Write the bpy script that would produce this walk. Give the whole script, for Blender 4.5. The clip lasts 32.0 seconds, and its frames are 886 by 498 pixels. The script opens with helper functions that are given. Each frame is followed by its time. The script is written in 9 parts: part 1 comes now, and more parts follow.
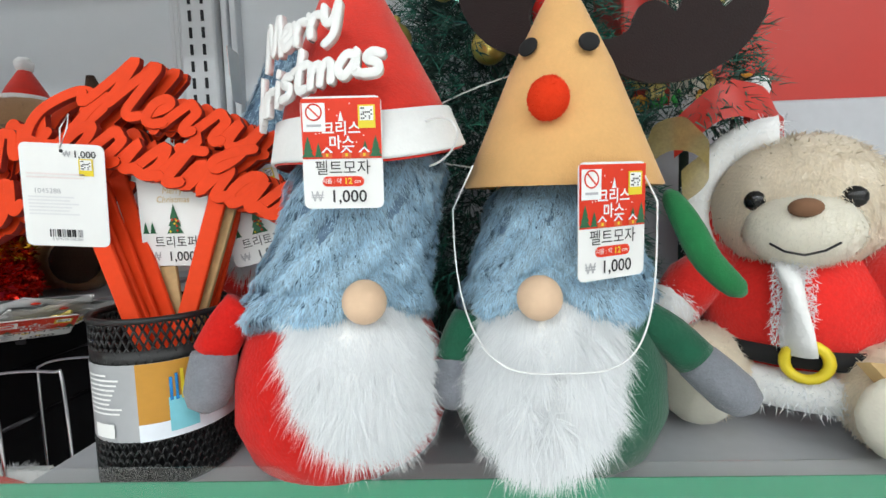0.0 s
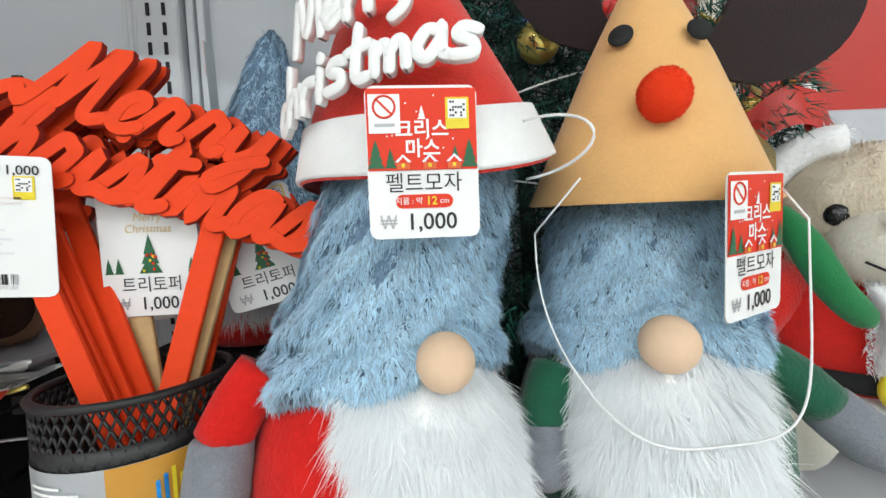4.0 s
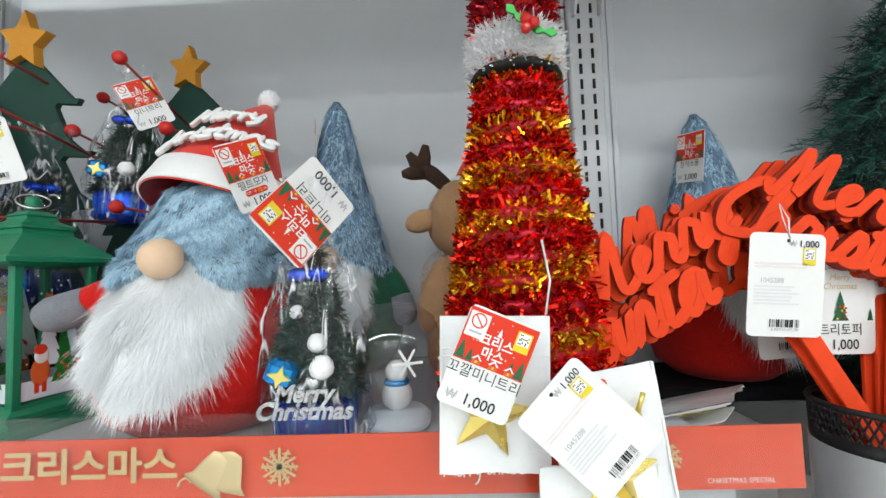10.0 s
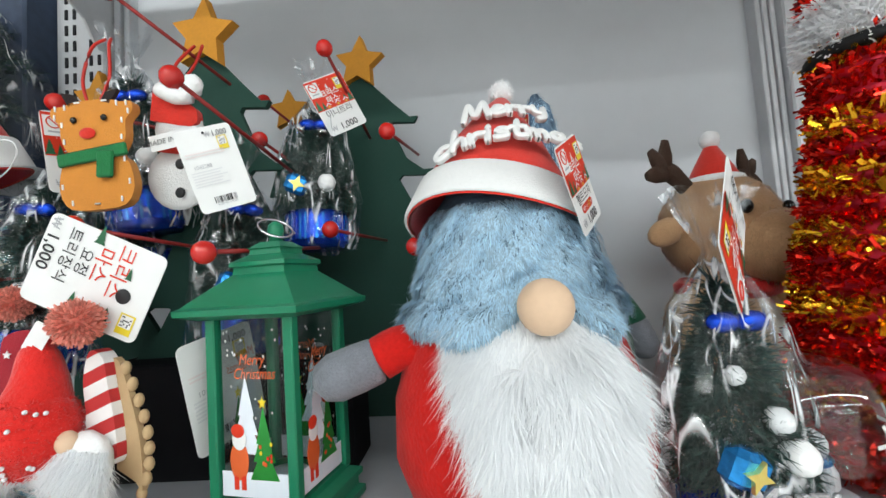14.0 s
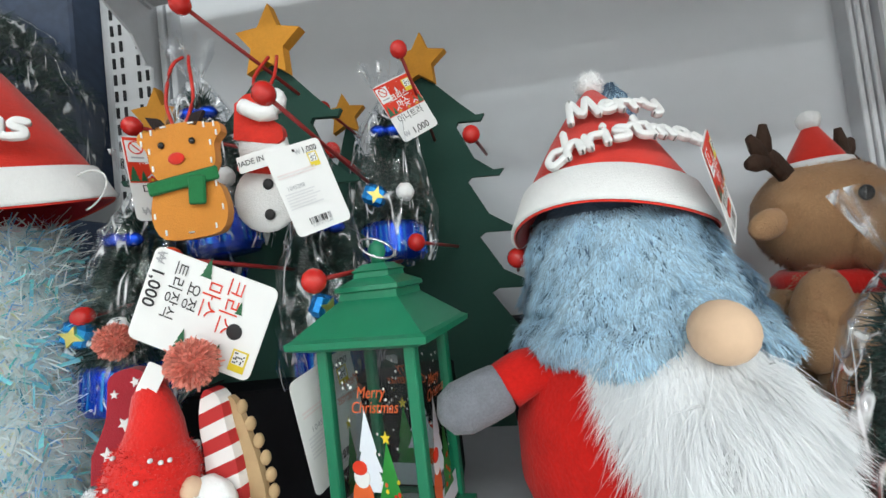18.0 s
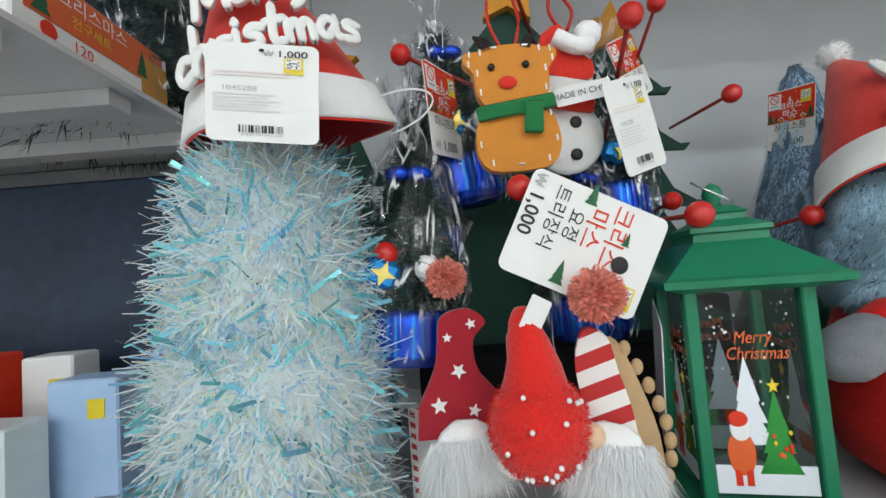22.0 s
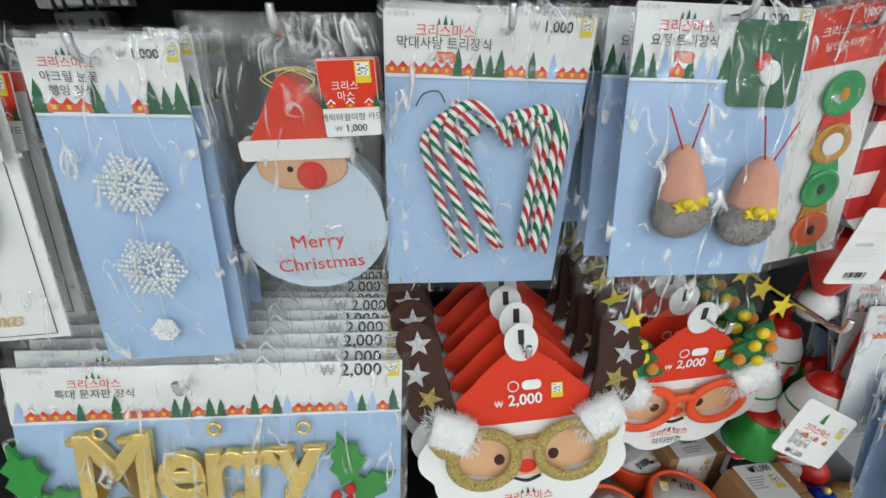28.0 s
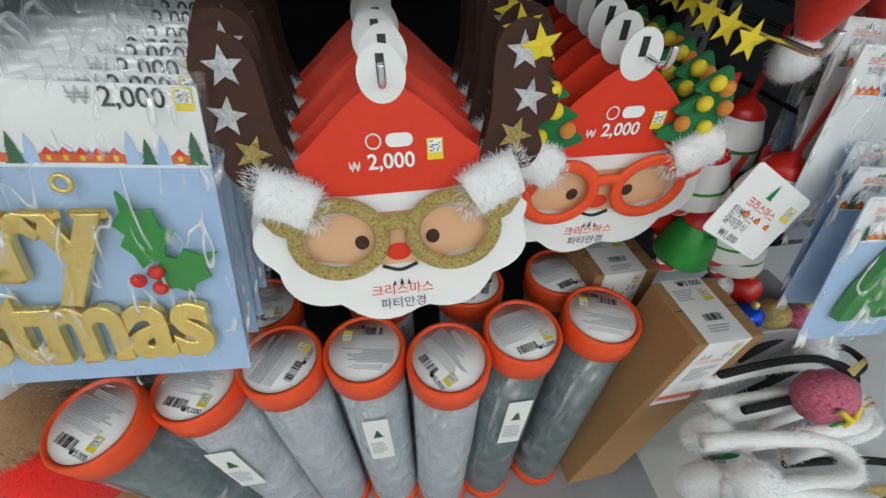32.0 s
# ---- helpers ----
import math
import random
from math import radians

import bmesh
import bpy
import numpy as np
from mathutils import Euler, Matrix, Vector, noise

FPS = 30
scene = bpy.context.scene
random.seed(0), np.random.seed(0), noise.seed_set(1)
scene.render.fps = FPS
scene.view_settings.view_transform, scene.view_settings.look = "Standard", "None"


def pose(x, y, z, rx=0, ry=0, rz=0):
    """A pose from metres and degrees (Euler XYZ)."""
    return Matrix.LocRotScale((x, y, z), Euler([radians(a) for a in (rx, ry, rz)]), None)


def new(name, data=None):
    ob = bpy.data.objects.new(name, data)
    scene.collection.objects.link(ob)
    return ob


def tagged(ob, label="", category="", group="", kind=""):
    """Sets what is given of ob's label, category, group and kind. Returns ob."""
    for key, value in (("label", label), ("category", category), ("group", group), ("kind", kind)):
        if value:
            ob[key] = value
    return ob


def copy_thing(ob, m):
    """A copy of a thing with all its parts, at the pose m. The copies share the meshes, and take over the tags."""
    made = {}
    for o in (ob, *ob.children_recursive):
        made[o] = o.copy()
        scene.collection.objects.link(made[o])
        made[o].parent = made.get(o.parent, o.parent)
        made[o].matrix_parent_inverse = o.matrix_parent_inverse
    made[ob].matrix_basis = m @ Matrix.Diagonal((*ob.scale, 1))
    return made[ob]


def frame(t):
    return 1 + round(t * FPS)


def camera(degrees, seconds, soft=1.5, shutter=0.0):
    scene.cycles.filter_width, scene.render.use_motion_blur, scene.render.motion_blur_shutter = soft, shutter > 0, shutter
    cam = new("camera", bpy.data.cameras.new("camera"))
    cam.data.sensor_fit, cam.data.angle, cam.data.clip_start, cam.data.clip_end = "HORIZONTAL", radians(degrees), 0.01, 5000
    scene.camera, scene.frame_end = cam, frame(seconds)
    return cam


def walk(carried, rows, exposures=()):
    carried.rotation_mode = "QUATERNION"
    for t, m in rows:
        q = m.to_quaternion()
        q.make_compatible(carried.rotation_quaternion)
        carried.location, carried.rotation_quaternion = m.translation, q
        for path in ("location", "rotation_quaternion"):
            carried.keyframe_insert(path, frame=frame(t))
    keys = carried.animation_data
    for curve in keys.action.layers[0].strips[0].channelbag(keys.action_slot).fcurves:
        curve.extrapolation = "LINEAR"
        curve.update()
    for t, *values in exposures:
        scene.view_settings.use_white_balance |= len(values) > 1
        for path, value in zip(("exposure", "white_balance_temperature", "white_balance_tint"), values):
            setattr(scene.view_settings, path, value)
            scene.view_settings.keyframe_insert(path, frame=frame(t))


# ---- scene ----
cam = camera(93.2, 32.0)
METRES, EYE, TILT, LEAN, TURN = 2.16, 1.45, -4.3, 1.8, 1.8
ROWS = [
    (0.0, 0.0, 0.0, 0.0, 0.0, 0.0, -0.0),
    (0.5, -0.0251, 0.0038, -0.0021, -1.15, 0.35, 0.0),
    (1.0, -0.04, 0.0045, -0.0003, -2.52, 0.7, -0.07),
    (1.5, -0.0442, 0.0056, 0.0014, -3.95, 1.13, -0.14),
    (2.0, -0.0495, 0.0109, 0.0023, -5.51, 1.5, 0.12),
    (2.5, -0.0292, 0.0324, 0.0051, -5.79, 1.34, 0.86),
    (4.5, -0.0298, 0.0216, 0.0045, -6.77, 2.75, 2.38),
    (5.0, -0.0404, 0.0128, 0.0038, -8.06, 3.25, 1.92),
    (5.5, -0.0504, 0.0087, 0.0029, -8.35, 3.68, 1.41),
    (6.0, -0.0582, 0.0055, 0.0027, -8.48, 3.99, 1.04),
    (6.5, -0.0684, 0.0033, 0.003, -7.63, 4.13, 0.92),
    (7.0, -0.0889, -0.0016, 0.0014, -6.37, 4.46, 0.71),
    (7.5, -0.1108, -0.0079, 0.0024, -6.05, 4.68, 0.63),
    (8.0, -0.131, -0.0147, 0.0027, -5.35, 5.51, 0.68),
    (8.5, -0.1539, -0.0202, 0.0038, -3.2, 6.02, 0.65),
    (9.0, -0.1774, -0.0139, 0.006, -1.14, 6.72, 0.28),
    (9.5, -0.2043, -0.0051, 0.0094, -0.49, 7.45, -0.1),
    (10.0, -0.2298, 0.0019, 0.0112, 0.01, 7.57, 0.11),
    (10.5, -0.238, 0.004, 0.0123, 0.25, 7.63, 0.36),
    (11.0, -0.2479, 0.0023, 0.0154, 1.1, 8.38, 0.47),
    (11.5, -0.2699, 0.005, 0.0157, 1.39, 8.82, 0.78),
    (12.0, -0.3015, 0.0068, 0.0163, 1.05, 8.75, 0.83),
    (12.5, -0.3243, 0.0041, 0.0199, 1.0, 8.95, 0.82),
    (13.0, -0.3334, 0.0036, 0.0217, 0.71, 8.85, 0.92),
    (13.5, -0.342, 0.0079, 0.0196, -0.49, 8.2, 1.51),
    (14.0, -0.3292, 0.0346, 0.0251, 1.55, 7.87, 1.88),
    (14.5, -0.3142, 0.0561, 0.0347, 5.22, 7.7, 2.46),
    (16.5, -0.2997, 0.0847, 0.0563, 9.12, 5.43, 6.95),
    (17.0, -0.31, 0.0758, 0.0447, 8.48, 5.9, 6.1),
    (17.5, -0.3264, 0.0582, 0.0383, 6.21, 6.4, 5.29),
    (18.0, -0.3548, 0.0411, 0.0344, 4.19, 6.67, 4.42),
    (18.5, -0.3804, 0.0275, 0.033, 2.88, 7.11, 3.57),
    (19.0, -0.3929, 0.0194, 0.032, 1.89, 7.46, 2.96),
    (19.5, -0.4056, 0.0178, 0.0306, 0.87, 7.67, 2.67),
    (20.0, -0.4236, 0.0248, 0.029, 0.94, 7.15, 2.37),
    (20.5, -0.4315, 0.0456, 0.0264, 3.25, 7.61, 1.59),
    (21.0, -0.4327, 0.0542, 0.0256, 4.36, 7.68, 1.76),
    (21.5, -0.4505, 0.048, 0.0265, 2.28, 7.82, 2.11),
    (22.0, -0.451, 0.0486, 0.0236, -0.78, 7.65, 2.67),
    (22.5, -0.4502, 0.0452, 0.0149, -3.45, 5.61, 3.0),
    (23.0, -0.4521, 0.0369, -0.0033, -5.87, 2.35, 2.89),
    (23.5, -0.4578, 0.0268, -0.0257, -8.95, -3.34, 2.0),
    (24.0, -0.4491, 0.0165, -0.0449, -10.82, -8.75, 1.88),
    (24.5, -0.4285, 0.0027, -0.0565, -9.11, -12.95, 2.77),
    (25.0, -0.4125, -0.0063, -0.057, -6.49, -15.7, 2.84),
    (25.5, -0.398, -0.0178, -0.0646, -4.24, -17.5, 2.14),
    (27.5, -0.3888, -0.0019, -0.0767, -5.87, -21.21, 0.99),
    (28.0, -0.3791, 0.0031, -0.0838, -7.9, -22.36, 1.04),
    (28.5, -0.3698, 0.0023, -0.093, -8.85, -23.28, 1.11),
    (29.0, -0.3705, -0.0007, -0.0968, -8.94, -24.24, 1.0),
    (29.5, -0.3656, 0.0031, -0.1083, -9.38, -27.14, 0.46),
    (30.0, -0.3666, 0.0048, -0.1276, -9.43, -30.91, 0.33),
    (30.5, -0.364, 0.0042, -0.1328, -9.74, -33.69, 0.15),
    (31.0, -0.3602, 0.0068, -0.1357, -10.8, -35.2, -0.54),
    (31.5, -0.3585, 0.0117, -0.1416, -13.52, -35.55, -1.95),
    (32.0, -0.3348, 0.0151, -0.1521, -10.32, -37.28, -0.74),
]
walk(cam, [(t, pose(0, 0, EYE, TILT, LEAN, TURN) @ pose(METRES * x, METRES * y, METRES * z, 90 + pitch, roll, yaw)) for t, x, y, z, yaw, pitch, roll in ROWS],
     [(0.0, 0.1), (9.0, 0.18), (13.0, 0.12), (14.0, 0.2), (16.5, 0.28), (17.5, 0.22), (18.5, 0.08), (20.0, -0.06), (22.5, -0.15), (24.0, -0.44), (25.0, -0.4), (28.0, -0.36), (29.0, -0.44), (30.0, -0.47), (32.0, -0.5)])

# ---- world, light, exposure ----
scene.view_settings.exposure = 0.0
W = bpy.data.worlds.new("world")
scene.world = W
W.use_nodes = True
W.node_tree.nodes["Background"].inputs[0].default_value = (0.75, 0.85, 1.0, 1)
W.node_tree.nodes["Background"].inputs[1].default_value = 0.05
rnd = random.Random(7)


# ---- materials ----
def mat(name, base, rough=0.6, metal=0.0, var=0.12, scale=40.0, bump=0.0, bscale=None, spec=0.5, sheen=0.0, island=0.0, coat=0.0,
        trans=0.0, ior=1.45, emit=None, estr=0.0, second=None, alpha=None, thin=0.0):
    """A surface with grain at two scales; second: another colour in patches; island: brightness varied from piece to piece."""
    m = bpy.data.materials.new(name)
    m.use_nodes = True
    nt = m.node_tree
    b = nt.nodes["Principled BSDF"]
    N, L = nt.nodes.new, nt.links.new
    b.inputs["Roughness"].default_value = rough
    b.inputs["Metallic"].default_value = metal
    b.inputs["Specular IOR Level"].default_value = spec
    b.inputs["Sheen Weight"].default_value = sheen
    b.inputs["Coat Weight"].default_value = coat
    b.inputs["Transmission Weight"].default_value = trans
    b.inputs["IOR"].default_value = ior
    co = N("ShaderNodeTexCoord")
    n1 = N("ShaderNodeTexNoise")
    n1.inputs["Scale"].default_value = scale
    n1.inputs["Detail"].default_value = 6
    n2 = N("ShaderNodeTexNoise")
    n2.inputs["Scale"].default_value = scale * 7
    n2.inputs["Detail"].default_value = 3
    L(co.outputs["Object"], n1.inputs["Vector"])
    L(co.outputs["Object"], n2.inputs["Vector"])
    add = N("ShaderNodeMath")
    add.operation = "MULTIPLY_ADD"
    add.inputs[1].default_value = 0.6
    L(n1.outputs["Fac"], add.inputs[0])
    mul = N("ShaderNodeMath")
    mul.operation = "MULTIPLY"
    mul.inputs[1].default_value = 0.4
    L(n2.outputs["Fac"], mul.inputs[0])
    L(mul.outputs[0], add.inputs[2])
    mix = N("ShaderNodeMix")
    mix.data_type = "RGBA"
    lo = [max(0, c * (1 - var)) for c in base]
    hi = list(second) if second else [min(1, c * (1 + var)) for c in base]
    mix.inputs[6].default_value = (*lo, 1)
    mix.inputs[7].default_value = (*hi, 1)
    ramp = N("ShaderNodeMapRange")
    ramp.inputs["From Min"].default_value = 0.3
    ramp.inputs["From Max"].default_value = 0.7
    L(add.outputs[0], ramp.inputs["Value"])
    L(ramp.outputs[0], mix.inputs[0])
    col = mix.outputs[2]
    if island:
        g = N("ShaderNodeNewGeometry")
        hs = N("ShaderNodeHueSaturation")
        mr = N("ShaderNodeMapRange")
        mr.inputs["To Min"].default_value = 1 - island
        mr.inputs["To Max"].default_value = 1 + island
        L(g.outputs["Random Per Island"], mr.inputs["Value"])
        L(mr.outputs[0], hs.inputs["Value"])
        L(col, hs.inputs["Color"])
        col = hs.outputs["Color"]
    L(col, b.inputs["Base Color"])
    if rough and var:
        rr = N("ShaderNodeMapRange")
        rr.inputs["To Min"].default_value = max(0.02, rough - 0.08)
        rr.inputs["To Max"].default_value = min(1, rough + 0.08)
        L(n1.outputs["Fac"], rr.inputs["Value"])
        L(rr.outputs[0], b.inputs["Roughness"])
    if bump:
        bn = N("ShaderNodeTexNoise")
        bn.inputs["Scale"].default_value = bscale or scale * 5
        bn.inputs["Detail"].default_value = 4
        L(co.outputs["Object"], bn.inputs["Vector"])
        bp = N("ShaderNodeBump")
        bp.inputs["Strength"].default_value = bump
        bp.inputs["Distance"].default_value = 0.002
        L(bn.outputs["Fac"], bp.inputs["Height"])
        L(bp.outputs[0], b.inputs["Normal"])
    if emit:
        b.inputs["Emission Color"].default_value = (*emit, 1)
        b.inputs["Emission Strength"].default_value = estr
    if alpha is not None:
        b.inputs["Alpha"].default_value = alpha
    if thin:
        # light passes through hairs and strips
        tl = N("ShaderNodeBsdfTranslucent")
        L(col, tl.inputs["Color"])
        ms = N("ShaderNodeMixShader")
        ms.inputs[0].default_value = thin
        L(b.outputs[0], ms.inputs[1])
        L(tl.outputs[0], ms.inputs[2])
        L(ms.outputs[0], nt.nodes["Material Output"].inputs[0])
    return m


def film(name, tint=(1, 1, 1), gloss=0.12, rough=0.06, bump=0.35, bscale=45, haze=0.0, edge=0.28, crease_glint=0.0, width=0.03):
    """Thin clear plastic: what is behind shows through; crinkles shine, their glints also painted white."""
    m = bpy.data.materials.new(name)
    m.use_nodes = True
    nt = m.node_tree
    nt.nodes.clear()
    N, L = nt.nodes.new, nt.links.new
    out = N("ShaderNodeOutputMaterial")
    tr = N("ShaderNodeBsdfTransparent")
    tr.inputs[0].default_value = (*tint, 1)
    gl = N("ShaderNodeBsdfGlossy")
    gl.inputs["Roughness"].default_value = rough
    lw = N("ShaderNodeLayerWeight")
    lw.inputs[0].default_value = 0.25
    mr = N("ShaderNodeMapRange")
    mr.inputs["To Min"].default_value = gloss
    mr.inputs["To Max"].default_value = min(1, gloss + edge)
    L(lw.outputs["Facing"], mr.inputs["Value"])
    mx = N("ShaderNodeMixShader")
    gain = N("ShaderNodeMath")
    gain.use_clamp = True
    gain.inputs[1].default_value = 0
    L(mr.outputs[0], gain.inputs[0])
    L(gain.outputs[0], mx.inputs[0])
    first = tr.outputs[0]
    if haze:
        df = N("ShaderNodeBsdfDiffuse")
        df.inputs[0].default_value = (0.85, 0.87, 0.9, 1)
        m0 = N("ShaderNodeMixShader")
        m0.inputs[0].default_value = haze
        L(tr.outputs[0], m0.inputs[1])
        L(df.outputs[0], m0.inputs[2])
        first = m0.outputs[0]
    L(first, mx.inputs[1])
    L(gl.outputs[0], mx.inputs[2])
    L(mx.outputs[0], out.inputs[0])
    if bump:
        co = N("ShaderNodeTexCoord")
        add = N("ShaderNodeMath")
        for i, (turn, long, size) in enumerate(((28, 0.2, 1.0), (-58, 0.25, 1.5))):
            mp = N("ShaderNodeMapping")
            mp.inputs["Rotation"].default_value = (0.2, radians(turn), 0.1)
            mp.inputs["Scale"].default_value = (1.0, 1.0, long)
            L(co.outputs["Object"], mp.inputs["Vector"])
            n = N("ShaderNodeTexNoise")
            n.inputs["Scale"].default_value = bscale * size
            n.inputs["Detail"].default_value = 1.5
            n.inputs["Distortion"].default_value = 0.25
            where = N("ShaderNodeTexNoise")
            where.inputs["Scale"].default_value = bscale * size
            where.inputs["Detail"].default_value = 1.0
            L(mp.outputs[0], n.inputs["Vector"])
            L(co.outputs["Object"], where.inputs["Vector"])
            sb = N("ShaderNodeMath")
            sb.operation = "SUBTRACT"
            sb.inputs[1].default_value = 0.5
            ab = N("ShaderNodeMath")
            ab.operation = "ABSOLUTE"
            L(n.outputs["Fac"], sb.inputs[0])
            L(sb.outputs[0], ab.inputs[0])
            line = N("ShaderNodeMapRange")
            line.interpolation_type = "SMOOTHSTEP"
            for key, val in (("From Min", 0.0), ("From Max", width), ("To Min", 1.0), ("To Max", 0.0)):
                line.inputs[key].default_value = val
            L(ab.outputs[0], line.inputs["Value"])
            some = N("ShaderNodeMapRange")
            some.inputs["From Min"].default_value = 0.47
            some.inputs["From Max"].default_value = 0.66
            L(where.outputs["Fac"], some.inputs["Value"])
            mu = N("ShaderNodeMath")
            mu.operation = "MULTIPLY"
            L(line.outputs[0], mu.inputs[0])
            L(some.outputs[0], mu.inputs[1])
            L(mu.outputs[0], add.inputs[i])
        bp = N("ShaderNodeBump")
        bp.inputs["Strength"].default_value = min(1, bump)
        bp.inputs["Distance"].default_value = 0.002
        L(add.outputs[0], bp.inputs["Height"])
        L(bp.outputs[0], gl.inputs["Normal"])
        cr = N("ShaderNodeMath")
        cr.operation = "MULTIPLY"
        cr.inputs[1].default_value = crease_glint
        L(add.outputs[0], cr.inputs[0])
        L(cr.outputs[0], gain.inputs[1])
        # White diffuse lines along the creases: their glints painted as colour.
        fold = N("ShaderNodeBsdfDiffuse")
        fold.inputs[0].default_value = (0.92, 0.94, 0.96, 1)
        fm = N("ShaderNodeMixShader")
        L(cr.outputs[0], fm.inputs[0])
        L(mx.outputs[0], fm.inputs[1])
        L(fold.outputs[0], fm.inputs[2])
        L(fm.outputs[0], out.inputs[0])
    return m


def striped(name, a, b, scale, rough=0.4, axis=(0, 0, 1), c=None, twist=0.0):
    """Stripes of two or three colours along an axis of the object."""
    m = mat(name, a, rough, var=0.05)
    nt = m.node_tree
    N, L = nt.nodes.new, nt.links.new
    co = N("ShaderNodeTexCoord")
    d = N("ShaderNodeVectorMath")
    d.operation = "DOT_PRODUCT"
    d.inputs[1].default_value = axis
    L(co.outputs["Object"], d.inputs[0])
    s = N("ShaderNodeMath")
    s.operation = "MULTIPLY"
    s.inputs[1].default_value = scale
    L(d.outputs["Value"], s.inputs[0])
    f = N("ShaderNodeMath")
    f.operation = "FRACT"
    L(s.outputs[0], f.inputs[0])
    r = N("ShaderNodeValToRGB")
    r.color_ramp.interpolation = "CONSTANT"
    e = r.color_ramp.elements
    e[0].color = (*a, 1)
    e[1].position, e[1].color = 0.5, (*b, 1)
    if c:
        e[1].position = 0.25
        x = e.new(0.5)
        x.color = (*a, 1)
        y = e.new(0.75)
        y.color = (*c, 1)
    L(f.outputs[0], r.inputs[0])
    L(r.outputs[0], nt.nodes["Principled BSDF"].inputs["Base Color"])
    return m


M = {}
M["panel"] = mat("back_panel_paint", (0.66, 0.68, 0.71), 0.45, var=0.03, scale=6, bump=0.04, bscale=300)
M["steel"] = mat("grey_painted_steel", (0.62, 0.63, 0.65), 0.38, var=0.05, scale=20, bump=0.03, bscale=200)
M["shelfgrey"] = mat("shelf_paint", (0.5, 0.51, 0.54), 0.4, var=0.06, scale=15, bump=0.03, bscale=200)
# Near-black for cartons, and for shade painted on the lower back panel.
M["darkgrey"] = mat("dark_carton_panel_shade", (0.012, 0.012, 0.014), 0.7, spec=0.1, var=0.2, scale=12, bump=0.05)
M["slot"] = mat("slot_black", (0.015, 0.015, 0.018), 0.8, var=0.1)
M["chrome"] = mat("chrome_wire", (0.75, 0.75, 0.78), 0.18, 1.0, var=0.05)
M["floor"] = mat("floor_vinyl", (0.55, 0.53, 0.5), 0.35, var=0.06, scale=4)
M["ceil"] = mat("ceiling_white", (0.8, 0.8, 0.8), 0.9, var=0.03, scale=5)
M["lampbody"] = mat("lamp_white", (0.85, 0.85, 0.85), 0.5, var=0.02)
M["diffuser"] = mat("lamp_diffuser", (0.9, 0.9, 0.9), 0.4, var=0.01, emit=(1, 0.98, 0.95), estr=2.4)
M["clear"] = film("clear_plastic", (0.97, 0.98, 0.98), 0.016, 0.04, 0.03, 12)
M["cello"] = film("cellophane", (0.96, 0.97, 0.98), 0.04, 0.12, 1.0, 44, edge=0.12, crease_glint=0.7, width=0.03)
M["pvc"] = film("clear_pvc", (0.9, 0.92, 0.93), 0.07, 0.04, 0.5, 18, haze=0.03, crease_glint=0.3)
M["bagfilm"] = film("bag_film", (0.98, 0.985, 0.985), 0.05, 0.12, 1.0, 34, edge=0.12, crease_glint=0.55, width=0.02)
M["pane"] = film("lantern_pane", (0.9, 0.92, 0.92), 0.012, 0.04, 0.03, 12, edge=0.08)
M["dome"] = film("clear_dome", (0.96, 0.97, 0.98), 0.07, 0.04, 0.03, 15)
M["redliner"] = mat("red_liner_print", (0.78, 0.08, 0.028), 0.35, var=0.04, scale=8)
M["greenliner"] = mat("green_liner_print", (0.03, 0.3, 0.16), 0.4, var=0.04, scale=8)
M["white"] = mat("white_card", (0.84, 0.84, 0.83), 0.5, var=0.02, scale=12)
M["paper"] = mat("white_pouch_film", (0.86, 0.87, 0.88), 0.2, var=0.03, scale=30, bump=0.7, bscale=45, coat=0.5)
M["redprint"] = mat("red_print", (0.74, 0.048, 0.02), 0.45, var=0.04, spec=0.25)
M["orangeprint"] = mat("orange_print", (0.75, 0.13, 0.03), 0.4, var=0.04)
M["greenprint"] = mat("green_print", (0.02, 0.12, 0.05), 0.45, var=0.1)
M["blueprint"] = mat("pale_blue_print", (0.36, 0.54, 0.82), 0.4, var=0.05, scale=9, second=(0.46, 0.62, 0.86))
M["beardprint"] = mat("pale_blue_grey_card", (0.58, 0.67, 0.78), 0.45, var=0.03)
M["snowprint"] = mat("snow_print", (0.8, 0.85, 0.92), 0.45, var=0.03)
M["ink"] = mat("black_ink", (0.02, 0.02, 0.022), 0.5, var=0.05)
M["greyink"] = mat("grey_ink", (0.45, 0.45, 0.47), 0.5, var=0.1)
M["paleink"] = mat("pale_grey_ink", (0.66, 0.66, 0.67), 0.5, var=0.05)
M["faintink"] = mat("faint_grey_ink", (0.74, 0.74, 0.75), 0.5, var=0.03)
M["pinkink"] = mat("pale_pink_ink", (0.82, 0.74, 0.73), 0.5, var=0.05)
M["yellow"] = mat("yellow_print", (0.8, 0.62, 0.03), 0.45, var=0.05)
M["goldink"] = mat("gold_ink", (0.68, 0.5, 0.24), 0.35, 0.2, var=0.1)
M["goldsatin"] = mat("satin_gold_print", (0.8, 0.62, 0.34), 0.35, 0.55, var=0.1, scale=60)
M["whiteink"] = mat("white_ink", (0.87, 0.87, 0.86), 0.5, var=0.02)
M["skin"] = mat("peach_print", (0.72, 0.42, 0.24), 0.5, var=0.04)
M["redfelt"] = mat("red_felt", (0.7, 0.03, 0.016), 0.95, var=0.14, scale=60, bump=0.35, bscale=900, sheen=0.25)
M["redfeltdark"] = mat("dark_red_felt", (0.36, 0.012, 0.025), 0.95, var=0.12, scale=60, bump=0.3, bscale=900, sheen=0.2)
M["whitefelt"] = mat("white_felt", (0.84, 0.84, 0.83), 0.95, var=0.04, scale=60, bump=0.3, bscale=900, sheen=0.3)
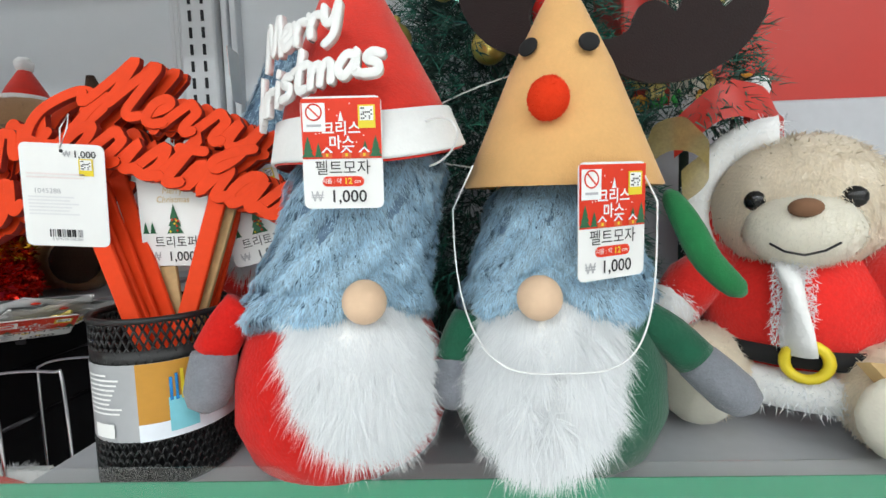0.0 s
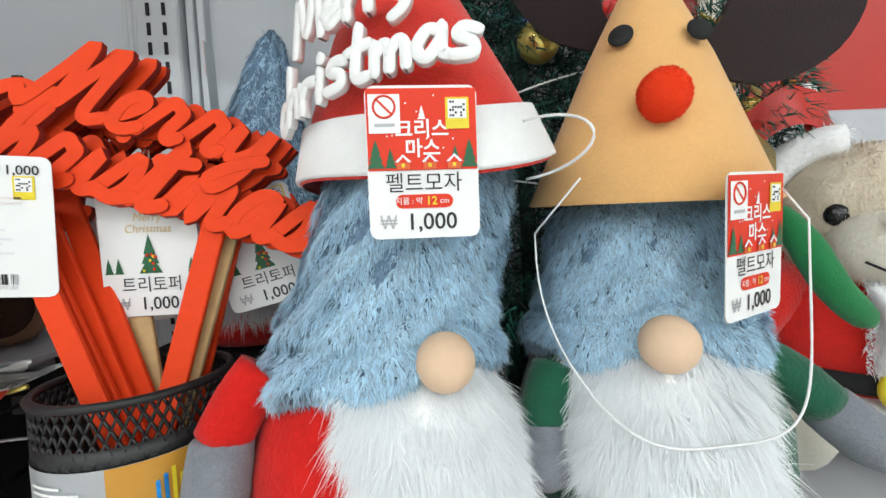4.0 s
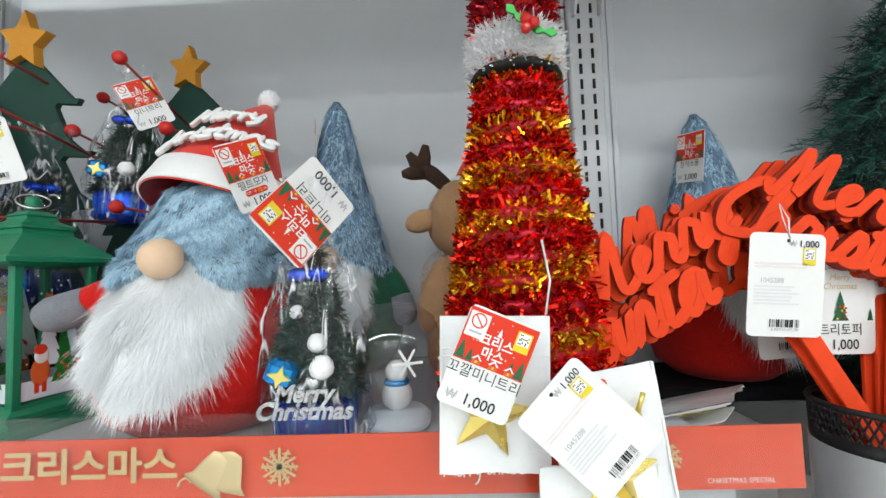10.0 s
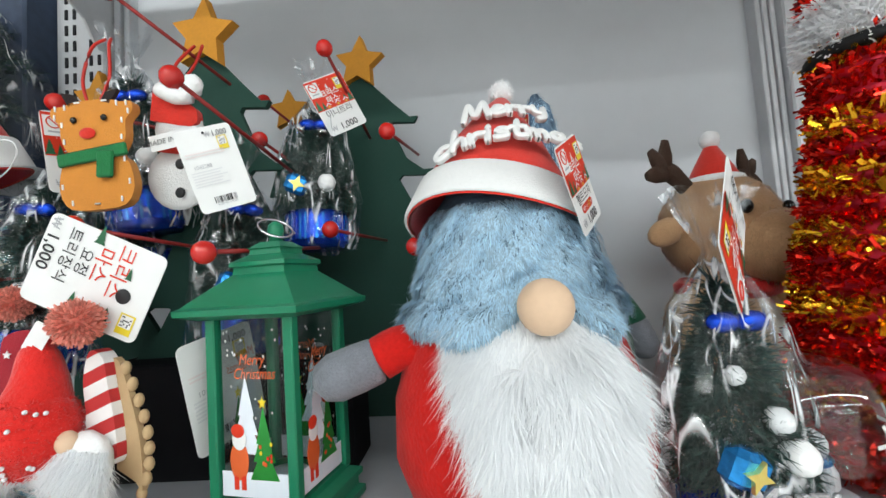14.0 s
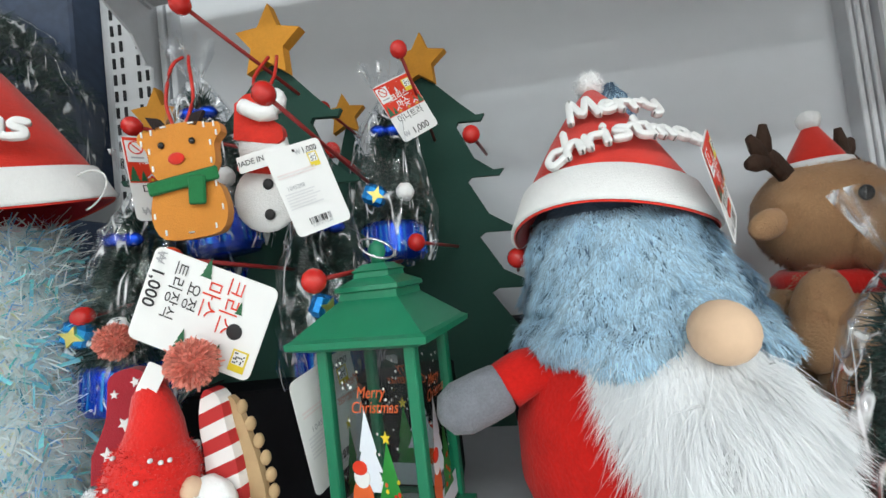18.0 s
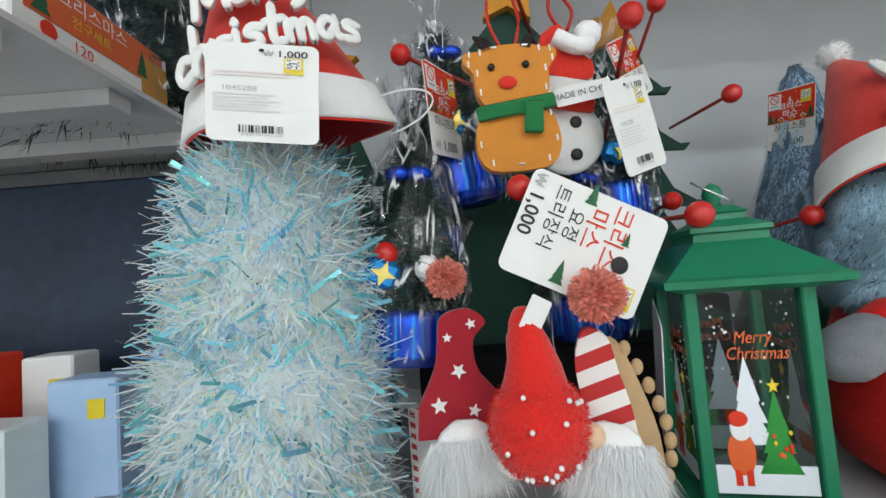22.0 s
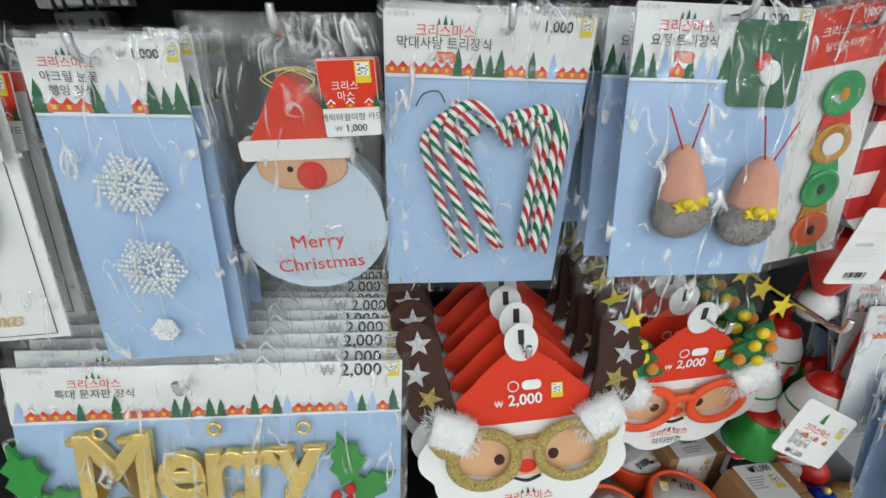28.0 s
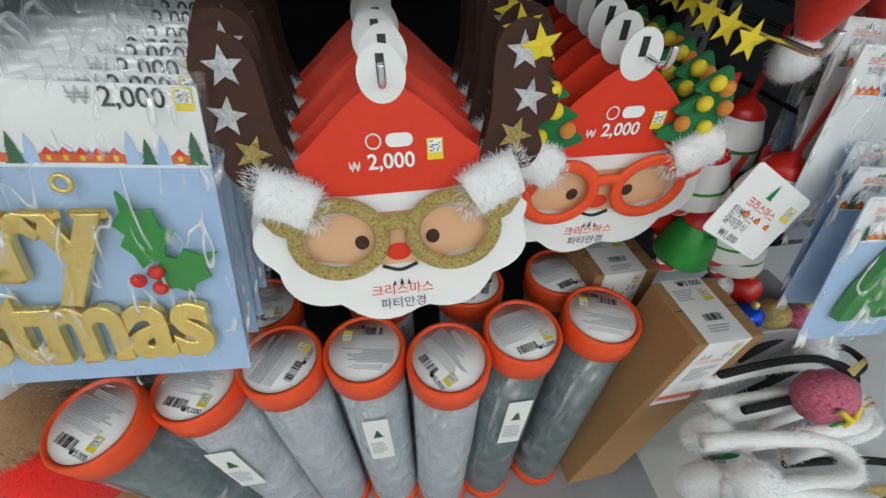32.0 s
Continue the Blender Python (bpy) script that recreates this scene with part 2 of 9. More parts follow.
M["tanfelt"] = mat("tan_felt", (0.78, 0.44, 0.17), 0.95, var=0.06, scale=60, bump=0.3, bscale=900, sheen=0.2)
M["brownfelt"] = mat("dark_brown_felt", (0.018, 0.009, 0.009), 0.95, var=0.2, scale=60, bump=0.3, bscale=900, sheen=0.1)
M["brownfoam"] = mat("brown_felt", (0.06, 0.025, 0.018), 0.9, var=0.15, scale=60, bump=0.3, bscale=900)
M["orangefelt"] = mat("orange_felt", (0.66, 0.25, 0.035), 0.95, var=0.08, scale=60, bump=0.3, bscale=900, sheen=0.2)
M["greenfelt"] = mat("green_felt", (0.012, 0.17, 0.05), 0.95, var=0.12, scale=60, bump=0.3, bscale=900, sheen=0.15)
M["treefelt"] = mat("dark_green_felt", (0.018, 0.062, 0.046), 0.9, var=0.08, scale=50, bump=0.2, bscale=900)
M["yellowfelt"] = mat("amber_felt", (0.62, 0.27, 0.03), 0.9, var=0.1, scale=60, bump=0.25, bscale=900)
M["foam"] = mat("white_foam", (0.86, 0.86, 0.85), 0.7, var=0.03, scale=60, bump=0.12, bscale=500)
M["redknit"] = mat("red_knit", (0.6, 0.014, 0.01), 0.95, var=0.16, scale=70, bump=0.5, bscale=420, sheen=0.08, spec=0.2)
M["greenknit"] = mat("green_knit", (0.006, 0.09, 0.045), 0.9, var=0.14, scale=70, bump=0.4, bscale=420, sheen=0.2)
M["greyknit"] = mat("grey_mitten_cloth", (0.2, 0.21, 0.24), 0.95, var=0.2, scale=90, bump=0.45, bscale=700, sheen=0.2)
M["bluefur"] = mat("blue_grey_fur", (0.51, 0.71, 0.85), 0.9, var=0.1, scale=60, island=0.3, sheen=0.15, thin=0.25, spec=0.2)
# Far darker than the hairs: shade between tufts put into the base colour.
M["bluefurskin"] = mat("blue_grey_fur_gap_shade", (0.14, 0.22, 0.32), 0.95, var=0.3, scale=30, bump=0.6, bscale=300)
M["whitefur"] = mat("white_fur", (0.94, 0.955, 0.97), 0.85, var=0.02, scale=30, island=0.08, sheen=0.2, thin=0.28, spec=0.2)
M["whitefurskin"] = mat("white_fur_base", (0.9, 0.9, 0.895), 1.0, var=0.05, scale=30, bump=0.5, bscale=300)
M["nose"] = mat("flesh_nose_cloth", (0.74, 0.52, 0.35), 0.75, var=0.04, scale=50, bump=0.08, bscale=800, sheen=0.1)
M["cream"] = mat("cream_plush", (0.92, 0.81, 0.65), 0.95, var=0.04, scale=60, bump=0.6, bscale=500, sheen=0.3, island=0.06, thin=0.15, spec=0.2)
M["creamlight"] = mat("pale_cream_plush", (0.95, 0.91, 0.8), 0.95, var=0.04, scale=60, bump=0.5, bscale=500, sheen=0.3, island=0.05, thin=0.3, spec=0.2)
M["brownplush"] = mat("brown_plush", (0.6, 0.36, 0.19), 0.95, var=0.08, scale=60, bump=0.6, bscale=500, sheen=0.3, island=0.08, thin=0.15, spec=0.2)
M["nosebrown"] = mat("brown_velvet_nose", (0.22, 0.11, 0.06), 0.9, var=0.1)
M["darkplush"] = mat("dark_brown_plush", (0.05, 0.025, 0.015), 0.95, var=0.15, scale=60, bump=0.6, bscale=500)
M["redplush"] = mat("red_plush", (0.75, 0.018, 0.012), 0.95, var=0.12, scale=60, bump=0.5, bscale=500, sheen=0.3, island=0.12)
M["blackgloss"] = mat("black_gloss", (0.01, 0.01, 0.01), 0.15, var=0.05)
M["blackcloth"] = mat("black_cloth", (0.014, 0.014, 0.015), 0.9, var=0.2)
M["pegred"] = mat("dark_red_painted_wire", (0.3, 0.022, 0.02), 0.45, var=0.1, scale=30)
M["redpaint"] = mat("red_painted_wood", (0.8, 0.06, 0.012), 0.6, var=0.07, scale=30, bump=0.05, bscale=200, spec=0.2)
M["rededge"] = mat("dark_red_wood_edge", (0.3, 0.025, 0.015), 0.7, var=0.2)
M["wood"] = mat("pale_wood", (0.55, 0.37, 0.17), 0.6, var=0.15, scale=25, bump=0.1)
M["kraft"] = mat("kraft_card", (0.5, 0.34, 0.18), 0.8, var=0.08, scale=30, bump=0.08, bscale=400)
M["box"] = mat("brown_cardboard", (0.37, 0.2, 0.085), 0.75, var=0.08, scale=20, bump=0.08, bscale=300)
M["black"] = mat("black_coated_wire", (0.012, 0.012, 0.013), 0.4, var=0.15, scale=30)
M["silverlabel"] = mat("silver_label", (0.42, 0.43, 0.45), 0.35, 0.2, var=0.08, scale=15)
M["grassfelt"] = mat("grass_green_felt", (0.03, 0.32, 0.1), 0.9, var=0.1, scale=60)
M["ochre"] = mat("ochre_print", (0.56, 0.27, 0.035), 0.4, var=0.06)
M["aqua"] = mat("aqua_print", (0.22, 0.62, 0.72), 0.4, var=0.06)
M["gold"] = mat("gold_foil", (1.0, 0.76, 0.22), 0.28, 0.85, var=0.08, scale=25, bump=0.15, bscale=60)
M["silver"] = mat("silver_glitter", (0.7, 0.71, 0.74), 0.3, 0.9, var=0.3, scale=500, bump=0.8, bscale=900)
M["goldglitter"] = mat("gold_glitter", (0.68, 0.46, 0.09), 0.3, 0.65, var=0.5, scale=500, bump=1.0, bscale=1300, second=(1.0, 0.82, 0.34))
M["tinselred"] = mat("red_tinsel", (0.85, 0.03, 0.015), 0.16, 0.85, var=0.3, scale=40, island=0.6)
M["tinselgold"] = mat("gold_tinsel", (1.0, 0.42, 0.02), 0.16, 0.85, var=0.3, scale=40, island=0.45)
M["tinselwhite"] = mat("white_tinsel", (0.93, 0.93, 0.94), 0.4, 0.0, var=0.04, island=0.08, thin=0.4)
M["tinseldark"] = mat("maroon_tinsel", (0.33, 0.01, 0.025), 0.3, 0.6, var=0.3, scale=40, island=0.5)
M["pine"] = mat("green_pine_needles", (0.02, 0.12, 0.085), 0.5, var=0.3, scale=30, island=0.5)
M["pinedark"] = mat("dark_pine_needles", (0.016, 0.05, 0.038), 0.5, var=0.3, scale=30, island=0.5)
M["trunk"] = mat("green_wire_stem", (0.02, 0.04, 0.03), 0.7, var=0.2)
M["redgloss"] = mat("red_gloss_ball", (0.6, 0.02, 0.015), 0.15, var=0.1, coat=0.4)
M["bluefoil"] = mat("blue_foil", (0.01, 0.07, 0.62), 0.25, 0.7, var=0.3, scale=60, bump=0.5, bscale=80)
M["skyfoil"] = mat("sky_blue_foil", (0.03, 0.3, 0.75), 0.22, 0.7, var=0.3, scale=60, bump=0.8, bscale=120)
M["greenplastic"] = mat("green_plastic", (0.012, 0.2, 0.1), 0.32, var=0.06, scale=20)
M["led"] = mat("tiny_lamp", (0.7, 0.9, 0.85), 0.2, var=0.02, emit=(0.4, 0.9, 0.8), estr=0.7)
M["ledblue"] = mat("tiny_blue_lamp", (0.3, 0.3, 0.9), 0.2, var=0.02, emit=(0.25, 0.3, 1), estr=4)
M["redbox"] = mat("red_gift_box", (0.5, 0.028, 0.018), 0.4, var=0.04, scale=10)
M["ribbon"] = mat("ivory_satin", (0.76, 0.7, 0.62), 0.4, var=0.08, scale=30, sheen=0.3)
M["redribbon"] = mat("red_satin", (0.55, 0.03, 0.02), 0.35, var=0.12, scale=30)
M["khaki"] = mat("gold_organza", (0.55, 0.42, 0.14), 0.4, var=0.25, scale=60, thin=0.5, alpha=0.55)
M["elastic"] = mat("white_elastic", (0.85, 0.85, 0.85), 0.6, var=0.03)
M["orangecap"] = mat("orange_red_plastic_cap", (0.86, 0.09, 0.022), 0.35, var=0.05, scale=20, spec=0.35)
M["wrapgrey"] = mat("grey_fleece_roll", (0.58, 0.62, 0.67), 0.95, var=0.35, scale=26, bump=1.0, bscale=140, second=(0.86, 0.89, 0.93))
M["wrapgreen"] = mat("dark_green_roll", (0.1, 0.15, 0.15), 0.9, var=0.5, scale=30, bump=0.8, bscale=120, second=(0.26, 0.32, 0.33))
M["icy"] = mat("clear_acrylic_beads", (0.95, 0.97, 1.0), 0.08, var=0.02, spec=0.8, trans=0.15, ior=1.3)
M["nosered"] = mat("orange_red_felt_ball", (0.82, 0.05, 0.012), 0.95, var=0.08, scale=60, bump=0.5, bscale=900, spec=0.2)
# Steel with the shade below the shelf put into its colour.
M["shadedsteel"] = mat("shaded_grey_steel", (0.09, 0.09, 0.095), 0.5, var=0.12, scale=20)
M["deckgrey"] = mat("grey_base_deck", (0.3, 0.3, 0.31), 0.45, var=0.1, scale=14, bump=0.04)
M["greyfur"] = mat("grey_fluff", (0.3, 0.28, 0.27), 0.95, var=0.2, scale=40, bump=0.7, bscale=250, island=0.25)
M["peach"] = mat("peach_cloth", (0.74, 0.38, 0.28), 0.85, var=0.08, scale=40, bump=0.2, bscale=500)
M["pinksequin"] = mat("pink_glitter", (0.85, 0.1, 0.22), 0.3, 0.35, var=0.6, scale=260, bump=1.0, bscale=600, second=(0.9, 0.25, 0.38))
M["purplegrey"] = mat("pale_lilac_pack", (0.42, 0.48, 0.62), 0.5, var=0.1, scale=10)
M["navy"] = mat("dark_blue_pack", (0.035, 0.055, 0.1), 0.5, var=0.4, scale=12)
M["salmon"] = mat("salmon_fluff", (0.95, 0.38, 0.3), 0.9, var=0.15, scale=150, island=0.25, thin=0.35, spec=0.2)
M["holly"] = mat("green_foil_leaf", (0.03, 0.3, 0.05), 0.3, 0.3, var=0.15, scale=30)
M["goldplastic"] = mat("gold_plastic", (0.88, 0.66, 0.22), 0.26, 0.85, var=0.12, scale=30, bump=0.1, bscale=90)
M["canegreen"] = striped("twisted_candy_stripe", (0.85, 0.85, 0.83), (0.5, 0.02, 0.03), 36, 0.3, (2.0, 0.6, 1.0), c=(0.01, 0.17, 0.08))
M["redwhite"] = striped("red_white_stripe", (0.5, 0.03, 0.03), (0.82, 0.8, 0.78), 55, 0.8, (-0.5, 0, 1))
M["stocking"] = striped("bold_red_white_stripe", (0.55, 0.025, 0.025), (0.84, 0.83, 0.82), 22, 0.85, (-0.35, 0.2, 1))
M["signstripe"] = striped("edge_red_white_stripe", (0.6, 0.04, 0.04), (0.84, 0.83, 0.82), 160, 0.6, (0.6, 0, 1))
M["hillblue"] = mat("blue_hill_print", (0.4, 0.55, 0.74), 0.45, var=0.05)
M["mint"] = mat("pale_mint_pouch", (0.7, 0.78, 0.8), 0.4, var=0.06, scale=20)


def irid(name):
    """Pale film that shimmers from aqua over violet to pink, strip by strip."""
    m = mat(name, (0.8, 0.88, 0.9), 0.25, 0.0, var=0.05, spec=0.6, thin=0.5)
    nt = m.node_tree
    N, L = nt.nodes.new, nt.links.new
    g = N("ShaderNodeNewGeometry")
    r = N("ShaderNodeValToRGB")
    e = r.color_ramp.elements
    e[0].color = (0.92, 0.98, 0.98, 1)
    e[1].color = (0.96, 0.97, 0.94, 1)
    for p, c in ((0.2, (0.97, 0.98, 0.98)), (0.42, (0.85, 0.96, 0.98)), (0.55, (0.96, 0.96, 0.94)), 
                 (0.8, (0.8, 0.93, 0.98)), (0.84, (0.35, 0.66, 1.0)), (0.88, (0.3, 0.62, 0.98)), (0.91, (0.2, 0.85, 0.75)), (0.93, (0.95, 0.72, 0.8)), (0.96, (0.9, 0.92, 0.6))):
        x = e.new(p)
        x.color = (*c, 1)
    L(g.outputs["Random Per Island"], r.inputs[0])
    L(r.outputs[0], nt.nodes["Principled BSDF"].inputs["Base Color"])
    L(r.outputs[0], nt.nodes["Translucent BSDF"].inputs["Color"])
    return m


M["irid"] = irid("iridescent_film")
M["iridwide"] = mat("wide_iridescent_film", (0.3, 0.6, 1.0), 0.14, 0.25, var=0.2, scale=60, second=(0.35, 1.0, 0.88), island=0.4, thin=0.4)


# ---- building blocks ----
def xf(x=0, y=0, z=0, rx=0, ry=0, rz=0, s=1.0):
    return pose(x, y, z, rx, ry, rz) @ Matrix.Scale(s, 4)


class Geo:
    """Collects faces for one mesh; every face carries a material's key."""

    def __init__(self):
        self.v, self.f, self.k, self.s, self.keys, self.nap = [], [], [], [], [], []

    def key(self, k):
        if k not in self.keys:
            self.keys.append(k)
        return self.keys.index(k)

    def add(self, verts, faces, k, m=None, smooth=True):
        o = len(self.v)
        if m is None:
            self.v.extend(tuple(p) for p in verts)
        else:
            a = np.array([tuple(p) for p in verts], float)
            mm = np.array(m)
            self.v.extend(map(tuple, a @ mm[:3, :3].T + mm[:3, 3]))
        i = self.key(k)
        self.f.extend([tuple(o + q for q in f) for f in faces])
        self.k.extend([i] * len(faces))
        self.s.extend([smooth] * len(faces))
        return self

    def box(self, sx, sy, sz, k, m=None, bev=0.0):
        """A box centred on its origin, its edges chamfered by bev."""
        x, y, z = sx / 2, sy / 2, sz / 2
        if not bev:
            v = [(a, b, c) for c in (-z, z) for a, b in ((-x, -y), (x, -y), (x, y), (-x, y))]
            f = [(3, 2, 1, 0), (4, 5, 6, 7), (0, 1, 5, 4), (1, 2, 6, 5), (2, 3, 7, 6), (3, 0, 4, 7)]
            return self.add(v, f, k, m, False)
        b = min(bev, x * .9, y * .9, z * .9)
        v, f = [], []
        ring = lambda x, y, z, b: [(x - b, -y, z), (x, -y + b, z), (x, y - b, z), (x - b, y, z), (-x + b, y, z), (-x, y - b, z), (-x, -y + b, z), (-x + b, -y, z)]
        for zz, i in ((-z, b), (-z + b, 0), (z - b, 0), (z, b)):
            v += ring(x - i, y - i, zz, b)
        for r in range(3):
            for i in range(8):
                j = (i + 1) % 8
                f.append((r * 8 + i, r * 8 + j, r * 8 + 8 + j, r * 8 + 8 + i))
        f += [tuple(range(7, -1, -1)), tuple(range(24, 32))]
        return self.add(v, f, k, m, False)

    def lathe(self, prof, k, m=None, n=24, smooth=True, wob=0.0, seed=0, cap=True):
        """prof: (radius, height) from the bottom to the top."""
        v, f = [], []
        r0 = random.Random(seed)
        ph = [r0.uniform(0, 6.28) for _ in range(4)]
        for r, z in prof:
            for i in range(n):
                a = 2 * math.pi * i / n
                q = r * (1 + wob * (math.sin(3 * a + ph[0] + z * 30) + .6 * math.sin(5 * a + ph[1] - z * 40)))
                v.append((q * math.cos(a), q * math.sin(a), z))
        for j in range(len(prof) - 1):
            for i in range(n):
                p = (i + 1) % n
                f.append((j * n + i, j * n + p, j * n + n + p, j * n + n + i))
        if cap:
            f.append(tuple(range(n - 1, -1, -1)))
            f.append(tuple(range((len(prof) - 1) * n, len(prof) * n)))
        return self.add(v, f, k, m, smooth)

    def ball(self, rx, ry, rz, k, m=None, n=16, lump=0.0, seed=0):
        v, f = [], []
        h = max(6, n // 2)
        r0 = random.Random(seed)
        off = Vector((r0.uniform(0, 50), r0.uniform(0, 50), r0.uniform(0, 50)))
        for j in range(h + 1):
            t = math.pi * j / h
            for i in range(n):
                a = 2 * math.pi * i / n
                d = Vector((math.sin(t) * math.cos(a), math.sin(t) * math.sin(a), -math.cos(t)))
                q = 1 + (lump * noise.noise(d * 2.5 + off) if lump else 0)
                v.append((d.x * rx * q, d.y * ry * q, d.z * rz * q))
        for j in range(h):
            for i in range(n):
                p = (i + 1) % n
                f.append((j * n + i, j * n + p, j * n + n + p, j * n + n + i))
        return self.add(v, f, k, m)

    def tube(self, pts, r, k, m=None, n=8, closed=False, flat=1.0):
        """A round bar along points; r: a number or one for each point."""
        P = [Vector(p) for p in pts]
        v, f = [], []
        c = len(P)
        flatway = c > 2 and max(p.y for p in P) - min(p.y for p in P) < .12 * max(max(p.x for p in P) - min(p.x for p in P), max(p.z for p in P) - min(p.z for p in P))
        up = Vector((0.01, 1, 0.01)) if flatway else Vector((0.13, 0.2, 1))
        for i, p in enumerate(P):
            a, b = P[max(0, i - 1)], P[min(c - 1, i + 1)]
            if closed:
                a, b = P[i - 1], P[(i + 1) % c]
            t = (b - a).normalized()
            u = t.cross(up)
            if u.length < 0.05:
                u = t.cross(Vector((1, 0.1, 0)))
            u.normalize()
            w = t.cross(u)
            q = r[i] if isinstance(r, (list, tuple)) else r
            for j in range(n):
                g = 2 * math.pi * j / n
                v.append(p + u * q * math.cos(g) + w * q * flat * math.sin(g))
        for i in range(c if closed else c - 1):
            for j in range(n):
                h, d = (j + 1) % n, ((i + 1) % c)
                f.append((i * n + j, i * n + h, d * n + h, d * n + j))
        if not closed:
            f += [tuple(range(n - 1, -1, -1)), tuple(range((c - 1) * n, c * n))]
        return self.add(v, f, k, m)

    def plate(self, out, d, k, m=None, edge=None, bev=0.0, smooth=False):
        """An outline in x and z, d thick; its front faces -y and lies at y = 0."""
        n = len(out)
        a = sum(out[i][0] * out[(i + 1) % n][1] - out[(i + 1) % n][0] * out[i][1] for i in range(n))
        if a < 0:
            out = out[::-1]
        v = [(x, 0, z) for x, z in out] + [(x, d, z) for x, z in out]
        self.add(v[:n], [tuple(range(n))], k, m, smooth)
        self.add(v[n:], [tuple(range(n - 1, -1, -1))], k, m, smooth)
        self.add(v, [(i, n + i, n + (i + 1) % n, (i + 1) % n) for i in range(n)], edge or k, m, smooth)
        return self

    def card(self, w, h, d, k, m=None, r=0.003, edge=None, curl=0.0):
        """A sheet centred on its origin with round corners; curl bends it about z."""
        out = []
        for cx, cz, a0 in ((w / 2 - r, h / 2 - r, 0), (-w / 2 + r, h / 2 - r, 90), (-w / 2 + r, -h / 2 + r, 180), (w / 2 - r, -h / 2 + r, 270)):
            for q in range(4):
                a = radians(a0 + 30 * q)
                out.append((cx + r * math.cos(a), cz + r * math.sin(a)))
        return self.plate(out, d, k, m, edge)

    def quad(self, w, h, k, m=None, nx=1, nz=1, bulge=None):
        """A sheet in x and z centred on its origin; bulge(u, v) gives its depth."""
        v, f = [], []
        for j in range(nz + 1):
            for i in range(nx + 1):
                u, q = i / nx, j / nz
                v.append(((u - .5) * w, bulge(u, q) if bulge else 0, (q - .5) * h))
        for j in range(nz):
            for i in range(nx):
                a = j * (nx + 1) + i
                f.append((a, a + 1, a + nx + 2, a + nx + 1))
        return self.add(v, f, k, m)

    def text(self, body, size, k, m=None, depth=0.0, bold=0.0, shear=0.0, bevel=0.0, width=None, space=1.0, line=1.0, bend=None, res=3):
        """Words that face -y, centred on their origin; width squeezes or stretches them to fit; bend: radius of a drum they lie on."""
        v, f = letters(body, size, depth, bold, shear, bevel, space, line, res)
        if width and v:
            w = max(p[0] for p in v) - min(p[0] for p in v)
            v = [(p[0] * width / w, p[1], p[2]) for p in v]
        if bend:
            v = [((bend - p[1]) * math.sin(p[0] / bend), bend - (bend - p[1]) * math.cos(p[0] / bend), p[2]) for p in v]
        return self.add(v, f, k, m, False)

    def blades(self, roots, dirs, length, width, k, m=None, seg=3, droop=0.0, jit=0.25, seed=0, flat=None, nrm=None, comb=.4):
        """Many thin tapering strips: hairs, needles, tinsel. roots, dirs: arrays of n x 3; nrm: the nap's own normals, for soft pile."""
        R = np.asarray(roots, float)
        D = np.asarray(dirs, float)
        g = np.random.RandomState(seed)
        n = len(R)
        D = D + g.normal(0, jit, D.shape)
        D /= np.linalg.norm(D, axis=1)[:, None] + 1e-9
        if nrm is not None:
            nz = np.asarray(nrm, float)
            nz = nz / (np.linalg.norm(nz, axis=1)[:, None] + 1e-9)
            up = (D * nz).sum(1)[:, None]
            lay = np.array([[0, 0, -1.]]) + g.normal(0, comb, (n, 3))
            lay = lay - nz * (lay * nz).sum(1)[:, None]
            D = D - nz * np.maximum(0, up - .3) + lay * np.maximum(0, up - .3) + nz * np.maximum(0, .14 - up)
            D /= np.linalg.norm(D, axis=1)[:, None] + 1e-9
        ln = (length * g.uniform(.6, 1.15, n))[:, None]
        side = np.cross(D, g.normal(0, 1, (n, 3)) if nrm is None else nrm + g.normal(0, .12, (n, 3)))
        side /= np.linalg.norm(side, axis=1)[:, None] + 1e-9
        wd = (width * g.uniform(.7, 1.3, n))[:, None]
        rings = []
        curl = g.normal(0, .25, (n, 3))
        for s in range(seg):
            t = s / seg
            c = R + D * ln * t + (np.array([0, 0, -1]) * droop + curl * .5) * ln * t * t
            w = wd * (1 - (0.0 if flat else t) * .8)
            rings += [c - side * w / 2, c + side * w / 2]
        c = R + D * ln + (np.array([0, 0, -1]) * droop + curl * .5) * ln
        if flat:
            rings += [c - side * wd / 2, c + side * wd / 2]
        else:
            rings.append(c)
        V = np.stack(rings, 1).reshape(-1, 3)
        per = len(rings)
        if nrm is not None:
            nn = np.asarray(nrm, float)
            nn = nn / (np.linalg.norm(nn, axis=1)[:, None] + 1e-9)
            self.nap.append((len(self.v), np.repeat(nn, per, axis=0)))
        F = []
        for i in range(n):
            o = i * per
            for s in range(seg - 1 + (1 if flat else 0)):
                F.append((o + 2 * s, o + 2 * s + 1, o + 2 * s + 3, o + 2 * s + 2))
            if not flat:
                F.append((o + 2 * seg - 2, o + 2 * seg - 1, o + 2 * seg))
        return self.add(V.tolist(), F, k, m, True)

    def mesh(self, name):
        me = bpy.data.meshes.new(name)
        me.from_pydata(self.v, [], self.f)
        for k in self.keys:
            me.materials.append(M[k])
        me.polygons.foreach_set("material_index", self.k)
        me.polygons.foreach_set("use_smooth", self.s)
        me.update()
        if self.nap:
            a = np.zeros((len(self.v), 3))
            for o, nn in self.nap:
                a[o:o + len(nn)] = nn
            me.normals_split_custom_set_from_vertices(a.tolist())
        return me


LETTERS = {}


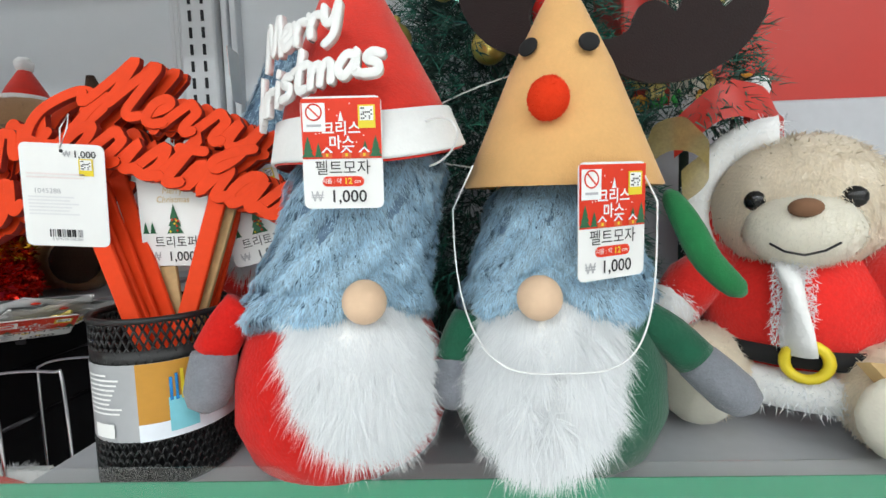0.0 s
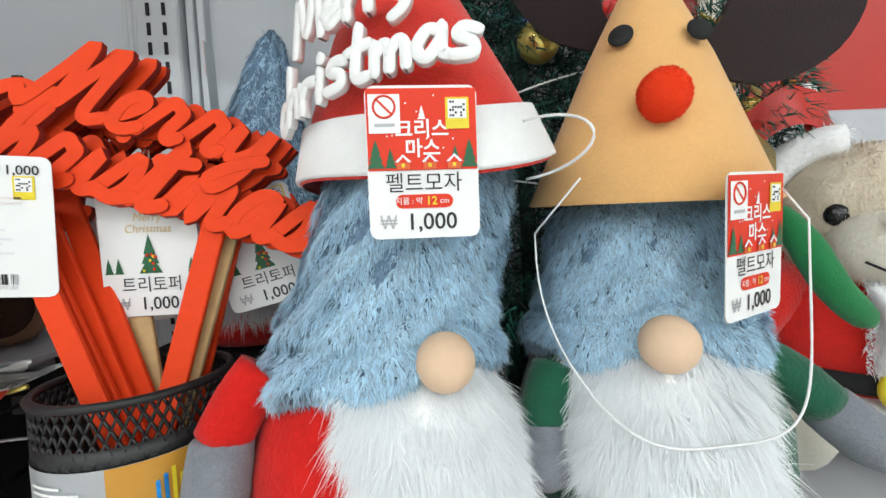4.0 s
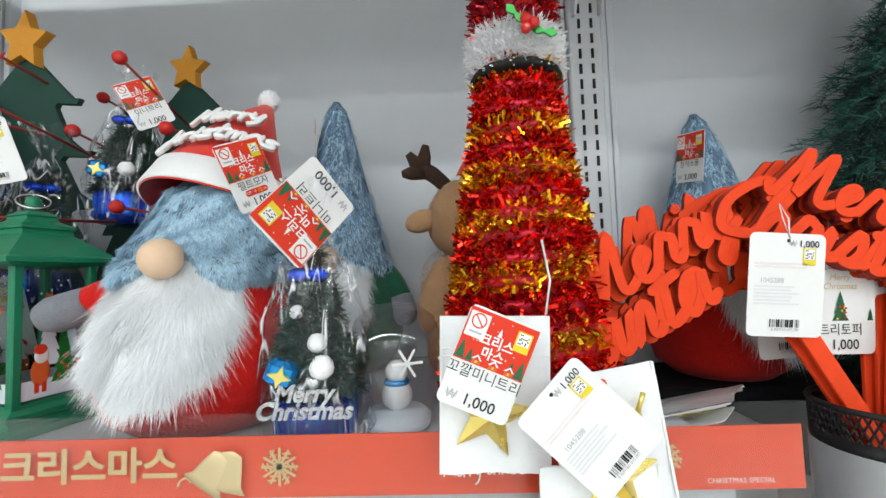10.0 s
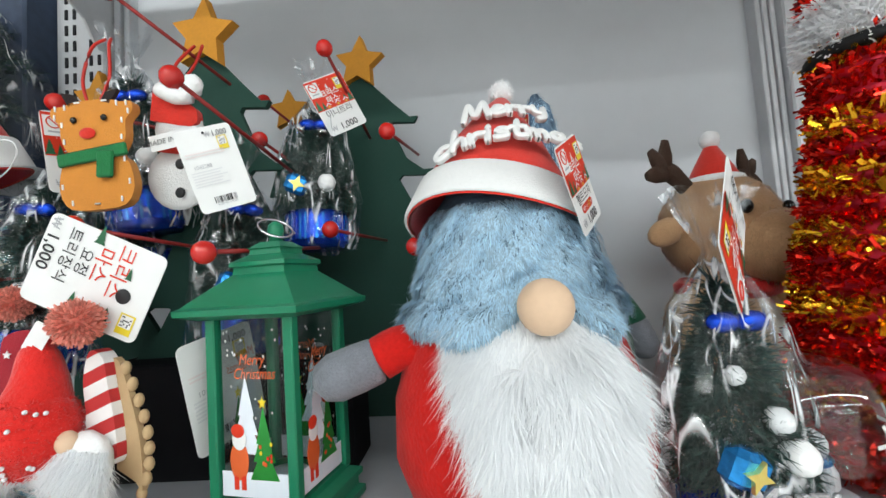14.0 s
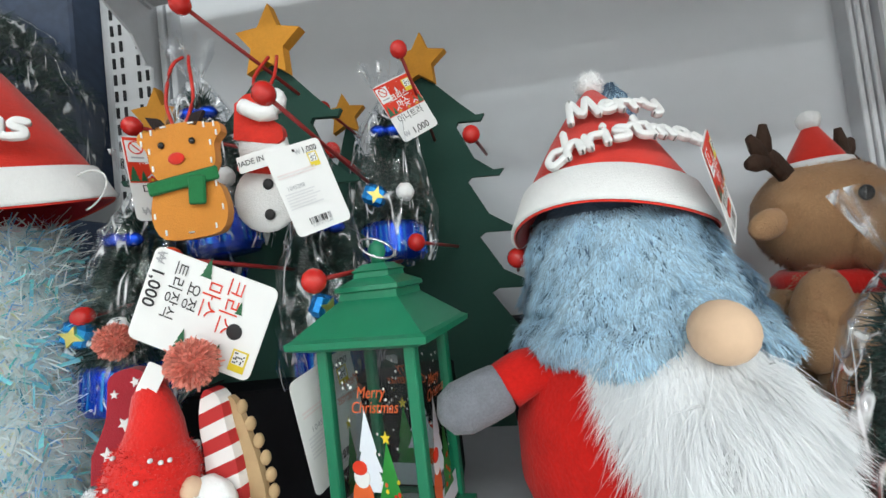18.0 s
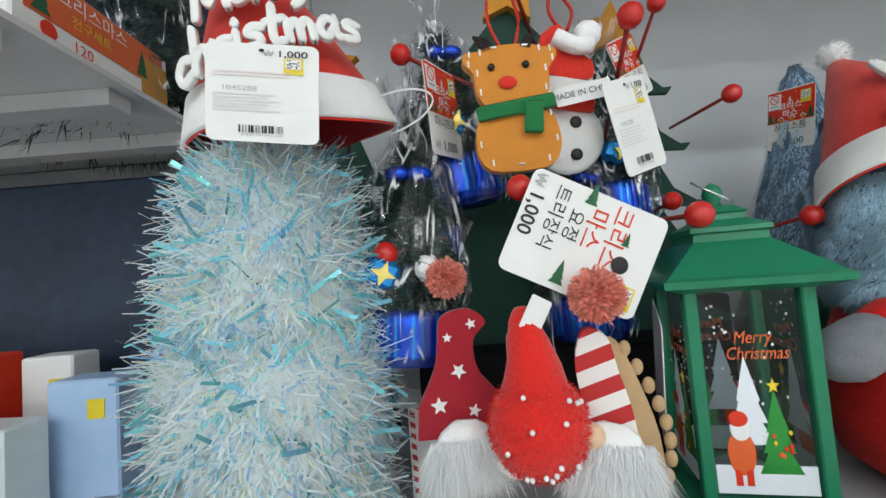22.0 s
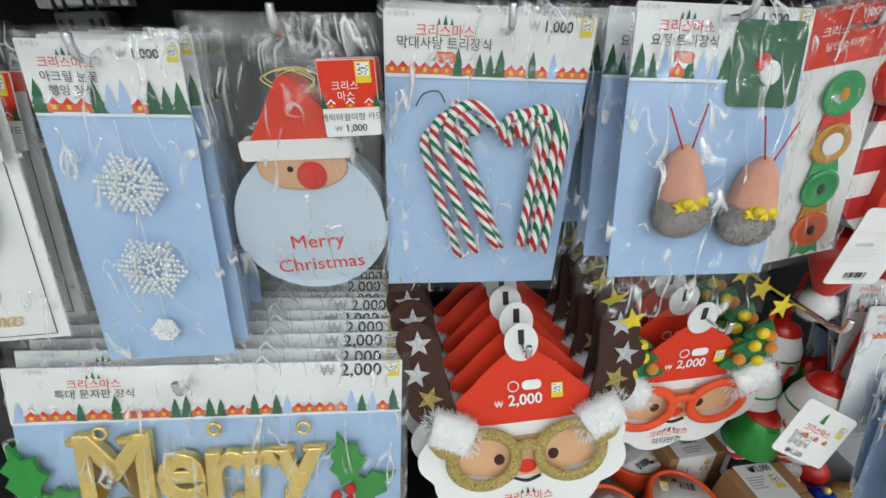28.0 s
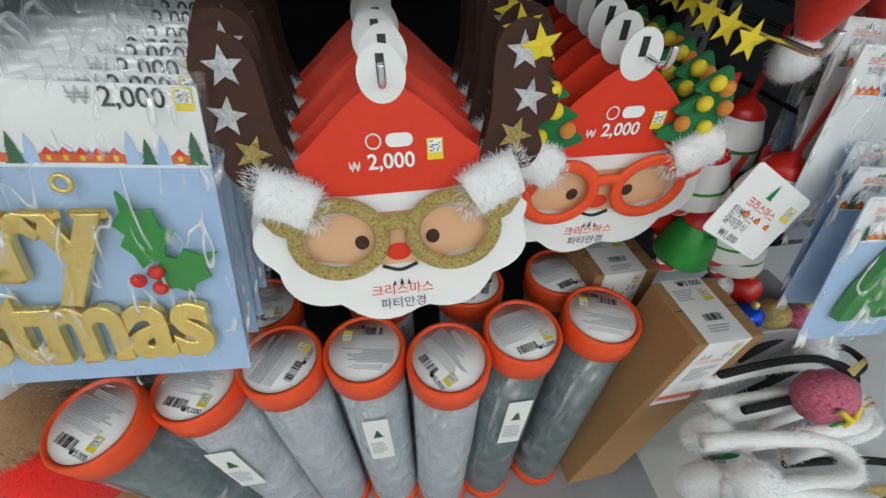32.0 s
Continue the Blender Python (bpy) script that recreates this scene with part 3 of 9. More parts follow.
def letters(body, size, depth, bold, shear, bevel, space, line, res):
    key = (body, size, depth, bold, shear, bevel, space, line, res)
    if key not in LETTERS:
        c = bpy.data.curves.new("words", "FONT")
        c.body, c.size, c.extrude, c.offset, c.shear = body, size, depth / 2, bold * size, shear
        c.bevel_depth, c.bevel_resolution, c.resolution_u = bevel, 1, res
        c.align_x, c.align_y, c.space_character, c.space_line = "CENTER", "CENTER", space, line
        o = bpy.data.objects.new("words", c)
        scene.collection.objects.link(o)
        me = o.to_mesh()
        LETTERS[key] = ([(p.co.x, -p.co.z, p.co.y) for p in me.vertices], [tuple(p.vertices) for p in me.polygons])
        o.to_mesh_clear()
        bpy.data.objects.remove(o)
        bpy.data.curves.remove(c)
    return LETTERS[key]


def part(name, geo, parent=None, label="", m=None):
    """One mesh under a thing or under a part."""
    ob = new(name, geo.mesh(name) if isinstance(geo, Geo) else geo)
    if parent:
        ob.parent = parent
    if m is not None:
        ob.matrix_basis = m
    if label:
        ob["label"] = label
    return ob


def thing(name, label, category, m, group="", geo=None, kind=""):
    """A top-level thing: an Empty at its base, or one mesh."""
    ob = new(name, geo.mesh(name) if geo else None)
    ob.matrix_basis = m
    return tagged(ob, label, category, group, kind)


def structure(name, geo, label, category, m=None):
    ob = new(name, geo.mesh(name))
    if m is not None:
        ob.matrix_basis = m
    return tagged(ob, label, category, "", "structure")


def scatter(prof, n, seed=0, front=None):
    """n points and outward directions on a turned shape, more where it is wider."""
    g = np.random.RandomState(seed)
    P = np.array(prof, float)
    seg = np.linalg.norm(np.diff(P, axis=0), axis=1) * (P[:-1, 0] + P[1:, 0] + 1e-4)
    idx = g.choice(len(seg), n, p=seg / seg.sum())
    t = g.uniform(0, 1, n)
    rz = P[idx] + (P[idx + 1] - P[idx]) * t[:, None]
    d = P[idx + 1] - P[idx]
    nr, nz = d[:, 1], -d[:, 0]
    ln = np.hypot(nr, nz) + 1e-9
    nr, nz = nr / ln, nz / ln
    a = g.uniform(0, 2 * np.pi, n) if front is None else g.uniform(-np.pi / 2 - front, -np.pi / 2 + front, n)
    pos = np.stack([rz[:, 0] * np.cos(a), rz[:, 0] * np.sin(a), rz[:, 1]], 1)
    nor = np.stack([nr * np.cos(a), nr * np.sin(a), nz], 1)
    return pos, nor


# ---- printed matter ----
F1 = 0.0004


def bars(g, x, z, w, h, n, k, y=-F1, seed=0):
    """Lines of writing too small to read."""
    r = random.Random(seed)
    for i in range(n):
        ww = w * r.uniform(.55, 1)
        g.box(ww, .0001, h / n * .45, k, xf(x - (w - ww) / 2, y, z + h / 2 - h * (i + .5) / n))


def barcode(g, x, z, w, h, y=-F1, seed=0):
    r = random.Random(seed)
    q = -w / 2
    while q < w / 2:
        b = r.choice((.0004, .0008, .0012))
        g.box(b, .0001, h, "ink" if r.random() < .8 else "greyink", xf(x + q, y, z))
        q += b + r.choice((.0005, .0008))


def code(g, x, z, s, y=-F1):
    """The yellow patch with a small dark square."""
    g.box(s * 1.15, .0001, s * 1.5, "yellow", xf(x, y, z))
    g.box(s * .9, .0001, s * .9, "whiteink", xf(x, y - .00015, z + s * .2))
    r = random.Random(3)
    for i in range(6):
        for j in range(6):
            if r.random() < .5:
                g.box(s * .1, .0001, s * .1, "ink", xf(x + (i - 2.5) * s * .13, y - .0003, z + s * .2 + (j - 2.5) * s * .13))


def fir(g, x, z, h, k, y=-F1):
    w = h * .3
    for i in range(3):
        b = z + h * .24 * i
        q = w * (1 - .24 * i)
        g.add([(x - q, y - .0001 * i, b), (x + q, y - .0001 * i, b), (x, y - .0001 * i, b + h * .5)], [(0, 1, 2)], k, smooth=False)


def cottage(g, x, z, w, y=-F1):
    g.box(w, .0001, w * .6, "orangeprint", xf(x, y, z + w * .3))
    g.add([(x - w * .65, y - .0002, z + w * .55), (x + w * .65, y - .0002, z + w * .55), (x, y - .0002, z + w * 1.15)], [(0, 1, 2)], "snowprint", smooth=False)
    g.add([(x - w * .4, y - .0003, z + w * .5), (x + w * .4, y - .0003, z + w * .5), (x, y - .0003, z + w * .95)], [(0, 1, 2)], "redprint", smooth=False)
    g.box(w * .25, .0001, w * .3, "yellow", xf(x, y - .0004, z + w * .3))


def ring(r, a, n=20, k=1.0):
    return [(r * math.cos(2 * math.pi * i / n), a, r * k * math.sin(2 * math.pi * i / n)) for i in range(n)]


def village(g, w, z, h, seed=0, y=-F1):
    """A strip of snow, cottages and firs."""
    r = random.Random(seed)
    hills = [(-w / 2 + w * i / 24, z + h * (.34 + .16 * math.sin(i * 1.1 + seed))) for i in range(25)]
    g.add([(a, y, b) for a, b in hills] + [(a, y, z) for a, b in hills], [(i, 25 + i, 26 + i, 1 + i) for i in range(24)], "hillblue", smooth=False)
    g.box(w, .0001, h * .24, "snowprint", xf(0, y - .0001, z + h * .12))
    n = max(4, int(w / (h * .42)))
    for i in range(n):
        x = -w / 2 + w * (i + .5) / n
        if r.random() < .5:
            cottage(g, x, z + h * .14, h * .5, y - .0003)
        else:
            fir(g, x, z + h * .1, h * r.uniform(.8, 1.15), r.choice(("greenprint", "greenprint", "blueprint")), y - .0002)


def tag_red(name, price="1,000", pill="12"):
    """Red-topped price tag; origin at its top middle."""
    w, h = .050, .068
    c = Geo().card(w, h, .0005, "white", xf(0, 0, -h / 2), .004)
    g = Geo()
    g.box(w * .98, .0001, h * .53, "redprint", xf(0, -F1, -h * .285))
    g.text("크리스", .0088, "whiteink", xf(0, -.0008, -h * .29), bold=.02)
    g.text("마스", .0088, "whiteink", xf(0, -.0008, -h * .415), bold=.02)
    fir(g, 0, -h * .22, h * .09, "whiteink", -.0008)
    for i in range(16):
        q = random.Random(i * 7)
        g.ball(.0004, .0001, .0004, "whiteink", xf(q.uniform(-.02, .02), -.0008, -q.uniform(.004, .03)), 6)
    for x, s in ((-.021, .013), (.021, .013), (-.0145, .009), (.0145, .01)):
        fir(g, x, -h * .535, s, "greenprint", -.0008)
    for x in (-.009, .003, .014):
        cottage(g, x, -h * .545, .0058, -.0012)
    g.box(.014, .0001, .017, "whiteink", xf(-.0165, -.0009, -.0125))
    g.tube(ring(.0048, 0, 16), .0005, "redprint", xf(-.0165, -.0011, -.0095), 4, closed=True)
    g.box(.009, .0001, .0009, "redprint", xf(-.0165, -.0012, -.0095, 0, 45, 0))
    g.box(.009, .0001, .0014, "greyink", xf(-.0165, -.0012, -.0175))
    code(g, .016, -.0125, .0092, -.0009)
    g.text(name, .0095, "ink", xf(0, -F1, -h * .64))
    if pill:
        g.card(.026, .0062, .0001, "redprint", xf(0, -F1, -h * .755), .003)
        g.text("지름 : 약", .0035, "whiteink", xf(-.007, -.0008, -h * .755))
        g.text(pill, .0052, "yellow", xf(.0032, -.0008, -h * .755), bold=.02)
        g.text("cm", .0035, "whiteink", xf(.009, -.0008, -h * .755))
    g.text("₩", .0085, "greyink", xf(-.0165, -F1, -h * .895))
    g.text(price, .0105, "ink", xf(.003, -F1, -h * .895), bold=.012)
    return c.mesh("tag"), g.mesh("print")


def tag_back(w=.05, h=.068, wide=False):
    """White back of a tag with small print and a barcode."""
    c = Geo().card(w, h, .0005, "white", xf(0, 0, -h / 2), .004)
    g = Geo()
    g.ball(.0012, .0002, .0012, "ink", xf(0, -F1, -h * .07), 10)
    g.text("1,000", .0062, "ink", xf(w * .27, -F1, -h * .1), bold=.01)
    code(g, w * .28, -h * .22, .0075)
    bars(g, -.004, -h * .31, w * .7, h * .07, 2, "pinkink", seed=2)
    g.text("₩", .0055, "greyink", xf(w * .06, -F1, -h * .1))
    g.text("1045288", .0046, "greyink", xf(-w * .2, -F1, -h * .46))
    bars(g, -.001, -h * .6, w * .82, h * .2, 6, "faintink", seed=4)
    barcode(g, 0, -h * .87, w * .4, h * .075)
    g.text("8 809760 045288", .0026, "greyink", xf(0, -F1, -h * .93))
    return c.mesh("tag"), g.mesh("print")


def tag_tree():
    """White tag with a decorated tree in its middle."""
    w, h = .05, .068
    c = Geo().card(w, h, .0005, "white", xf(0, 0, -h / 2), .004)
    g = Geo()
    g.text("크리스마스", .0062, "redprint", xf(0, -F1, -h * .17))
    fir(g, 0, -h * .12, h * .07, "greenprint")
    code(g, .019, -h * .1, .006)
    g.text("Merry\nChristmas", .0058, "goldink", xf(0, -F1, -h * .31), shear=.2)
    fir(g, 0, -h * .68, .02, "greenprint")
    r = random.Random(5)
    for i in range(9):
        g.ball(.0008, .0002, .0008, r.choice(("redprint", "yellow")), xf(r.uniform(-.004, .004), -.0012, -h * .66 + r.uniform(0, .009)), 6)
    for x in (-.021, .021, -.016):
        fir(g, x, -h * .68, .008, "greenprint")
    g.text("트리토퍼", .0085, "ink", xf(0, -F1, -h * .77))
    g.text("₩", .008, "greyink", xf(-.0155, -F1, -h * .91))
    g.text("1,000", .009, "ink", xf(.003, -F1, -h * .91), bold=.01)
    return c.mesh("tag"), g.mesh("print")


def tag_elf():
    """Wide white tag with three lines and a large punched hole."""
    w, h = .068, .05
    c = Geo().card(w, h, .0005, "white", xf(0, 0, 0), .004)
    g = Geo()
    g.text("₩", .007, "greyink", xf(-.03, -F1, .02, 0, 90, 0))
    g.text("1,000", .0095, "ink", xf(-.029, -F1, .004, 0, 90, 0), bold=.015)
    g.text("트리장식", .0085, "ink", xf(-.018, -F1, .006, 0, 90, 0))
    g.text("요정", .0085, "ink", xf(-.0085, -F1, .006, 0, 90, 0))
    g.text("크리스", .011, "redprint", xf(.012, -F1, .008, 0, 90, 0))
    g.text("마스", .011, "redprint", xf(.001, -F1, .008, 0, 90, 0))
    for x, z, s in ((-.004, .018, .011), (-.006, -.022, .012), (.014, -.02, .009), (.018, .006, .007)):
        fir(g, x, z, s, "greenprint")
    g.ball(.0042, .0003, .0042, "ink", xf(.019, -F1, -.003), 16)
    code(g, .026, -.0165, .0075)
    return c.mesh("tag"), g.mesh("print")


TAGS = {"hat": tag_red("펠트모자"), "tree": tag_red("꼬깔미니트리", pill=""), "mini": tag_red("미니트리", pill=""), "felt": tag_red("장식소품", "3,000", ""),
        "back": tag_back(), "topper": tag_tree(), "elf": tag_elf()}


def hang_tag(kind, parent, m, loop=None):
    c, p = TAGS[kind]
    t = part("tag", c, parent, {"back": "white price tag with small print", "elf": "white price tag with red and black writing",
                                "topper": "white tag with a small tree"}.get(kind, "red and white price tag"), m)
    part("print", p, t)
    return t


def star(r, q=.42, n=5, a0=90):
    return [((r if i % 2 == 0 else r * q) * math.cos(radians(a0 + 180 * i / n)), (r if i % 2 == 0 else r * q) * math.sin(radians(a0 + 180 * i / n))) for i in range(2 * n)]


def puffy_star(g, r, d, k, m, q=.42, n=5):
    """A star with raised ridges."""
    o = star(r, q, n)
    c = len(o)
    v = [(x, 0, z) for x, z in o] + [(0, -d, 0)] + [(x, d * .3, z) for x, z in o]
    f = [(i, (i + 1) % c, c) for i in range(c)] + [(c + 1 + (i + 1) % c, c + 1 + i, i, (i + 1) % c)[::-1] for i in range(c)]
    return g.add(v, f, k, m, False)


STROKES = {
    "M": (.92, ((0, 0), (.16, .95), (.24, .9), (.42, .2), (.68, .95), (.76, .9), (.88, .02))), "W": (.9, ((0, .9), (.15, .05), (.22, .05), (.4, .65), (.58, .05), (.66, .08), (.84, .95))),
    "e": (.46, ((.04, .24), (.36, .3), (.34, .46), (.18, .5), (.05, .22), (.18, .01), (.46, .12))), "r": (.4, ((.03, .48), (.08, .01)), ((.07, .28), (.2, .47), (.4, .43))),
    "y": (.5, ((.04, .5), (.1, .16), (.3, .14), (.43, .5)), ((.44, .5), (.36, -.15), (.12, -.36))), "C": (.66, ((.6, .82), (.38, 1), (.07, .62), (.1, .12), (.38, 0), (.66, .22))),
    "c": (.44, ((.42, .44), (.22, .5), (.04, .25), (.16, .01), (.44, .1))), "h": (.46, ((.1, 1), (.04, .01)), ((.07, .28), (.24, .48), (.38, .36), (.4, .02))),
    "i": (.2, ((.08, .5), (.06, .02)), ((.09, .74), (.095, .76))), "s": (.42, ((.38, .44), (.18, .5), (.08, .36), (.3, .22), (.3, .04), (.03, .03))),
    "t": (.34, ((.17, .92), (.12, .12), (.32, .03)), ((0, .56), (.34, .6))), "m": (.64, ((.04, .5), (.05, .02)), ((.05, .3), (.19, .49), (.29, .36), (.3, .02)), ((.3, .3), (.44, .49), (.55, .36), (.57, .02))),
    "a": (.5, ((.4, .42), (.2, .5), (.03, .22), (.18, .01), (.4, .28)), ((.41, .5), (.41, .1), (.5, .02))), "n": (.46, ((.04, .5), (.05, .02)), ((.05, .3), (.22, .49), (.38, .36), (.4, .02))),
    "S": (.52, ((.48, .84), (.26, 1), (.08, .76), (.44, .44), (.38, .06), (.02, .1))),
}


def smooth_line(P, n=5):
    """A rounded line through a few points."""
    Q = [P[0]] + list(P) + [P[-1]]
    out = []
    for i in range(1, len(Q) - 2):
        for j in range(n):
            t = j / n
            out.append(tuple(.5 * (2 * Q[i][c] + (Q[i + 1][c] - Q[i - 1][c]) * t + (2 * Q[i - 1][c] - 5 * Q[i][c] + 4 * Q[i + 1][c] - Q[i + 2][c]) * t * t
                                   + (3 * Q[i][c] - Q[i - 1][c] - 3 * Q[i + 1][c] + Q[i + 2][c]) * t ** 3) for c in range(len(P[0]))))
    return out + [tuple(P[-1])]


def stroke(g, pts, w, d, k, edge, m, soft, bend, y, drift=0.0):
    """A flat band with round ends along a line in x and z."""
    P = [Vector((a, 0, b)) for a, b in smooth_line(pts)]
    T = [(P[min(i + 1, len(P) - 1)] - P[max(i - 1, 0)]).normalized() for i in range(len(P))]
    st = [(P[0] - T[0] * w * q, T[0], math.sqrt(max(0, 1 - q * q))) for q in (.98, .8, .5)] + [(p, t, 1) for p, t in zip(P, T)] + [(P[-1] + T[-1] * w * q, T[-1], math.sqrt(max(0, 1 - q * q))) for q in (.5, .8, .98)]
    c = .25 if soft else .06
    v = []
    for i, (p, t, s) in enumerate(st):
        nn = Vector((-t.z, 0, t.x)) * w * s
        for a, b in ((1, d), (1, d * c), (1 - c * 1.6, 0), (-1 + c * 1.6, 0), (-1, d * c), (-1, d)):
            q = p + nn * a
            v.append((q.x, y + b - drift * i / len(st), q.z))
    if bend:
        v = [((bend - p[1]) * math.sin(p[0] / bend), bend - (bend - p[1]) * math.cos(p[0] / bend), p[2]) for p in v]
    n = len(st)
    top, side = [], []
    for i in range(n - 1):
        for j in range(6):
            f = (i * 6 + j, i * 6 + (j + 1) % 6, i * 6 + 6 + (j + 1) % 6, i * 6 + 6 + j)
            (top if j in (1, 2, 3) else side).append(f)
    g.add(v, top, k, m, soft)
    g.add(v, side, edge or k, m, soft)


def script(g, word, h, w, d, k, m, slant=.18, width=None, edge=None, soft=False, bend=None, jump=0.0):
    """A hand-drawn word, centred; h: capital height, w: half of the line's breadth, d: depth."""
    xs, x = [], 0
    for ch in word:
        xs.append(x)
        x += STROKES[ch][0] + .06
    s = h if not width else width / x
    for i, ch in enumerate(word):
        for line in STROKES[ch][1:]:
            stroke(g, [((xs[i] + a - x / 2 + slant * b) * s, b * h + jump * h * math.sin(i * 2.1)) for a, b in line], w, d, k, edge, m, soft, bend, -.0004 * (i % 3))
    return g


def inside(parent, m):
    """A pose of the world, as the parent sees it."""
    return parent.matrix_basis.inverted() @ m


# ---- the shop round the shelves ----
ZR, ZL = 1.283, 1.383
YB, YF = 0.56, 0.236
structure("floor", Geo().box(9, 7, .1, "floor", xf(-.3, -2.4, -.05)), "pale vinyl shop floor", "floor")
structure("ceiling", Geo().box(9, 7, .1, "ceil", xf(-.3, -2.4, 2.95)), "white shop ceiling", "ceiling")
structure("wall_behind", Geo().box(9, .1, 3.0, "ceil", xf(-.3, -5.95, 1.45)), "plain white shop wall", "wall")
structure("wall_left", Geo().box(.1, 6.9, 3.0, "ceil", xf(-4.85, -2.4, 1.45)), "plain white shop wall", "wall")
structure("wall_right", Geo().box(.1, 6.9, 3.0, "ceil", xf(4.25, -2.4, 1.45)), "plain white shop wall", "wall")
structure("wall_north", Geo().box(9, .1, 3.0, "ceil", xf(-.3, 1.0, 1.45)), "plain white shop wall behind the shelving", "wall")

lampg = Geo().box(1.3, .12, .05, "lampbody", bev=.006)
diffg = Geo().box(1.24, .085, .012, "diffuser", bev=.003)
body_me, diff_me = lampg.mesh("housing"), diffg.mesh("diffuser")
for j, y in enumerate((-1.5, -2.8, -4.1, -5.4)):
    for x in (-3.1, -1.65, -.2, 1.25, 2.7):
        lt = thing("ceiling_light", "long white tube lamp on the ceiling", "ceiling lamp", xf(x, y, 2.875), "ceiling lamps")
        part("housing", body_me, lt)
        part("diffuser", diff_me, lt, "glowing diffuser", xf(0, 0, -.03))
for y in (-1.5, -2.8, -4.1, -5.4):
    la = bpy.data.lights.new("tube_light", "AREA")
    la.shape, la.size, la.size_y, la.energy, la.color = "RECTANGLE", 7.2, .09, 56, (0.92, 0.99, 1.0)
    lo = new("tube_light", la)
    lo.matrix_basis = pose(-.2, y, 2.83)

# back panels, uprights and shelves
structure("wall_panel", Geo().box(3.9, .02, .68, "panel", xf(-.55, YB + .01, 1.70)), "pale grey steel back panel of the shelving", "back panel")
# Same panel as above; the shade under the shelf is painted dark.
structure("wall_panel_lower", Geo().box(3.9, .02, 1.36, "darkgrey", xf(-.55, YB + .012, .68)), "back panel below the shelf, darkened for shade", "back panel")


def upright(x, double):
    """Slotted steel post."""
    g = Geo()
    w = .054 if double else .044
    g.box(w, .03, .66, "steel", xf(0, .545, 1.67), .002)
    flanges = []
    for q, d in ((-w / 2 - .004, .008), (-w / 2 - .011, .012), (-w / 2 - .0175, .016), (w / 2 + .006, .014), (w / 2 + .016, .02)):
        flanges.append(Geo().box(.006 if q < 0 else .008, .02, .66, "panel" if q > 0 else "steel", xf(q, .545 + d * .5, 1.67), .001))
    post = structure("upright", g, "slotted grey steel upright of the shelving", "upright", xf(x))
    for fl in flanges:
        part("flange", fl, post)
    # Lower half darkened: shade under the shelf goes into the post's colour.
    part("lower_post", Geo().box(w, .03, 1.335, "shadedsteel", xf(0, .545, .6675), .002), post, "lower half of the post, darkened for shade")
    s = Geo()
    cols = (-.021, -.0105, .0105, .021) if double else (-.008, .008)
    for i in range(58):
        for c in cols:
            s.box(.0034, .002, .0125, "slot", xf(c, .5295, .75 + .0204 * i))
    part("slots", s, post)
    return post


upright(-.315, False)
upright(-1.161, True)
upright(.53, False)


def shelf(name, x0, x1, z, y0, label, lip=.028, mk="shelfgrey"):
    g = Geo()
    g.box(x1 - x0, YB - y0 - .03, .004, mk, xf((x0 + x1) / 2, (YB + y0) / 2 - .012, z - .002))
    b = structure(name, g, label, "shelf")
    part("lip", Geo().box(x1 - x0, .006, lip, mk, xf((x0 + x1) / 2, y0 + .003, z - lip / 2 - .0015), .0015), b)
    part("hem", Geo().box(x1 - x0, .012, .003, mk, xf((x0 + x1) / 2, y0 + .010, z - lip)), b)
    for i in range(3):
        part("rib", Geo().box(x1 - x0 - .02, .02, .012, mk, xf((x0 + x1) / 2, y0 + .08 + .09 * i, z - .0105)), b)
    return b


shelf("shelf_left", -1.132, -.343, ZL, YF, "grey steel shelf with a lip")
shelf("shelf_right", -.288, .50, ZR, YF, "grey steel shelf with a lip")
shelf("shelf_above_left", -1.132, -.343, 1.90, .16, "grey steel shelf overhead")
shelf("shelf_above_right", -.288, .50, 1.90, .16, "grey steel shelf overhead")
shelf("shelf_far_left", -2.0, -1.192, 1.675, .2, "pale grey shelf of the next bay", mk="steel")
shelf("shelf_far_left_low", -2.0, -1.192, 1.38, .2, "pale grey shelf of the next bay", mk="steel")
shelf("deck_left", -1.132, -.343, .36, .08, "grey base shelf of the shelving", mk="deckgrey")
shelf("deck_far_left", -2.0, -1.192, .36, .08, "grey base shelf of the next bay", mk="deckgrey")
shelf("deck_right", -.288, .50, .56, .02, "white lower shelf with a slotted rim", mk="steel")
hol = Geo()
for i in range(26):
    hol.box(.004, .0012, .0012, "slot", xf(-.27 + .03 * i, .03, .5612))
part("slots", hol, bpy.data.objects["deck_right"])


def gusset(x, z, y0, side):
    """Curved bracket that carries an upper shelf."""
    out = [(.0, .0), (0, -.075), (.012, -.078), (.03, -.05), (.07, -.03), (.14, -.016), (.36, -.012), (.36, 0)]
    g = Geo().plate(out, .003, "steel", xf(x, .53, z, 0, 0, -90))
    g.plate([(a, b - .004) for a, b in ((0, 0), (.36, 0), (.36, .004), (0, .004))], .012, "steel", xf(x - .0045, .53, z, 0, 0, -90))
    return structure("shelf_bracket", g, "curved steel bracket under the upper shelf", "shelf bracket")


gusset(-1.134, 1.895, .16, 1)
gusset(-.332, 1.895, .16, 1)
gusset(-.298, 1.895, .16, 1)


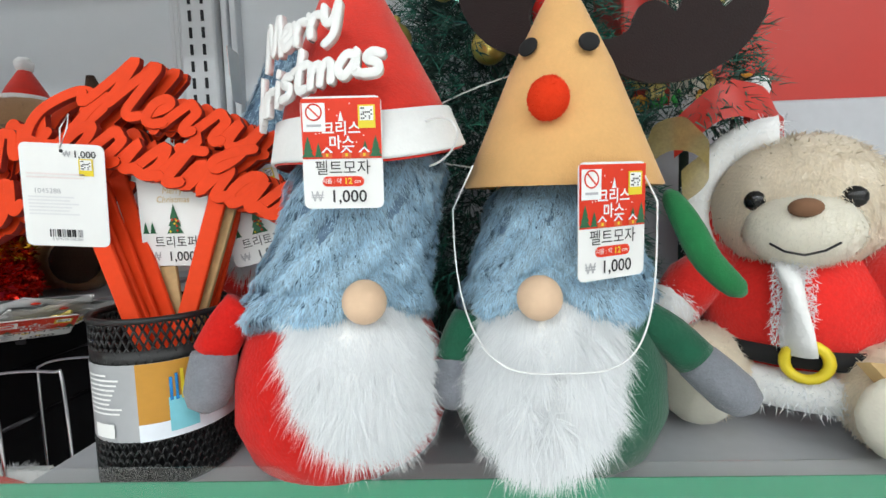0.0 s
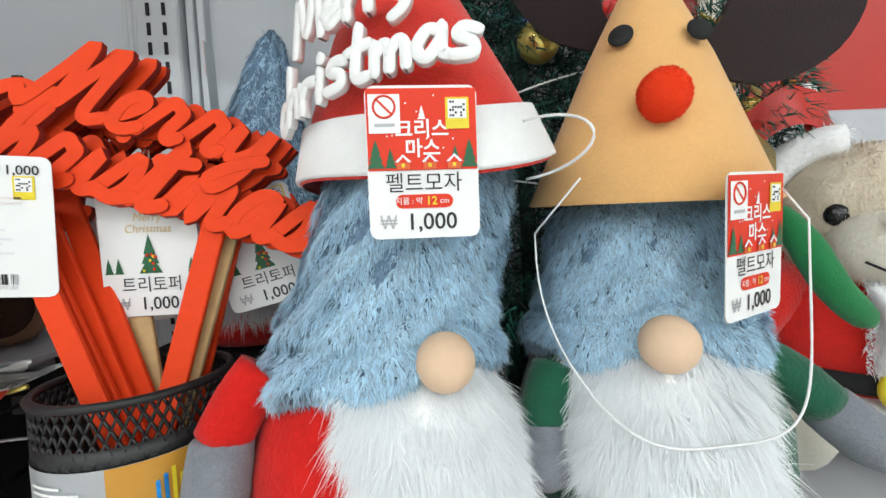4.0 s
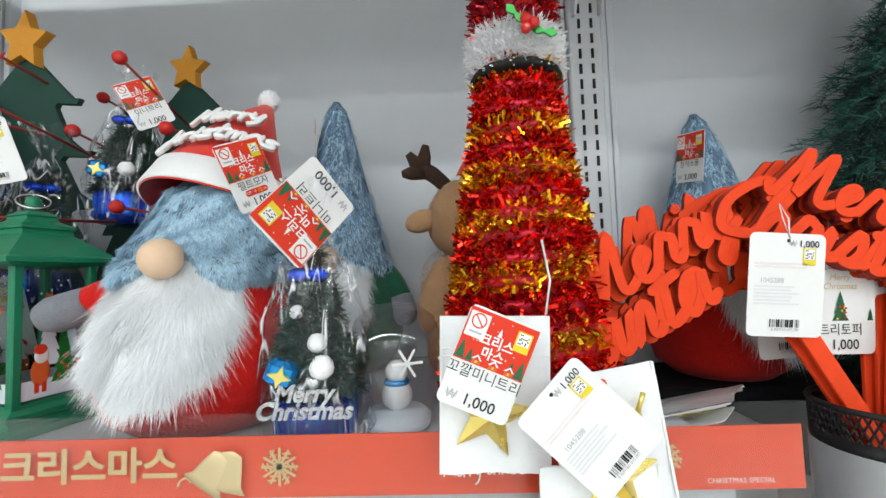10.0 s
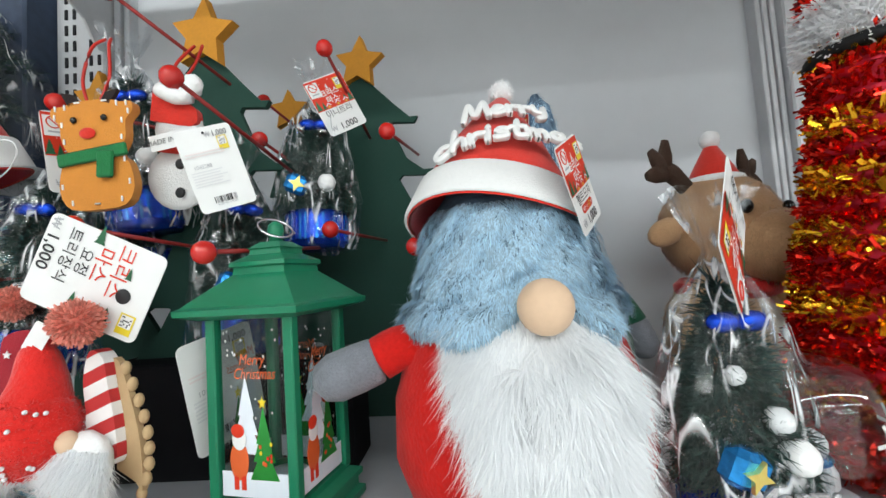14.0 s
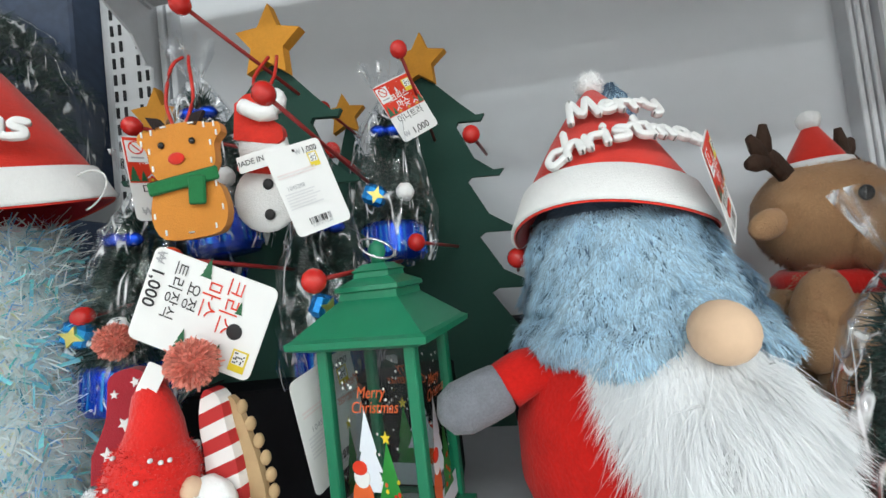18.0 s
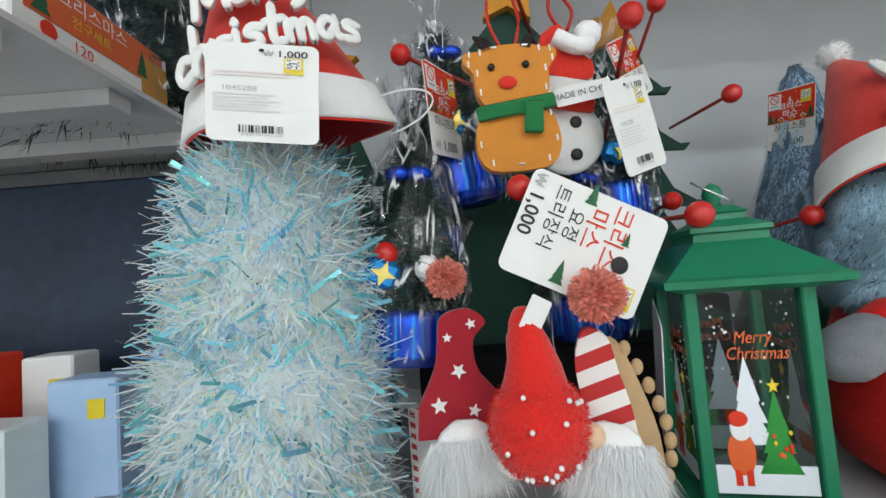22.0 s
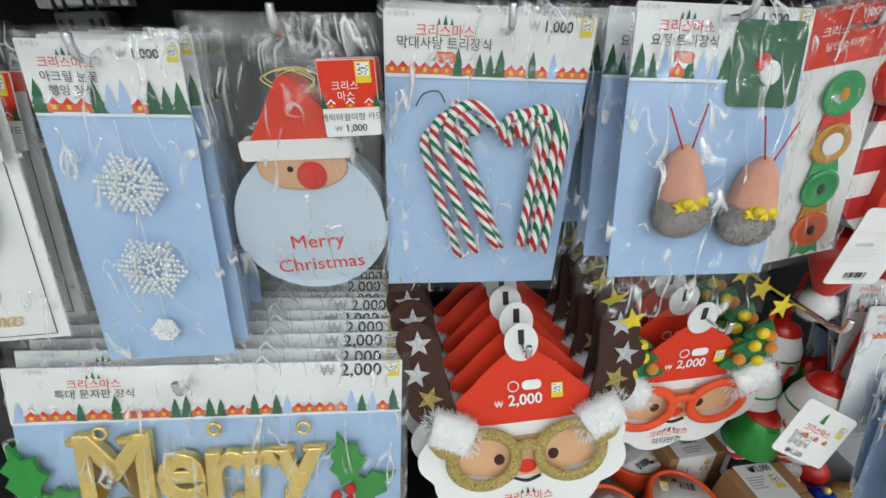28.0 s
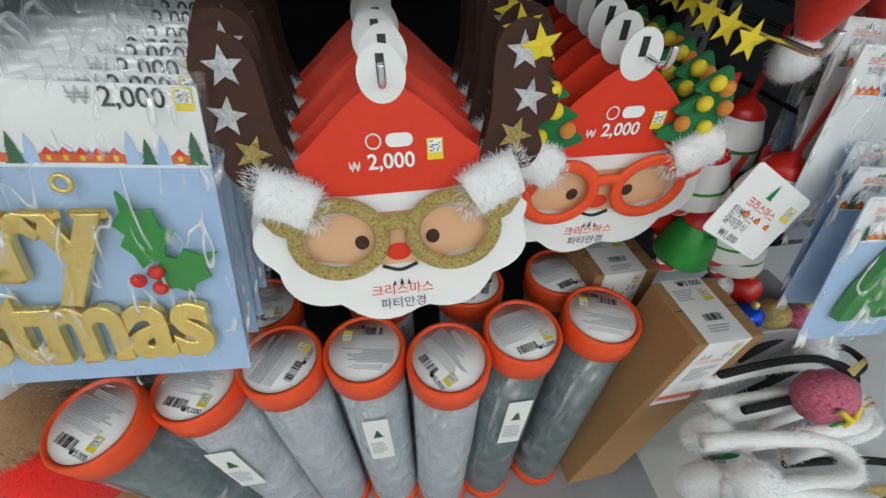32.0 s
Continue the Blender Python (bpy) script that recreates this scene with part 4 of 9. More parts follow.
def liner(name, x0, x1, z0, z1, zp, k, label):
    """Price-rail strip: printed card behind a clear upstand."""
    w, c = x1 - x0, (x0 + x1) / 2
    b = structure(name, Geo().box(w, .0012, z1 - z0, k, xf(c, YF - .004, (z0 + z1) / 2)), label, "shelf strip")
    part("clear_upstand", Geo().box(w, .0012, zp - z0 + .003, "clear", xf(c, YF - .0095, (z0 + zp) / 2, -3)), b, "clear plastic upstand")
    part("channel", Geo().box(w, .006, .004, "clear", xf(c, YF - .003, z0 - .003)), b, "clear plastic channel")
    return b


red = liner("shelf_strip_red", -1.150, -.309, 1.366, 1.400, 1.4125, "redliner", "red printed shelf strip with festive writing")
green = liner("shelf_strip_green", -.292, .50, 1.266, 1.2985, 1.309, "greenliner", "plain green shelf strip behind clear plastic")
YT = YF - .0075
g = Geo()
for x in (-.986, -.478):
    script(g, "Merry", .0115, .0004, .0003, "whiteink", xf(x - .0175, YT, 1.377), .15, .021)
    script(g, "christmas", .0105, .0004, .0003, "whiteink", xf(x + .0125, YT, 1.3778), .15, .034)
g.text("두근두근", .0165, "whiteink", xf(-.803, YT, 1.3835), bold=.03)
g.text("CHRISTMAS SPECIAL", .004, "pinkink", xf(-.345, YT, 1.372))
part("lettering", g, red)
part("gold_lettering", Geo().text("크리스마스", .0205, "goldink", xf(-.708, YT, 1.385), bold=.03, width=.103), red, "gold letters")
sw = Geo()
for sx, s in ((-.65, 1), (-.767, -1)):
    sw.tube([(sx + s * .004 * q * math.cos(q * 2.2), 0, .004 * q * math.sin(q * 2.2) * s * .8) for q in np.linspace(.2, 1.6, 14)], .0007, "goldink", xf(0, YT, 1.376), 5)
part("gold_scroll", sw, red)
for x, r in ((-.895, .0095), (-.598, .0105), (-.385, .009)):
    sf = Geo()
    for a in range(6):
        sf.box(r * 2, .0003, .0014, "goldink", xf(x, YT, 1.384, 0, a * 30, 0))
        for s in (.55, .8):
            sf.box(.005, .0003, .0009, "goldink", xf(x + r * s * math.cos(radians(a * 60)), YT - .0002, 1.384 + r * s * math.sin(radians(a * 60)), 0, 60 - a * 60, 0))
    part("gold_snowflake", sf, red)
for x in (-.866, -1.06):
    part("gold_bauble", Geo().ball(.0115, .0022, .0115, "goldsatin", xf(x, YT, 1.377), 22).box(.004, .0012, .004, "goldsatin", xf(x + .004, YT, 1.389, 0, 20, 0), .0008), red)
bl = Geo()
bl.lathe([(.001, .022), (.006, .02), (.008, .012), (.0095, .004), (.013, 0), (.002, -.001)], "goldsatin", xf(-.642, YT - .0002, 1.374, 0, 35, 0) @ Matrix.Diagonal((1, .16, 1, 1)))
bl.lathe([(.001, .022), (.006, .02), (.008, .012), (.0095, .004), (.013, 0), (.002, -.001)], "goldsatin", xf(-.63, YT - .0006, 1.372, 0, 15, 0) @ Matrix.Diagonal((1, .05, 1, 1)))
part("gold_bell", bl, red)


# ---- plush gnomes and felt hats ----
def gnome(name, m, knit, label, seed=1, arms=(), cut=None, lean=(0, .0), tall=.33, beard=.094):
    """Stuffed gnome as one mesh: egg body, fur hat, round nose, long beard, mittens."""
    g = Geo()
    prof = [(.02, 0), (.052, .003), (.071, .018), (.080, .045), (.078, .078), (.067, .112), (.058, .124), (.04, .134), (.01, .138)]
    g.lathe(prof, knit, None, 40, wob=.008, seed=seed)
    if cut:
        hp = [(.056, .114), (.066, .118), (.0705, .125), (.067, .136), (.0625, .142), (.0645, .149), (.0615, .158), (.0585, .168), (.054, max(.18, cut - .006)), (.05, cut + .004), (.036, cut + .03), (.016, cut + .06), (.002, cut + .075)]
    else:
        hp = [(.056, .114), (.0655, .118), (.067, .132), (.062, .146), (.055, .175), (.044, .21), (.033, .25), (.022, .29), (.012, tall - .015), (.001, tall)]
    bend = lambda p: (p[0] + lean[0] * max(0, p[2] - .13) / .1, p[1] + lean[1] * max(0, p[2] - .13) / .1, p[2])

    def lift(p):
        f = math.exp(-(p[0] / .019) ** 2) if p[1] < -.02 and p[2] < .165 else 0
        k = max(0, min(1, (.165 - p[2]) / .04))
        a = math.atan2(p[1], p[0])
        fold = (.5 + .5 * k) * .003 * math.sin(6 * a + p[2] * 90 + seed) + .0025 * math.sin(11 * a - p[2] * 150)
        r = math.hypot(p[0], p[1]) + 1e-6
        return (p[0] * (1 + fold / r * 1.0), p[1] * (1 + fold / r), p[2] + .022 * f * k + .003 * math.sin(5 * a + seed) * k)

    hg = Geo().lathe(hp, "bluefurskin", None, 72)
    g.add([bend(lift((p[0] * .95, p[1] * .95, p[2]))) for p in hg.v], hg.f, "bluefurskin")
    pos, nor = scatter(hp[:10] if cut else hp, 60000 if cut else 20000, seed)
    d = nor * .8 + np.array([0, 0, -.75])
    cl = np.array([noise.noise_vector(Vector(p) * 70 + Vector((seed, 0, 0))) for p in pos])
    c3 = np.array([noise.noise_vector(Vector(p) * 240 + Vector((seed, 3, 0))) for p in pos])
    d += cl * .2 + c3 * .8
    pos = np.array([bend(lift(p)) for p in pos])
    g.blades(pos, d, .0064, .0008, "bluefur", seg=2, jit=.22, droop=.12, seed=seed, nrm=nor + np.array([0, 0, .2]) + cl * .15 + c3 * .6)
    # beard: a soft white pad under many loose hairs
    gr = np.random.RandomState(seed + 4)
    shell = lambda u, q, zz: float(np.interp(zz, [.0, .018, .045, .078, .112, .124, .15], [.05, .071, .080, .078, .067, .06, .05])) + .017 * (1 - u * u) * min(1, .25 + 1.5 * q)
    face = lambda u, q: (.8 - .34 * q) * u
    fall = lambda u, q: .136 - q * (beard - .036 * u * u)

    def spot(u, q, off=0.0):
        zz = fall(u, q)
        rr = shell(u, q, zz) + off
        return (rr * math.sin(face(u, q)), -rr * math.cos(face(u, q)), zz)

    v = [Vector(spot(i / 9 - 1, j / 12, .0035 * noise.noise(Vector((i * .5, j * .45, seed))) - (.014 if i in (0, 18) or j == 12 else .0012))) for j in range(13) for i in range(19)]
    g.add(v, [(j * 19 + i, j * 19 + i + 1, j * 19 + i + 20, j * 19 + i + 19) for j in range(12) for i in range(18)], "whitefurskin")
    n = 30000 if cut else 6000
    uu, qq = gr.uniform(-1, 1, n), gr.uniform(0, 1, n)
    root = np.array([spot(u, q, -.002 + .003 * e) for u, q, e in zip(uu, qq, gr.uniform(0, 1, n))])
    ang = np.array([face(u, q) for u, q in zip(uu, qq)])
    cl = np.array([noise.noise_vector(Vector(p) * 42 + Vector((seed, 5, 0))) for p in root])
    c2 = np.array([noise.noise_vector(Vector(p) * 110 + Vector((seed, 9, 2))) for p in root])
    out = np.stack([np.sin(ang) * .3 + uu * .3, -np.cos(ang) * (.16 + .3 * (1 - qq)), -1 + 0 * ang], 1) + cl * .45 + c2 * .3
    nap = np.stack([np.sin(ang), -np.cos(ang), .5 + 0 * ang], 1) + cl * .8 + c2 * .6
    g.blades(root, out, .0185, .0007, "whitefur", seg=3, jit=.24, droop=.3, seed=seed + 5, nrm=nap)
    k = np.abs(uu) + qq > 1.25
    g.blades(root[k][::6], out[k][::6] + np.stack([uu[k][::6] * .5, 0 * uu[k][::6], 0 * uu[k][::6]], 1), .023, .0006, "whitefur", seg=3, jit=.25, droop=.45, seed=seed + 6)
    g.ball(.0138, .0135, .0145, "nose", xf(0, -.0745, .1375), 22)
    for sh, el, ha, gl in arms:
        g.tube(smooth_line([sh, tuple((sh[i] + el[i]) / 2 + (0, 0, .003)[i] for i in range(3)), el], 3), .0142, knit, None, 16)
        dv = Vector(ha) - Vector(el)
        g.tube([el, Vector(el) + dv * .05, Vector(el) + dv * .35, Vector(el) + dv * .75, ha, Vector(ha) + dv * .12], [.0138, .0148, .0155, .0155, .0115, .003], gl, None, 16)
    return thing(name, label, "plush gnome", m, "plush gnomes", g)


def santa_hat(m, label, tip=(0, .01), elastic=True, flat=(1.08, .82), lean=-14):
    """Felt cone hat with a white brim, pompom and foam letters."""
    h = thing("santa_felt_hat", label, "felt hat", m, "felt santa hats")
    bend = lambda vs: [((p[0]) * (1 + (flat[0] - 1) * (1 - p[2] / .14)) + tip[0] * (p[2] / .13) ** 2, p[1] * (1 + (flat[1] - 1) * (1 - p[2] / .14)) + tip[1] * (p[2] / .13) ** 2,
                        p[2] + .004 * math.sin(2 * math.atan2(p[1], p[0])) * (1 - p[2] / .14)) for p in vs]
    c = Geo().lathe([(.0605, 0), (.0612, .0008), (.05, .034), (.036, .068), (.019, .106), (.007, .13), (.001, .134)], "redfelt", None, 48, cap=False)
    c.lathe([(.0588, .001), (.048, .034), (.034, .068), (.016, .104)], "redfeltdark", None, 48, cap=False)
    c.v = bend(c.v)
    part("cone", c, h)
    b = Geo().lathe([(.0615, .0012), (.0632, .0018), (.0632, .003), (.0562, .0262), (.0545, .0266)], "whitefelt", None, 48, cap=False)
    b.v = bend(b.v)
    part("brim", b, h, "white felt brim")
    pp = Geo().ball(.0108, .0108, .0108, "whitefurskin", None, 14, .1)
    gr = np.random.RandomState(5).normal(0, 1, (900, 3))
    gr /= np.linalg.norm(gr, axis=1)[:, None]
    pp.blades(gr * .0098, gr, .0042, .0007, "whitefur", seg=2, jit=.4)
    part("pompom", pp, h, "white fluffy pompom", xf(tip[0], tip[1], .139))
    t = Geo()
    up, back = (.008, .012) if lean < -30 else (0, 0)
    script(t, "Merry", .0235, .0025, .004, "foam", xf(-.004 + up, -.044 + back, .066 + up, lean, -7, 0), .12, .066, None, True, .11, .04)
    script(t, "christmas", .0235, .0025, .004, "foam", xf(up * .5, -.0535 + back * .55, .037 + up, lean, -7, 0), .12, .112, None, True, .1, .03)
    part("lettering", t, h, "white foam letters")
    if elastic:
        part("elastic", Geo().tube([(.058 + .03 * math.sin(a), -.015 - .02 * math.sin(a), .004 - .012 * math.cos(a)) for a in np.linspace(0, 3.1, 18)], .0006, "elastic", None, 6), h, "white elastic loop")
    return h


def arm(base, sh, el, ha):
    inv = base.inverted()
    return (*[tuple(inv @ Vector(p)) for p in (sh, el, ha)], "greyknit")


def toward(base, x, y):
    """A shift of the world, in the gnome's own axes."""
    v = base.inverted().to_3x3() @ Vector((x, y, 0))
    return (v.x, v.y)


g1, g2, g3 = [xf(x, y, z, 0, 0, a) @ Matrix.Diagonal((.92, .92, .88, 1)) for x, y, z, a in ((-.083, .293, ZR, 26), (.066, .296, ZR, -18), (-.686, .312, ZL, 7))]
gnome("plush_gnome", g1, "redknit", "red plush gnome with blue-grey fur hat and white beard", 1,
      (arm(g1, (-.137, .262, 1.398), (-.155, .255, 1.37), (-.158, .247, 1.338)),), .233, toward(g1, .026, 0), beard=.08)
gnome("plush_gnome", g2, "greenknit", "green plush gnome with blue-grey fur hat and white beard", 2,
      (arm(g2, (.115, .268, 1.383), (.145, .258, 1.358), (.17, .247, 1.333)), arm(g2, (.008, .272, 1.383), (-.004, .262, 1.358), (-.006, .25, 1.335))), .208, toward(g2, .013, .022), beard=.09)
gnome("plush_gnome", g3, "redknit", "red plush gnome with blue-grey fur hat beside a lantern", 3,
      (arm(g3, (-.74, .298, 1.482), (-.764, .293, 1.476), (-.795, .286, 1.466)),), .2, toward(g3, 0, .045), beard=.086)
gnome("plush_gnome", xf(-.205, .472, ZR + .085, 0, 0, 10, .92), "redknit", "red plush gnome with grey-blue fur hat behind letter picks", 4, lean=(.01, .02), tall=.335)
gnome("plush_gnome", xf(-.63, .474, ZL, 0, 0, 4, .9), "greenknit", "green plush gnome with tall fur hat by the back panel", 5,
      (((.06, -.01, .12), (.078, -.02, .09), (.086, -.03, .06), "greyknit"),), lean=(.0, .0), tall=.348)
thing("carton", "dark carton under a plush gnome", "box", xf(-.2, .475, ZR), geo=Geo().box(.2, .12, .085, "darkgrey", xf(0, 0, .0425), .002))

h1 = santa_hat(xf(-.057, .276, 1.486, 5, -2, -30), "red felt hat with white brim and Merry Christmas letters", (-.004, .012))
hang_tag("hat", h1, inside(h1, xf(-.0575, .2175, 1.5135, 2, 1, 0)) @ Matrix.Scale(.84, 4))
h3 = santa_hat(xf(-.690, .325, 1.549, -17, 6, 4) @ Matrix.Diagonal((.87, .87, .93, 1)), "red felt hat with white letters on a plush gnome", (.01, .03), False, lean=-31)
hang_tag("hat", h3, inside(h3, xf(-.653, .285, 1.59, -8, -24, 56) @ Matrix.Scale(.74, 4)))

# reindeer hat on the green gnome
dh = thing("reindeer_felt_hat", "tan felt cone hat with antlers and red pompom nose", "felt hat", xf(.069, .287, 1.468, 2, 2, -22) @ Matrix.Diagonal((.95, .95, 1, 1)))
sq = lambda vs: [(p[0] * (1.04 - p[2] * .3), p[1] * (.86 + p[2] * 1.0), p[2]) for p in vs]
cg = Geo().lathe([(.064, 0), (.065, .001), (.05, .037), (.034, .075), (.015, .112), (.005, .129), (.001, .131)], "tanfelt", None, 48, cap=False)
cg.lathe([(.062, .001), (.048, .037), (.032, .075), (.013, .11)], "tanfelt", None, 48, cap=False)
cg.v = sq(cg.v)
part("cone", cg, dh)
ball = lambda n, s: (lambda r: r / np.linalg.norm(r, axis=1)[:, None])(np.random.RandomState(s).normal(0, 1, (n, 3)))
nb = ball(1500, 3)
part("nose", Geo().ball(.0122, .0105, .0122, "nosered", xf(.001, -.05, .048), 22).blades(nb * np.array([.0118, .0102, .0118]) + np.array([.001, -.05, .048]), nb, .0012, .0006, "nosered", seg=2), dh, "red pompom nose")
for x, z in ((-.016, .084), (.021, .082)):
    part("eye", Geo().ball(.0064, .0022, .0064, "blackcloth", xf(x, -.03 + abs(x) * .12, z, -24, 0, x * 900), 20), dh, "black felt eye")
ant = [(0, 0), (.02, -.004), (.045, -.007), (.075, .002), (.098, .022), (.108, .046), (.104, .06), (.092, .06), (.082, .046), (.076, .05), (.066, .056), (.056, .05),
       (.052, .038), (.046, .04), (.036, .042), (.027, .036), (.024, .022), (.012, .014), (0, .012)]
for s, mm in ((1, xf(.016, .004, .082, 0, 12, 20)), (-1, xf(-.016, .004, .084, 0, 34, -10))):
    out = [(x * s, z) for x, z in ant]
    part("antler", Geo().plate(smooth_line(out, 3), .004, "brownfelt"), dh, "dark brown felt antler", mm)
loop = [(.052 - .054 * math.copysign(abs(math.cos(a)) ** .55, math.cos(a)), .209 + .016 * abs(math.cos(a)) ** 2 + .04 * max(0, math.cos(a)) ** 3, 1.455 - .086 * max(0, math.sin(a)) ** .7) for a in np.linspace(0, 3.1416, 40)]
inv = dh.matrix_basis.inverted()
part("elastic", Geo().tube([tuple(inv @ Vector(p)) for p in [(.01, .235, 1.478)] + loop + [(.104, .236, 1.47)]], .00055, "elastic", None, 6), dh, "thin white elastic loop")
hang_tag("hat", dh, inside(dh, xf(.0835, .226, 1.4765, 3, -2, 24)) @ Matrix.Scale(.92, 4))

# ---- pencil cup with letter picks ----
cup = thing("pencil_cup", "black wire-mesh pencil cup with a printed paper sleeve", "pencil cup", xf(-.208, .286, ZR))
CR = .042
mesh_g = Geo()
for j in range(5):
    for i in range(56):
        a = 2 * math.pi * (i + .5 * (j % 2)) / 56
        z0 = .083 + j * .0052
        for s in (-1, 1):
            b = a + s * math.pi / 56
            mesh_g.tube([(CR * math.cos(a), CR * math.sin(a), z0), (CR * math.cos(b), CR * math.sin(b), z0 + .0052)], .0008, "black", None, 4)
part("wire_mesh", mesh_g, cup, "black wire mesh")
foot_g = Geo()
for j in range(6):
    for i in range(56):
        a = 2 * math.pi * (i + .5 * (j % 2)) / 56
        for q in (-1, 1):
            b = a + q * math.pi / 56
            foot_g.tube([(CR * 1.02 * math.cos(a), CR * 1.02 * math.sin(a), .003 + j * .0052), (CR * 1.02 * math.cos(b), CR * 1.02 * math.sin(b), .0082 + j * .0052)], .0008, "black", None, 4)
part("wire_mesh_foot", foot_g, cup, "black wire mesh")
part("rim", Geo().tube([(CR * math.cos(a), CR * math.sin(a), .1095) for a in np.linspace(0, 6.283, 40)[:-1]], .0022, "black", None, 6, closed=True), cup)
part("band", Geo().lathe([(CR + .0006, .0835), (CR + .0008, .091), (CR - .0004, .091), (CR - .0006, .0835)], "black", None, 40, cap=False), cup)
part("body", Geo().lathe([(CR - .002, 0), (CR - .0015, .001), (CR - .001, .034), (CR, .036), (CR, .084), (CR - .003, .084), (CR - .004, .002)], "black", None, 40), cup)
sl = Geo().lathe([(CR + .0012, .034), (CR + .0012, .083)], "silverlabel", None, 48, cap=False)
part("sleeve", sl, cup, "printed paper sleeve")


def on_cup(fn, a0, a1, z0, z1, k, off=.0018, n=10):
    v = []
    for i in range(n + 1):
        a = radians(a0 + (a1 - a0) * i / n - 90)
        v += [((CR + off) * math.cos(a), (CR + off) * math.sin(a), z0), ((CR + off) * math.cos(a), (CR + off) * math.sin(a), z1)]
    fn.add(v, [(2 * i, 2 * i + 2, 2 * i + 3, 2 * i + 1) for i in range(n)], k)


pr = Geo()
on_cup(pr, 12, 95, .034, .083, "ochre")
on_cup(pr, 12, 95, .034, .045, "snowprint", .0021)
on_cup(pr, 34, 55, .038, .06, "aqua", .0024)
for q, (a, k) in enumerate(((35, "skyfoil"), (39, "skyfoil"), (43, "ochre"), (47, "yellow"), (51, "skyfoil"), (54, "yellow"))):
    on_cup(pr, a, a + 2.2, .058, .073 + .002 * (q % 3), "skyfoil" if k == "skyfoil" else "yellow", .0027, 2)
for i in range(9):
    on_cup(pr, -34, -34 + 22 + (i * 37 % 13), .076 - i * .003, .0772 - i * .003, "whiteink", .002, 4)
on_cup(pr, -30, -8, .037, .046, "whiteink", .002, 6)
part("print", pr, cup)




JOINED = {
    "e": (.42, ((0, .05), (.2, .22), (.32, .4), (.22, .5), (.1, .34), (.14, .06), (.28, 0), (.42, .08))), "r": (.48, ((0, .05), (.12, .42), (.18, .54), (.3, .46), (.36, .4), (.33, .12), (.4, .02), (.48, .08))),
    "y": (.54, ((0, .05), (.08, .48), (.1, .14), (.22, .02), (.38, .2), (.44, .5), (.4, -.1), (.24, -.42), (.12, -.3), (.3, -.06), (.54, .1))),
    "h": (.46, ((0, .05), (.16, .5), (.24, .9), (.15, 1), (.08, .7), (.06, .02), (.14, .36), (.28, .5), (.34, .3), (.34, .06), (.46, .05))),
    "i": (.28, ((0, .05), (.1, .48), (.1, .1), (.18, .02), (.28, .08)), ((.16, .74), (.17, .76))), "s": (.4, ((0, .05), (.2, .54), (.3, .24), (.2, .02), (.06, .06), (.22, .01), (.4, .08))),
    "t": (.34, ((0, .05), (.16, .85), (.14, .1), (.22, .02), (.34, .08)), ((0, .58), (.36, .64))), "n": (.48, ((0, .05), (.08, .48), (.1, .02), (.22, .46), (.34, .42), (.35, .08), (.42, .02), (.48, .08))),
    "m": (.7, ((0, .05), (.08, .48), (.1, .02), (.2, .44), (.3, .46), (.32, .02), (.42, .44), (.53, .46), (.55, .08), (.62, .02), (.7, .08))),
    "a": (.52, ((0, .05), (.34, .46), (.16, .5), (.04, .22), (.14, 0), (.32, .2), (.38, .48), (.38, .1), (.44, .02), (.52, .08))),
    "M": (.92, ((-.1, .16), (.02, .02), (.18, .6), (.27, 1), (.34, .5), (.36, .1), (.5, .6), (.66, 1), (.68, .5), (.7, .1), (.8, 0), (.92, .06))),
    "C": (.6, ((.6, .72), (.55, .98), (.3, .94), (.05, .5), (.13, .06), (.38, 0), (.6, .06))), "W": (.86, ((-.06, .8), (.08, .95), (.12, .1), (.2, .02), (.42, .7), (.46, .06), (.54, .04), (.76, 1), (.86, .5))),
    "S": (.5, ((.5, .8), (.36, 1), (.14, .78), (.4, .4), (.3, .04), (-.02, .1), (.2, .0), (.5, .06))),
}


def joined(g, word, h, w, d, k, m, slant, width, edge):
    """A word in one running hand: every letter ends where the next begins."""
    xs, x = [], 0
    for ch in word:
        xs.append(x)
        x += JOINED[ch][0]
    s = width / x
    for i, ch in enumerate(word):
        for line in JOINED[ch][1:]:
            stroke(g, [((xs[i] + a - x / 2 + slant * b) * s, b * h) for a, b in line], w, d, k, edge, m, False, None, -.0005 * (i % 3), .0012)
    return g


def pick(m, words, stick, lo, up, turn, wood=False):
    """Red wooden script on a flat stick; lo, up: feet of the two words."""
    p = thing("letter_pick", "red wooden script on a stick in a mesh cup", "letter pick", m, "letter picks")
    a, b = words
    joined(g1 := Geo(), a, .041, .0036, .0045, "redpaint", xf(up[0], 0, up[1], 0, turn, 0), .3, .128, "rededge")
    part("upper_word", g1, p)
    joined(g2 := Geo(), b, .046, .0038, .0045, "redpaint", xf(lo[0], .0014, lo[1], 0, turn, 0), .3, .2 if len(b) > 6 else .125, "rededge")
    part("lower_word", g2, p)
    part("stick", Geo().box(.0125, .0035, stick, "wood" if wood else "redpaint", xf(0, .0058, stick / 2), .0006), p, "pale wooden stick" if wood else "")
    return p


def pick_tag(p, kind, w, s=1.0, sx=1.0):
    t = hang_tag(kind, p, inside(p, w) @ Matrix.Diagonal((s * sx, s, s, 1)))
    part("plastic_loop", Geo().tube([(0, -.001, -.003), (.002, .003, .01), (0, .008, .02), (-.002, .003, .01)], .0005, "elastic", None, 5, closed=True), t)


PZ = ZR + .006
MC, WC, MS = ("Merry", "Christmas"), ("White", "Christmas"), ("Merry", "Santa")
